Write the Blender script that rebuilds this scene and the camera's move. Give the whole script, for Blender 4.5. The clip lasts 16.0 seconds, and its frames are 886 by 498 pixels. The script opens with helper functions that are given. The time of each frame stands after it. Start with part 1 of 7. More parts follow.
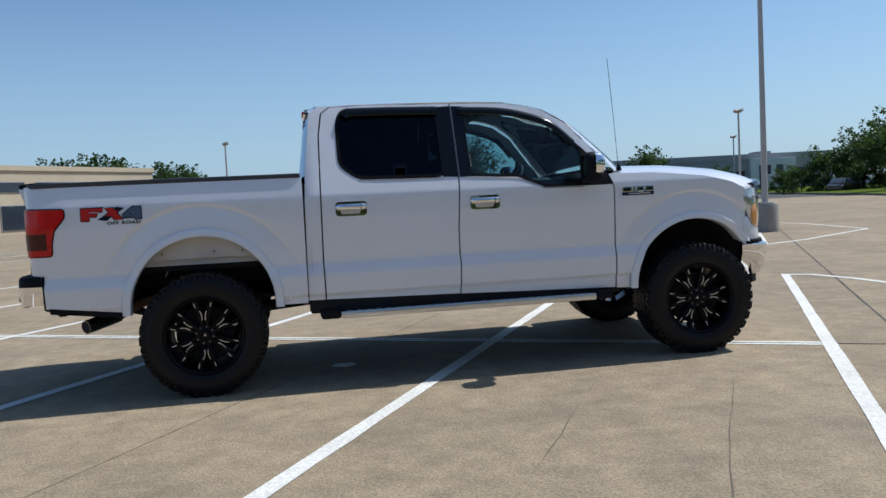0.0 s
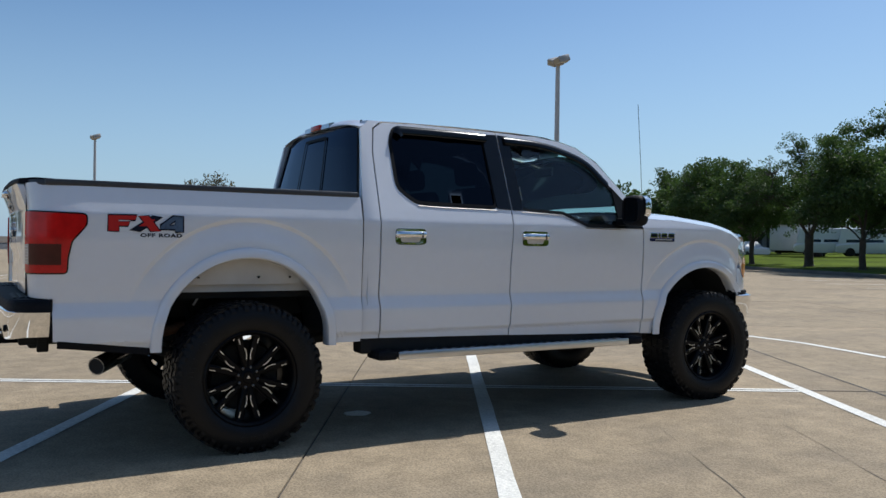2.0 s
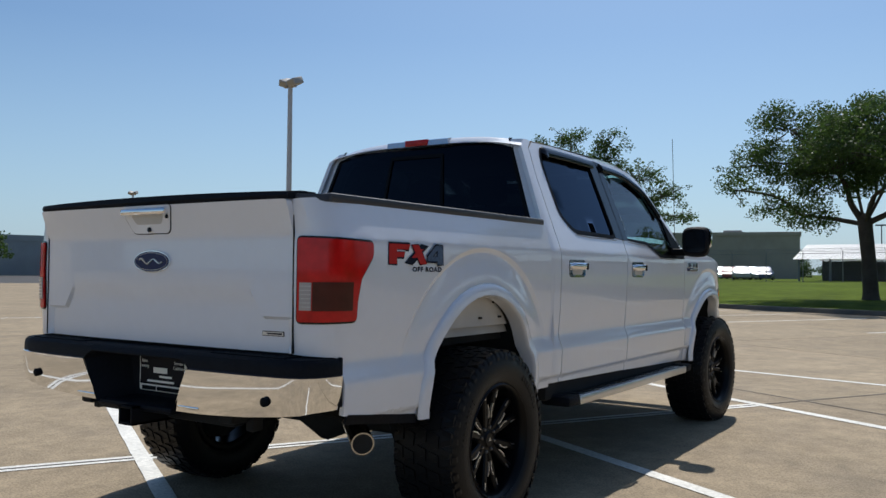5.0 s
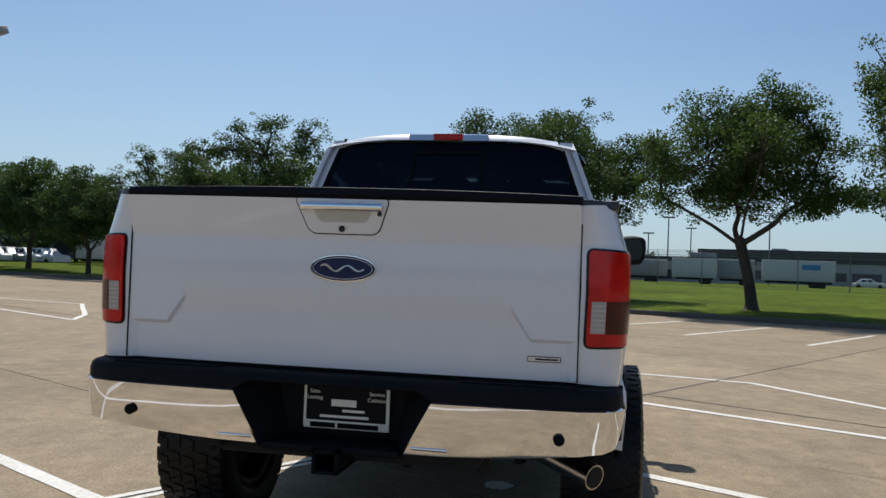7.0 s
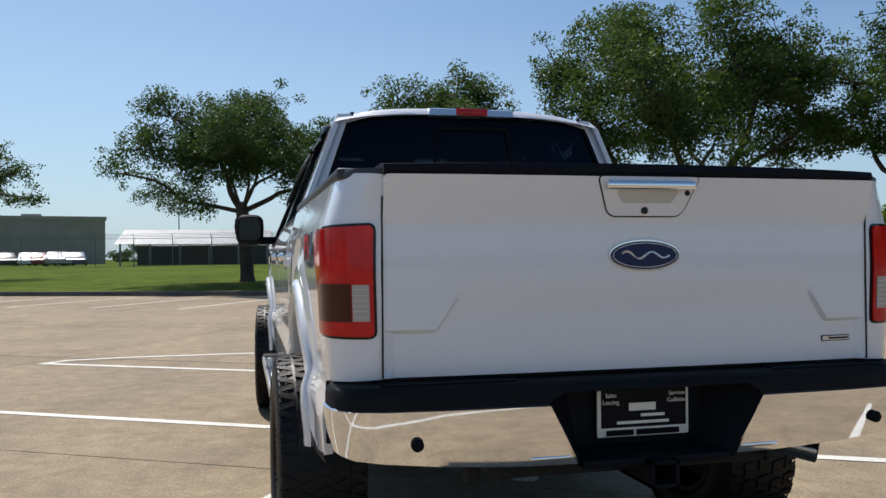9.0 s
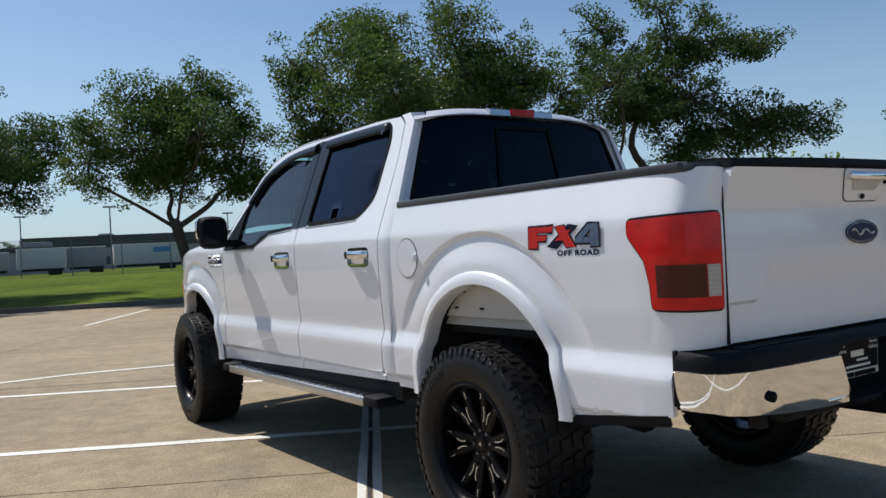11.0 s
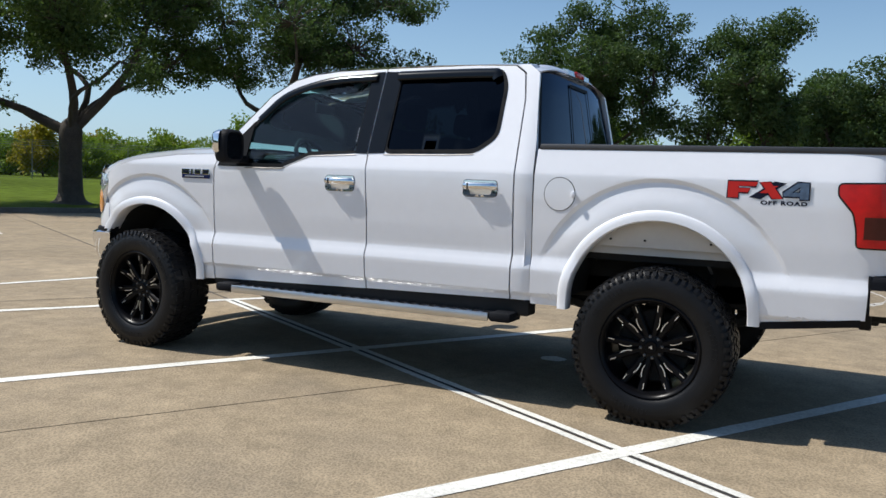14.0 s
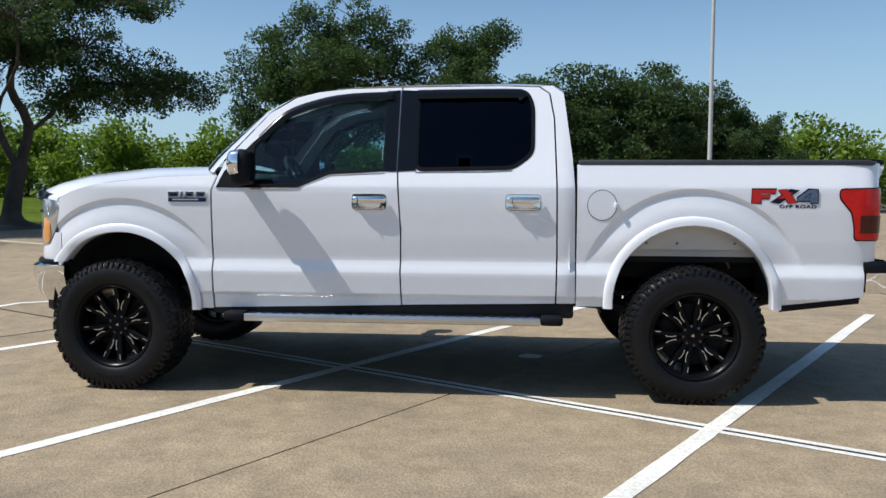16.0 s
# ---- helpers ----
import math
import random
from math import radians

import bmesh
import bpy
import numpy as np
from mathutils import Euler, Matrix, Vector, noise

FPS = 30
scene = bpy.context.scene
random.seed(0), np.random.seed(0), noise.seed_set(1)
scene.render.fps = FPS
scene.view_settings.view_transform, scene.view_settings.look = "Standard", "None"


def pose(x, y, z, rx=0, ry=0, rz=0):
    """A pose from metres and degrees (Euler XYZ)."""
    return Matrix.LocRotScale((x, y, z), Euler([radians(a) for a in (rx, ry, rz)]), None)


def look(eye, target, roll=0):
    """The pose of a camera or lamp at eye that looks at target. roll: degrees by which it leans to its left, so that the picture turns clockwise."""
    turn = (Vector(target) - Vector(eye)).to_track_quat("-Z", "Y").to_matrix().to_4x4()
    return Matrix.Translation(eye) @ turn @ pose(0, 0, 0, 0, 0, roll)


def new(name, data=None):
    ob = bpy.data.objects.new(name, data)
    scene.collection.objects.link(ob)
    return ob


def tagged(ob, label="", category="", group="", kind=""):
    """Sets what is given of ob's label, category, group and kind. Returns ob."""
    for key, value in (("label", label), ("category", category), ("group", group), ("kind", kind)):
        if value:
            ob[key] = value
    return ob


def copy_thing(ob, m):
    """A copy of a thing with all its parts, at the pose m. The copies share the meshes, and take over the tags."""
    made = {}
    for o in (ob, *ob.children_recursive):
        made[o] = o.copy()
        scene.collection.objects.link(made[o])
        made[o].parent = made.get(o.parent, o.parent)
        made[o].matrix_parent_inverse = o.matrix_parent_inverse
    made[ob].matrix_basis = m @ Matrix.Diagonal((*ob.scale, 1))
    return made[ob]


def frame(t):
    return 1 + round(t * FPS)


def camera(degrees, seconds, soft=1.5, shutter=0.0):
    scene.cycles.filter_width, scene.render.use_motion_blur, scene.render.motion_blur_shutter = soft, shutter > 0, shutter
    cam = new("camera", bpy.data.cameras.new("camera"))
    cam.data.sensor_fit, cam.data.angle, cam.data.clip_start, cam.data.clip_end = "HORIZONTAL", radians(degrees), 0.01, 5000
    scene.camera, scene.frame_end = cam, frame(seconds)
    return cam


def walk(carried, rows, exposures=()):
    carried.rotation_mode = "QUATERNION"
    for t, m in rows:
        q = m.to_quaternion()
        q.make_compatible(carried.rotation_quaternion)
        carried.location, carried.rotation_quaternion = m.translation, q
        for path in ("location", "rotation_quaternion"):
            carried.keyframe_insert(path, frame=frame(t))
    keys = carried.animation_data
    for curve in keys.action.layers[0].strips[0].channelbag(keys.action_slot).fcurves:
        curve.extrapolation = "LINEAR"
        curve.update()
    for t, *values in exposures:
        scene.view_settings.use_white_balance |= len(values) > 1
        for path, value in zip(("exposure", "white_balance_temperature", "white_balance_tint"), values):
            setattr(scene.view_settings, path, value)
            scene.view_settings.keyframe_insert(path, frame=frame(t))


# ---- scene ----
cam = camera(55.9, 16.0)
PATH = [
    (0, (0.537, -6.918, 1.272), (0.918, -4.958, 1.153), -2.8),
    (0.5, (0.065, -6.759, 1.245), (0.591, -4.832, 1.144), -1.4),
    (1, (-0.499, -6.402, 1.238), (0.201, -4.529, 1.192), 0.4),
    (1.5, (-0.986, -6.088, 1.226), (-0.14, -4.276, 1.198), 0.8),
    (2, (-1.45, -5.652, 1.206), (-0.443, -3.924, 1.189), 0.8),
    (2.5, (-1.856, -5.293, 1.19), (-0.763, -3.618, 1.182), -1.0),
    (3, (-2.311, -4.884, 1.203), (-1.118, -3.278, 1.206), -1.0),
    (3.5, (-2.643, -4.466, 1.217), (-1.366, -2.926, 1.229), -0.6),
    (3.7, (-2.758, -4.268, 1.192), (-1.436, -2.767, 1.212), -0.3),
    (5.8, (-3.732, -2.2, 1.255), (-1.911, -1.375, 1.31), 2.4),
    (6, (-3.786, -1.985, 1.269), (-1.937, -1.223, 1.326), 3.2),
    (6.5, (-3.89, -1.452, 1.278), (-1.985, -0.851, 1.358), 3.3),
    (7, (-3.916, -0.85, 1.258), (-1.949, -0.491, 1.303), 2.2),
    (7.5, (-3.906, -0.369, 1.266), (-1.915, -0.192, 1.205), 2.3),
    (8, (-3.85, 0.124, 1.263), (-1.856, 0.01, 1.153), 1.3),
    (8.5, (-3.675, 0.625, 1.263), (-1.697, 0.342, 1.18), 1.0),
    (9, (-3.486, 1.196, 1.244), (-1.542, 0.725, 1.262), -0.5),
    (9.5, (-3.305, 1.637, 1.189), (-1.421, 0.966, 1.215), -1.1),
    (9.7, (-3.238, 1.837, 1.202), (-1.392, 1.068, 1.22), -1.2),
    (11.8, (-2.506, 3.838, 1.263), (-1.009, 2.511, 1.263), -1.9),
    (12, (-2.391, 3.998, 1.259), (-0.946, 2.616, 1.262), -1.1),
    (12.5, (-2.126, 4.386, 1.259), (-0.795, 2.893, 1.257), 0.1),
    (13, (-1.777, 4.829, 1.251), (-0.622, 3.198, 1.166), 0.2),
    (13.5, (-1.36, 5.132, 1.27), (-0.332, 3.42, 1.156), 0.8),
    (14, (-0.938, 5.48, 1.254), (-0.061, 3.689, 1.099), 2.1),
    (14.5, (-0.457, 5.667, 1.229), (0.267, 3.808, 1.082), 2.5),
    (15, (0.03, 5.835, 1.258), (0.585, 3.918, 1.121), 1.6),
    (15.5, (0.474, 6.067, 1.304), (0.875, 4.113, 1.159), 0.3),
    (16, (1.05, 6.231, 1.316), (1.238, 4.245, 1.174), 0.2),
]
walk(cam, [(t, look(eye, target, roll)) for t, eye, target, roll in PATH], [(0, 0.05, 5950, 10), (2.2, 0.01, 6080, 10), (3.5, 0.05, 6180, 10), (5.6, -0.06, 6320, 11), (6.7, -0.08, 6480, 12), (8, 0.22, 6480, 11), (9.5, 0.08, 6500, 12), (12, 0.14, 6480, 11), (14, 0.24, 6350, 10), (16, 0.22, 6250, 10)])

# ---- world, sun ----
SUN = Vector((0.97, 0.29, 1.43)).normalized()
world = bpy.data.worlds.new("sky")
scene.world = world
world.use_nodes = True
wn = world.node_tree
sky = wn.nodes.new("ShaderNodeTexSky")
sky.sky_type = "NISHITA"
sky.sun_disc = False
sky.sun_elevation = math.asin(SUN.z)
sky.sun_rotation = math.atan2(SUN.x, SUN.y)
sky.air_density, sky.dust_density, sky.ozone_density = 1.0, 1.2, 2.8
tint = wn.nodes.new("ShaderNodeVectorMath")
tint.operation = "MULTIPLY"
tint.inputs[1].default_value = (0.835, 1.0, 1.09)
haze = wn.nodes.new("ShaderNodeMix")
haze.data_type = "RGBA"
co_w = wn.nodes.new("ShaderNodeTexCoord")
sep_w = wn.nodes.new("ShaderNodeSeparateXYZ")
fade = wn.nodes.new("ShaderNodeMapRange")
fade.inputs[1].default_value, fade.inputs[2].default_value, fade.inputs[3].default_value, fade.inputs[4].default_value = 0.0, 0.27, 0.58, 0.02
wn.links.new(co_w.outputs["Generated"], sep_w.inputs[0])
wn.links.new(sep_w.outputs[2], fade.inputs[0])
wn.links.new(fade.outputs[0], haze.inputs["Factor"])
haze.inputs[7].default_value = (6.6, 7.45, 8.4, 1)
wn.links.new(sky.outputs[0], haze.inputs[6])
wn.links.new(haze.outputs[2], tint.inputs[0])
wn.links.new(tint.outputs[0], wn.nodes["Background"].inputs[0])
wn.nodes["Background"].inputs[1].default_value = 0.090
sun = new("sun", bpy.data.lights.new("sun", "SUN"))
sun.data.energy, sun.data.angle, sun.data.color = 4.6, radians(0.55), (1.0, 0.95, 0.87)
sun.matrix_world = look(SUN * 60, (0, 0, 0))


# ---- materials ----
def material(name, base=(0.5, 0.5, 0.5), rough=0.5, metal=0.0, vary=0.0, grain=0.0, size=1.0, bump=0.0, bump_size=60.0, coat=0.0, spec=0.5, island=0.0, ob_random=0.0):
    """Principled material with two scales of colour variation (size in 1/m) and a fine bump."""
    m = bpy.data.materials.new(name)
    m.use_nodes = True
    nt = m.node_tree
    p = nt.nodes["Principled BSDF"]
    p.inputs["Base Color"].default_value = (*base, 1)
    p.inputs["Roughness"].default_value = rough
    p.inputs["Metallic"].default_value = metal
    p.inputs["Coat Weight"].default_value = coat
    p.inputs["Coat Roughness"].default_value = 0.03
    p.inputs["Specular IOR Level"].default_value = spec
    co = nt.nodes.new("ShaderNodeTexCoord")
    src = None
    if vary or grain or island or ob_random:
        mixv = None
        terms = []
        for amount, scale in ((vary, size), (grain, size * 14)):
            if amount:
                n = nt.nodes.new("ShaderNodeTexNoise")
                n.inputs["Scale"].default_value = scale
                n.inputs["Detail"].default_value = 6
                n.inputs["Roughness"].default_value = 0.62
                nt.links.new(co.outputs["Object"], n.inputs["Vector"])
                mr = nt.nodes.new("ShaderNodeMapRange")
                mr.inputs[1].default_value, mr.inputs[2].default_value = 0.3, 0.7
                mr.inputs[3].default_value, mr.inputs[4].default_value = 1 - amount, 1 + amount
                nt.links.new(n.outputs[0], mr.inputs[0])
                terms.append(mr.outputs[0])
        if island:
            g = nt.nodes.new("ShaderNodeNewGeometry")
            mr = nt.nodes.new("ShaderNodeMapRange")
            mr.inputs[3].default_value, mr.inputs[4].default_value = 1 - island, 1 + island
            nt.links.new(g.outputs["Random Per Island"], mr.inputs[0])
            terms.append(mr.outputs[0])
        if ob_random:
            g = nt.nodes.new("ShaderNodeObjectInfo")
            mr = nt.nodes.new("ShaderNodeMapRange")
            mr.inputs[3].default_value, mr.inputs[4].default_value = 1 - ob_random, 1 + ob_random
            nt.links.new(g.outputs["Random"], mr.inputs[0])
            terms.append(mr.outputs[0])
        value = terms[0]
        for t in terms[1:]:
            mul = nt.nodes.new("ShaderNodeMath")
            mul.operation = "MULTIPLY"
            nt.links.new(value, mul.inputs[0])
            nt.links.new(t, mul.inputs[1])
            value = mul.outputs[0]
        mx = nt.nodes.new("ShaderNodeVectorMath")
        mx.operation = "SCALE"
        mx.inputs[0].default_value = base
        nt.links.new(value, mx.inputs["Scale"])
        nt.links.new(mx.outputs[0], p.inputs["Base Color"])
    if bump:
        n = nt.nodes.new("ShaderNodeTexNoise")
        n.inputs["Scale"].default_value = bump_size
        n.inputs["Detail"].default_value = 4
        nt.links.new(co.outputs["Object"], n.inputs["Vector"])
        b = nt.nodes.new("ShaderNodeBump")
        b.inputs["Strength"].default_value = bump
        b.inputs["Distance"].default_value = 0.02
        nt.links.new(n.outputs[0], b.inputs["Height"])
        nt.links.new(b.outputs[0], p.inputs["Normal"])
    return m


def leaf_material(name, base, spread=0.32):
    m = material(name, base, 0.5, island=spread, vary=0.25, size=0.6)
    nt = m.node_tree
    p = nt.nodes["Principled BSDF"]
    p.inputs["Specular IOR Level"].default_value = 0.12
    tr = nt.nodes.new("ShaderNodeBsdfTranslucent")
    tr.inputs[0].default_value = (base[0] * 1.6, base[1] * 1.7, base[2] * 0.8, 1)
    mx = nt.nodes.new("ShaderNodeMixShader")
    mx.inputs[0].default_value = 0.32
    nt.links.new(p.outputs[0], mx.inputs[1])
    nt.links.new(tr.outputs[0], mx.inputs[2])
    nt.links.new(mx.outputs[0], nt.nodes["Material Output"].inputs[0])
    return m


def concrete_material():
    m = material("lot_concrete", (0.278, 0.220, 0.146), 0.85, vary=0.15, grain=0.20, size=0.35, ob_random=0.05)
    nt = m.node_tree
    p = nt.nodes["Principled BSDF"]
    base = p.inputs["Base Color"].links[0].from_socket
    co = nt.nodes["Texture Coordinate"]
    p.inputs["Specular IOR Level"].default_value = 0.2
    # dark stains
    n = nt.nodes.new("ShaderNodeTexNoise")
    n.inputs["Scale"].default_value, n.inputs["Detail"].default_value = 1.1, 8
    nt.links.new(co.outputs["Object"], n.inputs["Vector"])
    r = nt.nodes.new("ShaderNodeMapRange")
    r.inputs[1].default_value, r.inputs[2].default_value, r.inputs[3].default_value, r.inputs[4].default_value = 0.48, 0.72, 0.0, 0.45
    nt.links.new(n.outputs[0], r.inputs[0])
    mx = nt.nodes.new("ShaderNodeMix")
    mx.data_type = "RGBA"
    nt.links.new(r.outputs[0], mx.inputs["Factor"])
    nt.links.new(base, mx.inputs[6])
    mx.inputs[7].default_value = (0.15, 0.125, 0.095, 1)
    # exposed aggregate speckle
    v = nt.nodes.new("ShaderNodeTexVoronoi")
    v.inputs["Scale"].default_value = 75
    nt.links.new(co.outputs["Object"], v.inputs["Vector"])
    r2 = nt.nodes.new("ShaderNodeMapRange")
    r2.inputs[1].default_value, r2.inputs[2].default_value, r2.inputs[3].default_value, r2.inputs[4].default_value = 0.0, 0.7, 0.66, 1.15
    nt.links.new(v.outputs["Distance"], r2.inputs[0])
    sc = nt.nodes.new("ShaderNodeVectorMath")
    sc.operation = "SCALE"
    nt.links.new(mx.outputs[2], sc.inputs[0])
    nt.links.new(r2.outputs[0], sc.inputs["Scale"])
    nt.links.new(sc.outputs[0], p.inputs["Base Color"])
    b = nt.nodes.new("ShaderNodeBump")
    b.inputs["Strength"].default_value, b.inputs["Distance"].default_value = 0.5, 0.006
    nt.links.new(v.outputs["Distance"], b.inputs["Height"])
    nt.links.new(b.outputs[0], p.inputs["Normal"])
    return m


CONCRETE = concrete_material()
# kerb base darkened for its dirt and for the shade on its face
KERB = material("kerb_concrete", (0.11, 0.10, 0.085), 0.9, vary=0.3, grain=0.2, size=0.8, bump=0.4)
JOINT = material("joint_tar", (0.035, 0.032, 0.03), 0.8, vary=0.3, size=3)
LINE_PAINT = material("line_paint", (0.66, 0.645, 0.59), 0.75, vary=0.12, grain=0.20, size=2.5, bump=0.4)
CRACK = material("crack_line", (0.105, 0.085, 0.062), 0.9, vary=0.3, size=4)
GRASS = material("grass", (0.076, 0.108, 0.012), 0.9, vary=0.3, grain=0.4, size=0.12, bump=1.0, bump_size=25, spec=0.03)
DIRT = material("dirt", (0.075, 0.055, 0.035), 0.95, vary=0.3, grain=0.3, size=1.0, bump=0.6)
BARK = material("bark", (0.055, 0.045, 0.036), 0.95, vary=0.3, grain=0.3, size=2.0, bump=0.9, bump_size=18)
LEAF_OAK = leaf_material("oak_leaf", (0.062, 0.098, 0.034))
LEAF_DARK = leaf_material("dark_oak_leaf", (0.050, 0.083, 0.033))
LEAF_LIGHT = leaf_material("light_leaf", (0.13, 0.19, 0.03))
LEAF_YELLOW = leaf_material("yellow_leaf", (0.20, 0.17, 0.025))
TWIG = leaf_material("dry_twig", (0.10, 0.085, 0.065))
POLE = material("pole_paint", (0.42, 0.42, 0.42), 0.5, vary=0.08, grain=0.05, size=1.5)
LAMP_GLASS = material("lamp_glass", (0.30, 0.26, 0.19), 0.25)
LAMP_BODY = material("lamp_body", (0.33, 0.31, 0.28), 0.5, vary=0.1, size=3)
BASE_CONC = material("base_concrete", (0.33, 0.31, 0.28), 0.9, vary=0.2, grain=0.2, size=1.5, bump=0.4)


# ---- mesh helpers ----
def mesh_object(name, verts, faces, mat, parent=None, smooth=None):
    me = bpy.data.meshes.new(name)
    me.from_pydata([tuple(v) for v in verts], [], faces)
    me.materials.append(mat)
    if smooth is not None:
        me.polygons.foreach_set("use_smooth", [True] * len(me.polygons))
        me.set_sharp_from_angle(angle=radians(smooth))
    me.update()
    ob = new(name, me)
    if parent is not None:
        ob.parent = parent
    return ob


def part(name, bm, mat, parent=None, label="", smooth=None):
    """Links a bmesh as one mesh object under a thing or a part."""
    me = bpy.data.meshes.new(name)
    bm.to_mesh(me)
    bm.free()
    me.materials.append(mat)
    if smooth is not None and len(me.polygons):
        me.polygons.foreach_set("use_smooth", [True] * len(me.polygons))
        me.set_sharp_from_angle(angle=radians(smooth))
    ob = new(name, me)
    if parent is not None:
        ob.parent = parent
    if label:
        tagged(ob, label)
    return ob


def thing(name, label, category, group="", at=None, kind=""):
    """An Empty at a thing's base, which parents its parts."""
    return tagged(place(new(name), at), label, category, group, kind)


def place(ob, m=None):
    if m is not None:
        ob.matrix_basis = m
    return ob


def box(bm, x0, x1, y0, y1, z0, z1, bevel=0.0, m=None):
    """Adds a box, bevelled if asked, to a bmesh."""
    tmp = bmesh.new()
    bmesh.ops.create_cube(tmp, size=1)
    for v in tmp.verts:
        v.co = Vector(((x0 + x1) / 2 + v.co.x * (x1 - x0), (y0 + y1) / 2 + v.co.y * (y1 - y0), (z0 + z1) / 2 + v.co.z * (z1 - z0)))
    if bevel:
        bmesh.ops.bevel(tmp, geom=tmp.edges[:], offset=bevel, segments=2, affect="EDGES", profile=0.5)
    if m is not None:
        tmp.transform(m)
    merge(bm, tmp)
    return bm


def merge(bm, other):
    me = bpy.data.meshes.new("tmp")
    other.to_mesh(me)
    other.free()
    bm.from_mesh(me)
    bpy.data.meshes.remove(me)


def lathe(profile, n=32, axis="z"):
    """Surface of revolution of (radius, height) points about an axis."""
    bm = bmesh.new()
    rings = []
    for r, h in profile:
        ring = []
        for i in range(n):
            a = 2 * math.pi * i / n
            c, s = r * math.cos(a), r * math.sin(a)
            ring.append(bm.verts.new((c, s, h) if axis == "z" else (c, h, s) if axis == "y" else (h, c, s)))
        rings.append(ring)
    for a, b in zip(rings, rings[1:]):
        for i in range(n):
            bm.faces.new((a[i], a[(i + 1) % n], b[(i + 1) % n], b[i]))
    for ring in (rings[0], rings[-1]):
        if profile[0][0] > 1e-4:
            bm.faces.new(ring)
    bmesh.ops.recalc_face_normals(bm, faces=bm.faces[:])
    return bm


def tube_into(verts, faces, pts, radii, n=7):
    """Adds a tapered tube along pts to lists of verts and faces."""
    start = len(verts)
    prev = None
    for i, (p, r) in enumerate(zip(pts, radii)):
        d = (pts[min(i + 1, len(pts) - 1)] - pts[max(i - 1, 0)]).normalized()
        side = d.cross(prev if prev is not None else Vector((0.3, 0.9, 0.1)))
        if side.length < 1e-3:
            side = d.orthogonal()
        side.normalize()
        up = side.cross(d).normalized()
        prev = up
        side = d.cross(up)
        for k in range(n):
            a = 2 * math.pi * k / n
            verts.append(p + side * (r * math.cos(a)) + up * (r * math.sin(a)))
    for i in range(len(pts) - 1):
        for k in range(n):
            a = start + i * n + k
            b = start + i * n + (k + 1) % n
            faces.append((a, b, b + n, a + n))
    faces.append(tuple(start + k for k in range(n))[::-1])
    faces.append(tuple(start + (len(pts) - 1) * n + k for k in range(n)))


def tube(name, pts, radii, mat, parent=None, n=10, label=""):
    v, f = [], []
    pts = [Vector(p) for p in pts]
    if not isinstance(radii, (list, tuple)):
        radii = [radii] * len(pts)
    tube_into(v, f, pts, radii, n)
    ob = mesh_object(name, v, f, mat, parent, smooth=50)
    return tagged(ob, label) if label else ob


def smooth_path(pts, n=6):
    """Catmull-Rom through points."""
    p = [Vector(q) for q in pts]
    p = [p[0] * 2 - p[1]] + p + [p[-1] * 2 - p[-2]]
    out = []
    for i in range(1, len(p) - 2):
        for k in range(n):
            t = k / n
            a, b, c, d = p[i - 1], p[i], p[i + 1], p[i + 2]
            out.append(0.5 * ((2 * b) + (c - a) * t + (2 * a - 5 * b + 4 * c - d) * t * t + (3 * b - a - 3 * c + d) * t ** 3))
    out.append(p[-2])
    return out


# ---- ground: the lot, its slabs and lines ----
U, V = Vector((math.cos(radians(-30)), math.sin(radians(-30)), 0)), Vector((math.cos(radians(60)), math.sin(radians(60)), 0))


def lot(u, v, z=0.0):
    """A place in the parking grid: u across the stalls, v along the stall lines."""
    return U * u + V * v + Vector((0, 0, z))


KERB_AZ, KERB_D = radians(-22), 22.7
KN = Vector((math.cos(KERB_AZ), math.sin(KERB_AZ), 0))
KT = Vector((-KN.y, KN.x, 0))


def kerb_at(n, s, z=0.0):
    """n metres past the kerb face, s metres along it."""
    return KN * (KERB_D + n) + KT * s + Vector((0, 0, z))


ground = mesh_object("ground", [kerb_at(n, s, -0.03) for n, s in ((-2500, -2500), (2500, -2500), (2500, 2500), (-2500, 2500))], [(0, 1, 2, 3)], DIRT)
tagged(ground, "brown earth under and far beyond the lot", "ground", kind="structure")
pavement = mesh_object("pavement", [kerb_at(n, s, -0.012) for n, s in ((-170, -60), (0, -60), (0, 150), (-170, 150))], [(0, 1, 2, 3)], JOINT)
tagged(pavement, "sun-bleached tan concrete parking lot with white stall lines", "parking lot", kind="structure")

# grass verge behind the kerb, gently rolling, reaching far
gv, gf = [], []
ns = [0.16, 1, 2, 3.5, 5, 8, 12, 18, 26, 31, 33, 60, 120, 400, 1500]
ss = [-1500, -400, -140, -90] + list(range(-60, 101, 4)) + [120, 200, 500, 1500]
for n in ns:
    for s in ss:
        gv.append(kerb_at(n, s, 0.15 + (0.10 * noise.noise(Vector((n * 0.15, s * 0.12, 0))) + min(n, 6) * 0.03 if n > 0.5 else 0) + 0.35 * min(1.0, max(0.0, (n - 8) / 18))))
for i in range(len(ns) - 1):
    for j in range(len(ss) - 1):
        a = i * len(ss) + j
        gf.append((a, a + len(ss), a + len(ss) + 1, a + 1))
verge = mesh_object("grass_verge", gv, gf, GRASS, smooth=60)
tagged(verge, "mown green grass verge behind the kerb", "grass", kind="structure")

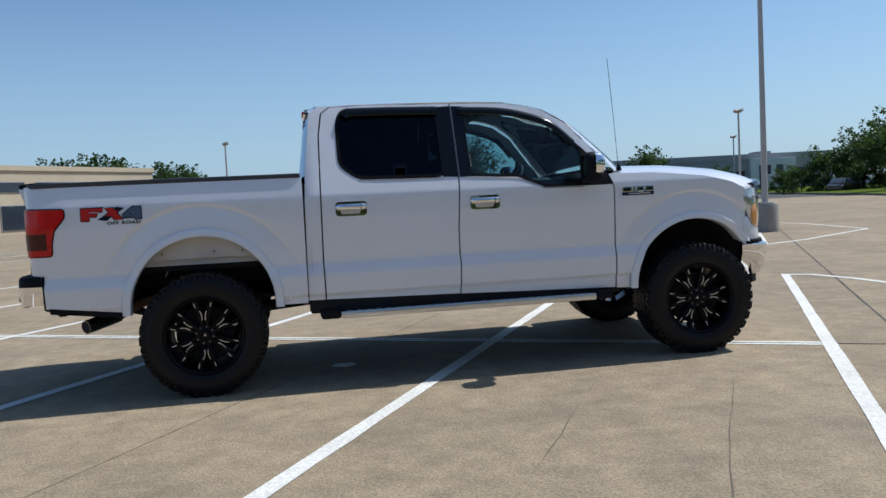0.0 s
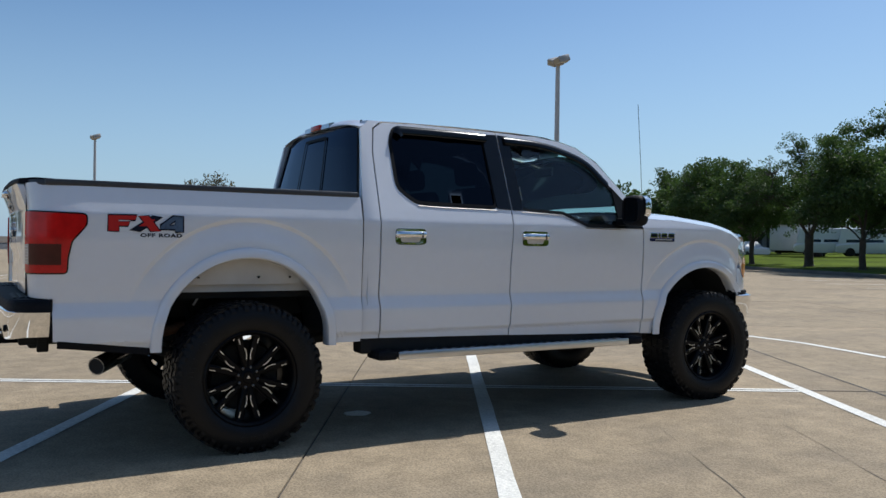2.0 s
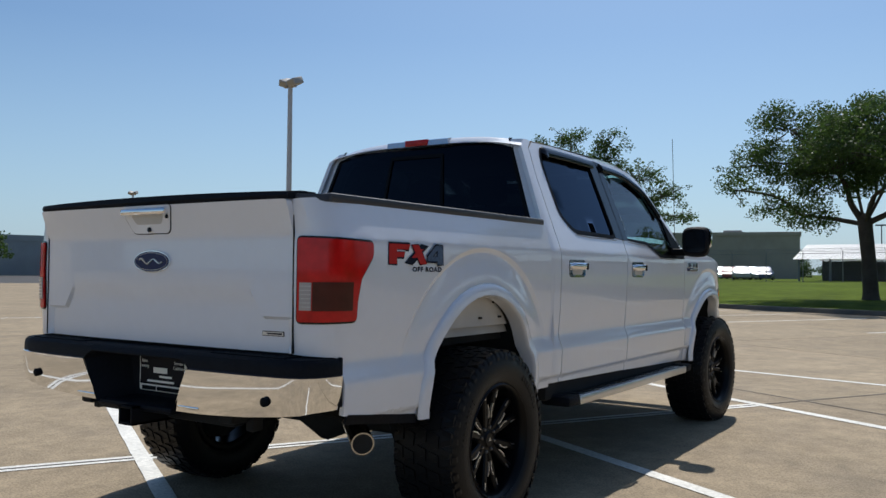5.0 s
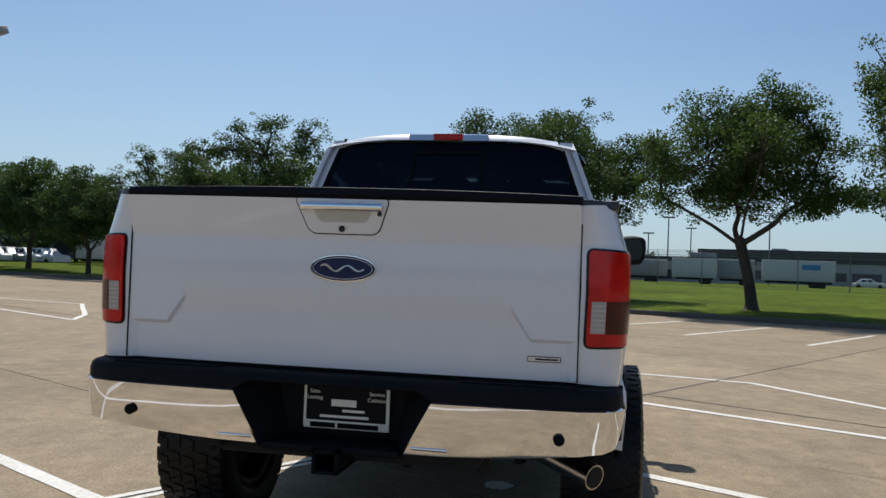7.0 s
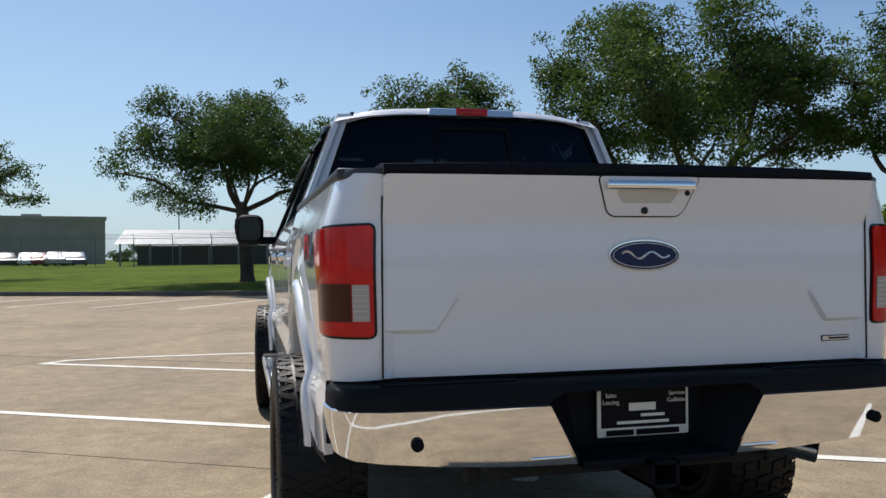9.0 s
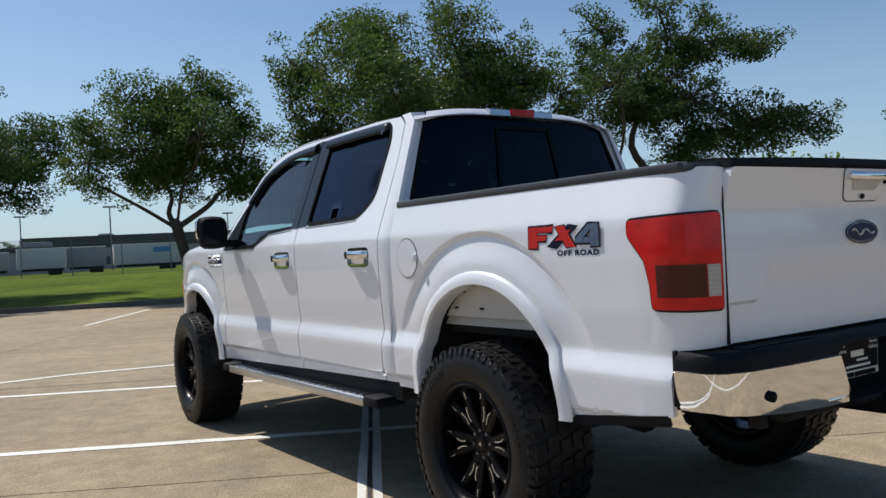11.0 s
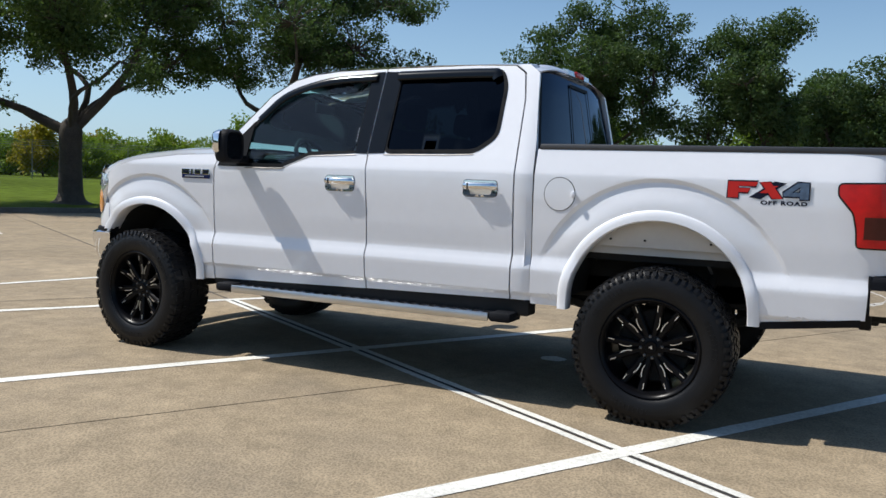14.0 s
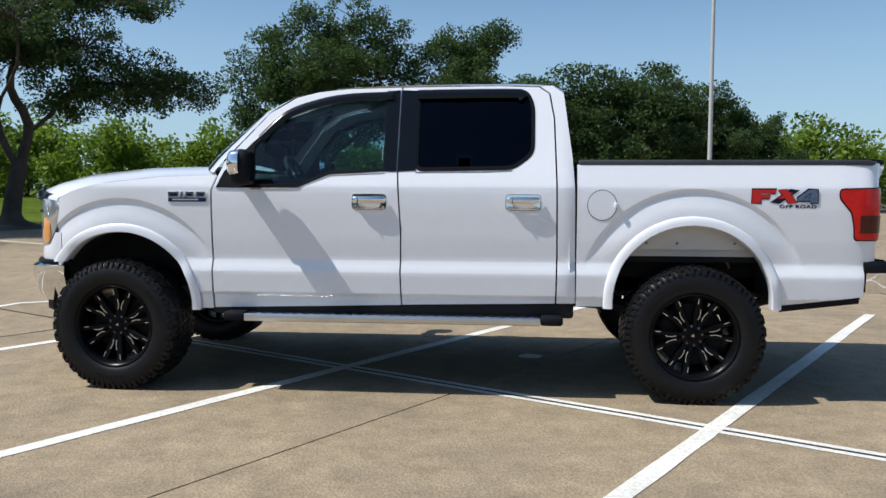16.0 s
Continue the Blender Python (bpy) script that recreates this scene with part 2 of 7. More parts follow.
bm = bmesh.new()
prof = [(0.0, -0.02), (0.015, 0.10), (0.045, 0.15), (0.16, 0.155), (0.16, -0.02)]
ks = [-60 + 6 * i for i in range(36)]
rows = [[bm.verts.new(kerb_at(n, s, z)) for n, z in prof] for s in ks]
for a, b in zip(rows, rows[1:]):
    for i in range(len(prof) - 1):
        bm.faces.new((a[i], b[i], b[i + 1], a[i + 1]))
bmesh.ops.recalc_face_normals(bm, faces=bm.faces[:])
tagged(part("kerb", bm, KERB, smooth=50), "dark grey concrete kerb along the grass, dirt and shade in its colour", "kerb", kind="structure")


# ---- trees ----
def leaf_mesh(c, up, size, rng, mat, name="crown"):
    """One mesh of small folded leaves at the points c."""
    n = len(c)
    nor = rng.normal(0, 1, (n, 3)) + (0, 0, up)
    nor /= np.linalg.norm(nor, axis=1)[:, None]
    t = np.cross(nor, rng.normal(0, 1, (n, 3)))
    t /= np.linalg.norm(t, axis=1)[:, None]
    b = np.cross(nor, t)
    s = size * rng.uniform(0.65, 1.3, (n, 1))
    w = s * rng.uniform(0.42, 0.68, (n, 1))
    quad = np.stack([c - t * s, c + b * w + nor * s * 0.15, c + t * s, c - b * w + nor * s * 0.15], 1).reshape(-1, 3)
    me = bpy.data.meshes.new(name)
    me.vertices.add(n * 4)
    me.vertices.foreach_set("co", quad.astype(np.float32).ravel())
    me.loops.add(n * 4)
    me.loops.foreach_set("vertex_index", np.arange(n * 4).astype(np.int32))
    me.polygons.add(n)
    me.polygons.foreach_set("loop_start", (np.arange(n) * 4).astype(np.int32))
    me.update(calc_edges=True)
    me.materials.append(mat)
    return new(name, me)


def make_tree(name, seed, fork, trunk_r, lobes, leaves, leaf_mat, leaf_size=0.05, clump=0.42, fill=1.0, spray=0.33, lean=0.0, twigs=0.5, sides=9, swell=0.95):
    """An oak: a flared trunk, limbs that run out to the lobes (x, y, z, half width, half height) of its crown, twigs, and leaf clumps about each lobe's shell."""
    rng = random.Random(seed)
    nrng = np.random.default_rng(seed)
    tv, tf = [], []
    top = Vector((lean, 0.0, fork))
    r = trunk_r
    path = smooth_path([Vector((0, 0, -0.15)), Vector((0, 0, 0.22)), Vector((lean * 0.35, 0.04, fork * 0.5)), top, top + Vector((0, 0, 1.1 * r))], 4)
    tube_into(tv, tf, path, list(np.interp(np.linspace(0, 1, len(path)), [0, 0.08, 0.25, 0.55, 0.75, 0.9, 1], [r * 2.5, r * 1.35, r, r * 0.88, r * 0.92, r * 0.6, r * 0.1])), sides)
    P = [Vector(l[:3]) for l in lobes]
    order = sorted(range(len(P)), key=lambda i: (P[i] - top).length)
    nodes, run = [top], [0.0]
    where, weight = {}, [0.0] * (len(P) + 1)
    up_of = {}
    for i in order:
        best = min(range(len(nodes)), key=lambda j: (P[i] - nodes[j]).length * (1.0 if P[i].z > nodes[j].z - 0.3 else 1.7) + 0.55 * run[j])
        nodes.append(P[i])
        run.append(run[best] + (P[i] - nodes[best]).length)
        up_of[len(nodes) - 1] = best
        where[i] = len(nodes) - 1
    for j in range(len(nodes) - 1, 0, -1):
        weight[j] += 1
        weight[up_of[j]] += weight[j]
    total = max(weight[0], 1)
    for j in range(1, len(nodes)):
        a, b = nodes[up_of[j]] - Vector((0, 0, 0.12 if up_of[j] == 0 else 0.0)), nodes[j]
        d = (b - a).length
        ra = trunk_r * 0.80 * (weight[j] / total) ** 0.45
        rb = max(0.02, ra * 0.55)
        wob = Vector((rng.uniform(-1, 1), rng.uniform(-1, 1), rng.uniform(0.1, 0.8))) * d * 0.13
        wob2 = Vector((rng.uniform(-1, 1), rng.uniform(-1, 1), rng.uniform(-0.3, 0.6))) * d * 0.10
        path = smooth_path([a, a.lerp(b, 0.33) + wob, a.lerp(b, 0.68) + wob2, b], 3)
        tube_into(tv, tf, path, list(np.linspace(ra, rb, len(path))), max(4, sides - 3))
    # smaller lobes between neighbours, then clumps about them all
    lobes = list(lobes)
    for i, j in where.items():
        k = up_of[j]
        if k:
            o = next(q for q, w in where.items() if w == k)
            lobes.append((*(P[i].lerp(P[o], 0.5) + Vector((0, 0, -0.15))), 0.8 * min(lobes[i][3], lobes[o][3]), 0.85 * min(lobes[i][4], lobes[o][4])))
    centres, radii = [], []
    for l in lobes:
        c, rx, rz = Vector(l[:3]), l[3] * swell, l[4] * swell * 1.1
        count = max(7, int(fill * 3.4 * rx * (rx + 2 * rz) / 3 / clump ** 2))
        for k in range(count):
            h = rng.uniform(-0.9, 1.0)
            a = rng.uniform(0, 2 * math.pi)
            q = math.sqrt(max(0.0, 1 - h * h))
            sh = rng.uniform(0.25, 1.0) ** 0.6 if rng.random() > spray else rng.uniform(1.0, 1.3)
            big = clump * rng.uniform(0.7, 1.25) * (1.0 if sh < 1 else 0.6)
            p = c + Vector((math.cos(a) * q * rx * sh, math.sin(a) * q * rx * sh, h * rz * sh))
            centres.append(tuple(p))
            radii.append(big)
            if rng.random() < twigs:
                a0 = c.lerp(p, 0.12) + Vector((0, 0, -0.12 * rz))
                mid = a0.lerp(p, 0.55) + Vector((rng.uniform(-1, 1), rng.uniform(-1, 1), rng.uniform(-0.2, 1))) * 0.10 * (p - a0).length
                tube_into(tv, tf, [a0, mid, p], [0.030, 0.018, 0.007], 3)
    tree = thing(name, "", "tree")
    mesh_object("trunk", tv, tf, BARK, tree, smooth=60)
    C, R = np.array(centres), np.array(radii)
    share = R ** 2.2
    idx = nrng.choice(len(C), leaves, p=share / share.sum())
    d = nrng.normal(0, 1, (leaves, 3))
    d /= np.linalg.norm(d, axis=1)[:, None]
    d *= nrng.random((leaves, 1)) ** 0.50
    pts = C[idx] + d * R[idx][:, None] * (1.35, 1.35, 1.0)
    leaf_mesh(pts, 0.6, leaf_size, nrng, leaf_mat).parent = tree
    return tree


def lobed(seed, height, spread, fork, n):
    """Lobes of a generic rounded crown."""
    rng = random.Random(seed)
    out = [(0, 0, fork + (height - fork) * 0.52, spread * 0.50, (height - fork) * 0.30)]
    for k in range(n):
        a, h = 2.4 * k + rng.uniform(-0.4, 0.4), (k + 0.5) / n
        z = fork + (height - fork) * (0.16 + 0.70 * h)
        r = spread * math.sqrt(max(0.05, 1 - (abs(h - 0.36) / 0.72) ** 2)) * rng.uniform(0.50, 0.74)
        out.append((r * math.cos(a), r * math.sin(a), z, spread * rng.uniform(0.24, 0.38), (height - fork) * rng.uniform(0.11, 0.17)))
    return out


OAK = "live oak with dark green leaf clumps"
BROAD = [(0, 0, 7.1, 2.2, 1.25), (-3.1, 0.4, 7.1, 1.4, 0.85), (-4.0, -0.8, 5.6, 1.5, 0.75), (-5.3, 0.2, 4.6, 0.95, 0.55), (-2.7, 0.6, 3.5, 1.35, 0.6), (-1.1, -0.6, 5.1, 2.1, 1.2), (1.4, 0.5, 5.9, 2.0, 1.25), (3.4, -0.3, 6.1, 1.35, 0.75), (2.5, -0.6, 4.0, 1.4, 0.75), (4.4, 0.3, 5.6, 0.9, 0.55), (0.3, 3.0, 5.9, 2.0, 1.2), (-0.4, -3.0, 5.7, 2.0, 1.1), (-1.8, 2.4, 6.5, 1.6, 0.9), (1.8, -2.6, 4.9, 1.4, 0.7)]
ROUND = [(0.3, 0, 6.8, 1.1, 0.8), (-1.7, 0.3, 6.5, 1.05, 0.65), (1.4, -0.2, 6.5, 0.9, 0.65), (-2.7, -0.2, 5.0, 1.1, 0.8), (-3.0, 0.3, 3.7, 0.95, 0.5), (-1.5, -0.8, 4.8, 1.4, 1.0), (-0.6, 0.5, 3.6, 1.5, 0.75), (1.1, 0.3, 5.0, 1.2, 0.95), (2.1, 0.0, 5.3, 0.75, 0.5), (1.6, -0.4, 3.6, 1.1, 0.55), (2.7, 0.4, 3.7, 0.85, 0.4), (0.0, 1.9, 5.2, 1.4, 0.9), (0.2, -1.9, 5.0, 1.3, 0.9), (-0.3, 0.2, 5.7, 1.3, 0.8)]
TALL = [(-2.0, 0.4, 8.8, 1.9, 1.0), (1.2, -0.3, 8.7, 1.8, 1.0), (-4.6, 0.3, 8.0, 1.2, 0.75), (3.3, 0.2, 7.8, 1.6, 0.95), (4.4, -0.5, 6.9, 1.0, 0.75), (-3.4, -0.6, 6.7, 1.7, 1.0), (-0.6, 0.6, 6.8, 2.0, 1.2), (2.3, -0.8, 6.0, 1.9, 1.1), (-4.6, 0.6, 5.6, 1.1, 0.6), (-2.8, 0.2, 4.9, 1.8, 0.9), (-4.5, -0.4, 3.8, 1.1, 0.55), (-2.5, 1.0, 3.3, 1.0, 0.45), (-0.3, -1.4, 4.8, 1.6, 0.8), (3.4, 0.6, 4.9, 1.5, 0.75), (4.9, 0.2, 5.5, 0.9, 0.5), (0.4, 3.4, 6.4, 2.0, 1.1), (-0.8, -3.6, 6.3, 2.0, 1.1), (1.6, 2.6, 8.0, 1.5, 0.8), (-1.8, -2.6, 8.0, 1.4, 0.8), (1.2, -3.0, 4.3, 1.3, 0.6)]
OPEN = [(5.2, 0.2, 4.5, 1.5, 0.80), (3.7, -0.4, 4.5, 1.55, 0.90), (4.6, 0.4, 7.2, 1.0, 0.5), (3.2, -0.3, 7.3, 1.25, 0.65), (1.3, 0.6, 7.2, 1.4, 0.85), (2.2, -0.8, 5.6, 1.45, 0.85), (0.3, 0.5, 5.4, 1.8, 0.95), (1.7, 1.4, 4.1, 1.45, 0.80), (-0.6, -0.5, 7.0, 1.4, 0.85), (-2.5, 0.5, 6.6, 1.4, 0.8), (-3.9, -0.4, 5.5, 1.3, 0.6), (-2.2, 1.0, 4.7, 1.3, 0.55), (-1.0, 0.2, 8.6, 1.0, 0.7), (1.2, -0.4, 8.9, 0.9, 0.65), (-4.8, 0.4, 4.4, 0.9, 0.45), (0.3, 3.0, 6.3, 1.3, 0.7), (0.2, -3.2, 6.0, 1.3, 0.7), (2.9, 0.3, 8.5, 0.7, 0.5)]
GROVE_A = [(1.8, 0, 10.0, 1.6, 1.0), (3.3, 0.5, 8.9, 1.35, 1.2), (-0.9, -0.3, 9.4, 1.3, 0.95), (-2.5, 0.2, 8.5, 1.3, 1.1), (-4.2, 0, 6.7, 1.15, 1.3), (-2.3, -0.8, 6.7, 1.7, 1.4), (0.9, 0.6, 8.0, 1.9, 1.3), (2.9, -0.5, 7.0, 1.6, 1.1), (-0.7, -1.0, 6.0, 1.9, 1.3), (-3.5, 0.2, 4.0, 1.6, 1.2), (0, 0.4, 3.9, 1.8, 1.1), (2.6, 0, 4.6, 1.7, 1.2), (0.5, 2.6, 7.0, 1.9, 1.4), (0.5, -2.6, 7.2, 1.8, 1.3)]
GROVE_B = [(-0.8, 0, 8.6, 1.6, 0.85), (1.0, 0.3, 8.8, 1.2, 0.75), (2.1, -0.2, 9.1, 0.75, 0.5), (-1.8, 0.2, 7.4, 1.4, 1.1), (0.6, -0.4, 7.1, 1.6, 0.95), (-0.8, 0.6, 5.6, 1.9, 1.2), (1.6, 0.2, 5.4, 1.5, 1.0), (-1.6, -0.5, 3.9, 1.5, 1.0), (1.0, 0.2, 3.7, 1.6, 0.9), (0.2, 2.0, 6.6, 1.5, 1.1), (0.0, -2.0, 6.4, 1.5, 1.1)]
kinds = {
    "broad": make_tree("oak_tree", 3, 3.1, 0.30, BROAD, 74000, LEAF_DARK, 0.060, clump=0.46, lean=-0.2),
    "round": make_tree("oak_tree", 8, 2.2, 0.20, ROUND, 56000, LEAF_OAK, 0.054, clump=0.40, lean=-0.4),
    "tall": make_tree("oak_tree", 14, 2.3, 0.40, TALL, 96000, LEAF_OAK, 0.060, clump=0.46),
    "open": make_tree("oak_tree", 21, 1.7, 0.30, OPEN, 62000, LEAF_DARK, 0.058, clump=0.36, spray=0.45, twigs=0.9, lean=0.25),
    "open_row": make_tree("oak_tree", 24, 2.2, 0.32, [(-x, y, z, a, b) for x, y, z, a, b in OPEN], 34000, LEAF_DARK, 0.072, clump=0.36, spray=0.4, twigs=0.8),
    "grove_a": make_tree("oak_tree", 30, 2.0, 0.30, GROVE_A, 62000, LEAF_DARK, 0.082, clump=0.50, twigs=0.3),
    "grove_b": make_tree("oak_tree", 31, 2.0, 0.26, GROVE_B, 40000, LEAF_DARK, 0.082, clump=0.50, twigs=0.3),
    "dense": make_tree("oak_tree", 33, 2.0, 0.24, lobed(33, 9.3, 4.8, 1.9, 15), 30000, LEAF_DARK, 0.11, clump=0.56, twigs=0.15, sides=7),
    "far": make_tree("oak_tree", 35, 1.8, 0.28, lobed(36, 9.3, 4.8, 1.6, 11), 2900, LEAF_DARK, 0.26, clump=0.70, twigs=0.0, sides=6),
    "distant": make_tree("oak_tree", 37, 1.0, 0.2, lobed(38, 6.5, 4.6, 0.6, 7), 1000, LEAF_DARK, 0.40, clump=0.8, twigs=0.0, sides=5),
    "shrub": make_tree("shrub", 40, 0.5, 0.10, lobed(41, 4.4, 3.4, 0.2, 10), 5600, LEAF_LIGHT, 0.135, clump=0.60, twigs=0.0, sides=6),
    "yellow": make_tree("shrub", 44, 0.7, 0.10, lobed(45, 4.9, 3.0, 0.4, 9), 4200, LEAF_YELLOW, 0.16, clump=0.55, twigs=0.0, sides=6),
    "bare": make_tree("dead_tree", 52, 2.2, 0.18, lobed(53, 7.0, 3.6, 2.0, 12), 2600, TWIG, 0.12, clump=0.50, twigs=1.0),
}
used = set()


def tree(kind, x, y, z=0.12, size=1.0, turn=0.0, label="", high=1.0):
    src = kinds[kind]
    m = pose(x, y, z, 0, 0, turn) @ Matrix.Diagonal((size, size, size * high, 1))
    if kind in used:
        t = copy_thing(src, m)
        t.matrix_basis = m
    else:
        t = src
        t.matrix_basis = m
        used.add(kind)
    return tagged(t, label or OAK, "shrub" if kind in ("shrub", "yellow") else "tree", "trees round the lot")


tree("broad", 31.0, 0.95, 0.30, 0.94, -90, "broad live oak with a forked dark trunk on the grass")
tree("round", 25.0, -5.95, 0.30, 1.0, -100, "small round live oak standing on the mown grass")
tree("tall", 21.5, -13.2, 0.30, 0.97, -127, "large spreading live oak beside the kerb, dark flared trunk")
tree("open", 17.4, -19.2, 0.30, 1.0, -147, "open-crowned live oak with a forking dark trunk")
tree("open_row", 38.8, 15.5, 0.2, 1.0, -66, "open-crowned live oak with bare lower limbs", 0.94)
tree("dense", 33.5, 17.1, 0.2, 0.66, 10, high=1.0)
tree("open_row", 35.8, 21.5, 0.2, 0.72, 120, "open-crowned live oak with bare lower limbs")
tree("dense", 37.0, 26.0, 0.2, 0.62, 60)
tree("dense", 39.5, 31.5, 0.2, 0.72, 250)
tree("dense", 44.0, 38.0, 0.2, 0.74, 190)
# grove beyond the side of the lot
tree("grove_a", 11.3, -36.3, 0.1, 1.0, -172)
tree("grove_b", 4.2, -37.8, 0.1, 1.0, -176)
for i, (kd, x, y, sz, tn) in enumerate((("dense", -0.8, -43, 0.90, 10), ("dense", -5.2, -44, 0.94, 70), ("dense", -9.2, -45, 0.84, 160), ("dense", -12.8, -46, 0.66, 200), ("dense", 0.5, -50, 0.9, 300))):
    tree(kd, x, y, 0.1, sz, tn)
for i in range(16):
    a = radians(-50 - 4.6 * i)
    r = 62 + 7 * math.sin(i * 2.3)
    tree("shrub", r * math.cos(a), r * math.sin(a), 0.0, 1.42 + 0.22 * math.sin(i * 1.7), 47 * i, "light green shrub in the thicket behind the lot")


tree("bare", 22, 84, 0, 1.2, 0, "bare-branched tree beyond the lot")
tree("shrub", 66, -42, 0.1, 0.85, 0, "light green shrub beside the far fence")
tree("yellow", 70, -38, 0.1, 0.8, 90, "yellowing shrub beside the far fence")
for i in range(26):
    a = radians(-33.5 - 0.85 * i)
    r = 76 + 6 * math.sin(i * 2.1)
    tree("yellow" if i % 5 == 2 else "shrub", r * math.cos(a), r * math.sin(a), 0.3, 0.88 + 0.16 * math.sin(i * 1.3), 61 * i, "light green shrub in the thicket beyond the grass")


# ---- pickup truck ----
def paint_material():
    m = material("white_pearl_paint", (0.76, 0.772, 0.81), 0.30, vary=0.012, grain=0.012, size=1.2, coat=1.0)
    return m


def glass_material(name, tint, clear, ior=1.5, shine=(1, 1, 1)):
    """Tinted pane: a dark see-through film under a reflecting surface, its reflection coloured by shine."""
    m = bpy.data.materials.new(name)
    m.use_nodes = True
    nt = m.node_tree
    nt.nodes.remove(nt.nodes["Principled BSDF"])
    tr = nt.nodes.new("ShaderNodeBsdfTransparent")
    tr.inputs[0].default_value = (*(c * clear for c in tint), 1)
    gl = nt.nodes.new("ShaderNodeBsdfGlossy")
    gl.inputs["Roughness"].default_value = 0.0
    gl.inputs["Color"].default_value = (*shine, 1)
    fr = nt.nodes.new("ShaderNodeFresnel")
    fr.inputs[0].default_value = ior
    mx = nt.nodes.new("ShaderNodeMixShader")
    nt.links.new(fr.outputs[0], mx.inputs[0])
    nt.links.new(tr.outputs[0], mx.inputs[1])
    nt.links.new(gl.outputs[0], mx.inputs[2])
    nt.links.new(mx.outputs[0], nt.nodes["Material Output"].inputs[0])
    return m


PAINT = paint_material()
CHROME = material("chrome", (0.82, 0.82, 0.83), 0.045, metal=1.0)
SATIN = material("satin_metal", (0.62, 0.62, 0.63), 0.28, metal=1.0, vary=0.06, size=6)
BLACK_GLOSS = material("gloss_black", (0.005, 0.006, 0.008), 0.12, spec=0.3)
BLACK_TRIM = material("black_trim", (0.008, 0.009, 0.011), 0.5, spec=0.05, vary=0.15, size=6)
BLACK_PLASTIC = material("black_plastic", (0.006, 0.007, 0.010), 0.65, spec=0.15, vary=0.2, grain=0.2, size=5, bump=0.2, bump_size=220)
# greyer than the black plastic: the rail's reflected light is in its base
RAIL = material("rail_plastic", (0.045, 0.046, 0.05), 0.42, spec=0.4, vary=0.15, size=5)
VOID = material("underbody_black", (0.012, 0.012, 0.012), 0.9, vary=0.3, size=4)
RUBBER = material("tyre_rubber", (0.006, 0.006, 0.007), 0.45, spec=0.24, vary=0.2, grain=0.2, size=7, bump=0.10, bump_size=150)
RIM_BLACK = material("rim_gloss_black", (0.004, 0.004, 0.005), 0.28, spec=0.12)
MILLED = material("milled_aluminium", (0.80, 0.81, 0.83), 0.3, metal=1.0)
RIB_METAL = material("step_rib_metal", (0.60, 0.61, 0.63), 0.16, metal=1.0)
STEEL = material("dull_steel", (0.22, 0.21, 0.20), 0.45, metal=0.9, vary=0.3, size=5)
EXHAUST = material("exhaust_steel", (0.42, 0.41, 0.40), 0.22, metal=1.0, vary=0.2, size=6)
RUST = material("rusty_steel", (0.16, 0.075, 0.035), 0.8, vary=0.35, grain=0.3, size=8)
LINER = material("bed_liner_paint", (0.55, 0.53, 0.50), 0.6, vary=0.08, size=4)
RED_LENS = material("red_lens", (0.56, 0.010, 0.010), 0.12, spec=0.35, vary=0.22, size=14)
DARK_LENS = material("dark_red_lens", (0.070, 0.012, 0.009), 0.15, spec=0.3, vary=0.2, size=12)
REVERSE_LENS = material("reverse_lens", (0.42, 0.38, 0.36), 0.25, coat=0.6)
CLEAR_LENS = material("clear_lens", (0.60, 0.63, 0.67), 0.08, metal=0.7, coat=1.0)
AMBER = material("amber_lens", (0.75, 0.32, 0.09), 0.15, coat=0.8)
DECAL_RED = material("decal_red", (0.50, 0.025, 0.022), 0.5, spec=0.12)
DECAL_DARK = material("decal_dark", (0.010, 0.013, 0.028), 0.5, spec=0.1)
DECAL_GREY = material("decal_grey", (0.085, 0.125, 0.19), 0.5, spec=0.12, vary=0.3, size=40)
BADGE_BLUE = material("badge_blue", (0.006, 0.014, 0.075), 0.2, spec=0.3)
PLATE_BLACK = material("plate_black", (0.008, 0.008, 0.012), 0.5, spec=0.1)
PLATE_WHITE = material("plate_white", (0.86, 0.85, 0.77), 0.45)
CLOTH = material("seat_cloth", (0.05, 0.05, 0.055), 0.85, vary=0.2, size=9)
CABIN = material("cabin_plastic", (0.03, 0.03, 0.033), 0.7, vary=0.2, size=6)
GLASS_FRONT = glass_material("front_glass", (0.62, 0.92, 0.97), 0.64, 1.5)
# blue shine paints the sky's colour into the dark panes' reflection
GLASS_DARK = glass_material("privacy_glass", (0.6, 0.75, 1.0), 0.018, 1.30, (0.62, 0.76, 1.0))

from mathutils.geometry import delaunay_2d_cdt

truck = thing("pickup_truck", "white four-door lifted pickup truck with black wheels, parked askew", "truck")


def inside(poly, x, y):
    c = False
    j = len(poly) - 1
    for i in range(len(poly)):
        (xi, yi), (xj, yj) = poly[i], poly[j]
        if (yi > y) != (yj > y) and x < (xj - xi) * (y - yi) / (yj - yi) + xi:
            c = not c
        j = i
    return c


def dense(poly, step):
    out = []
    for i, a in enumerate(poly):
        b = poly[(i + 1) % len(poly)]
        n = max(1, int(math.hypot(b[0] - a[0], b[1] - a[1]) / step))
        out += [(a[0] + (b[0] - a[0]) * k / n, a[1] + (b[1] - a[1]) * k / n) for k in range(n)]
    return out


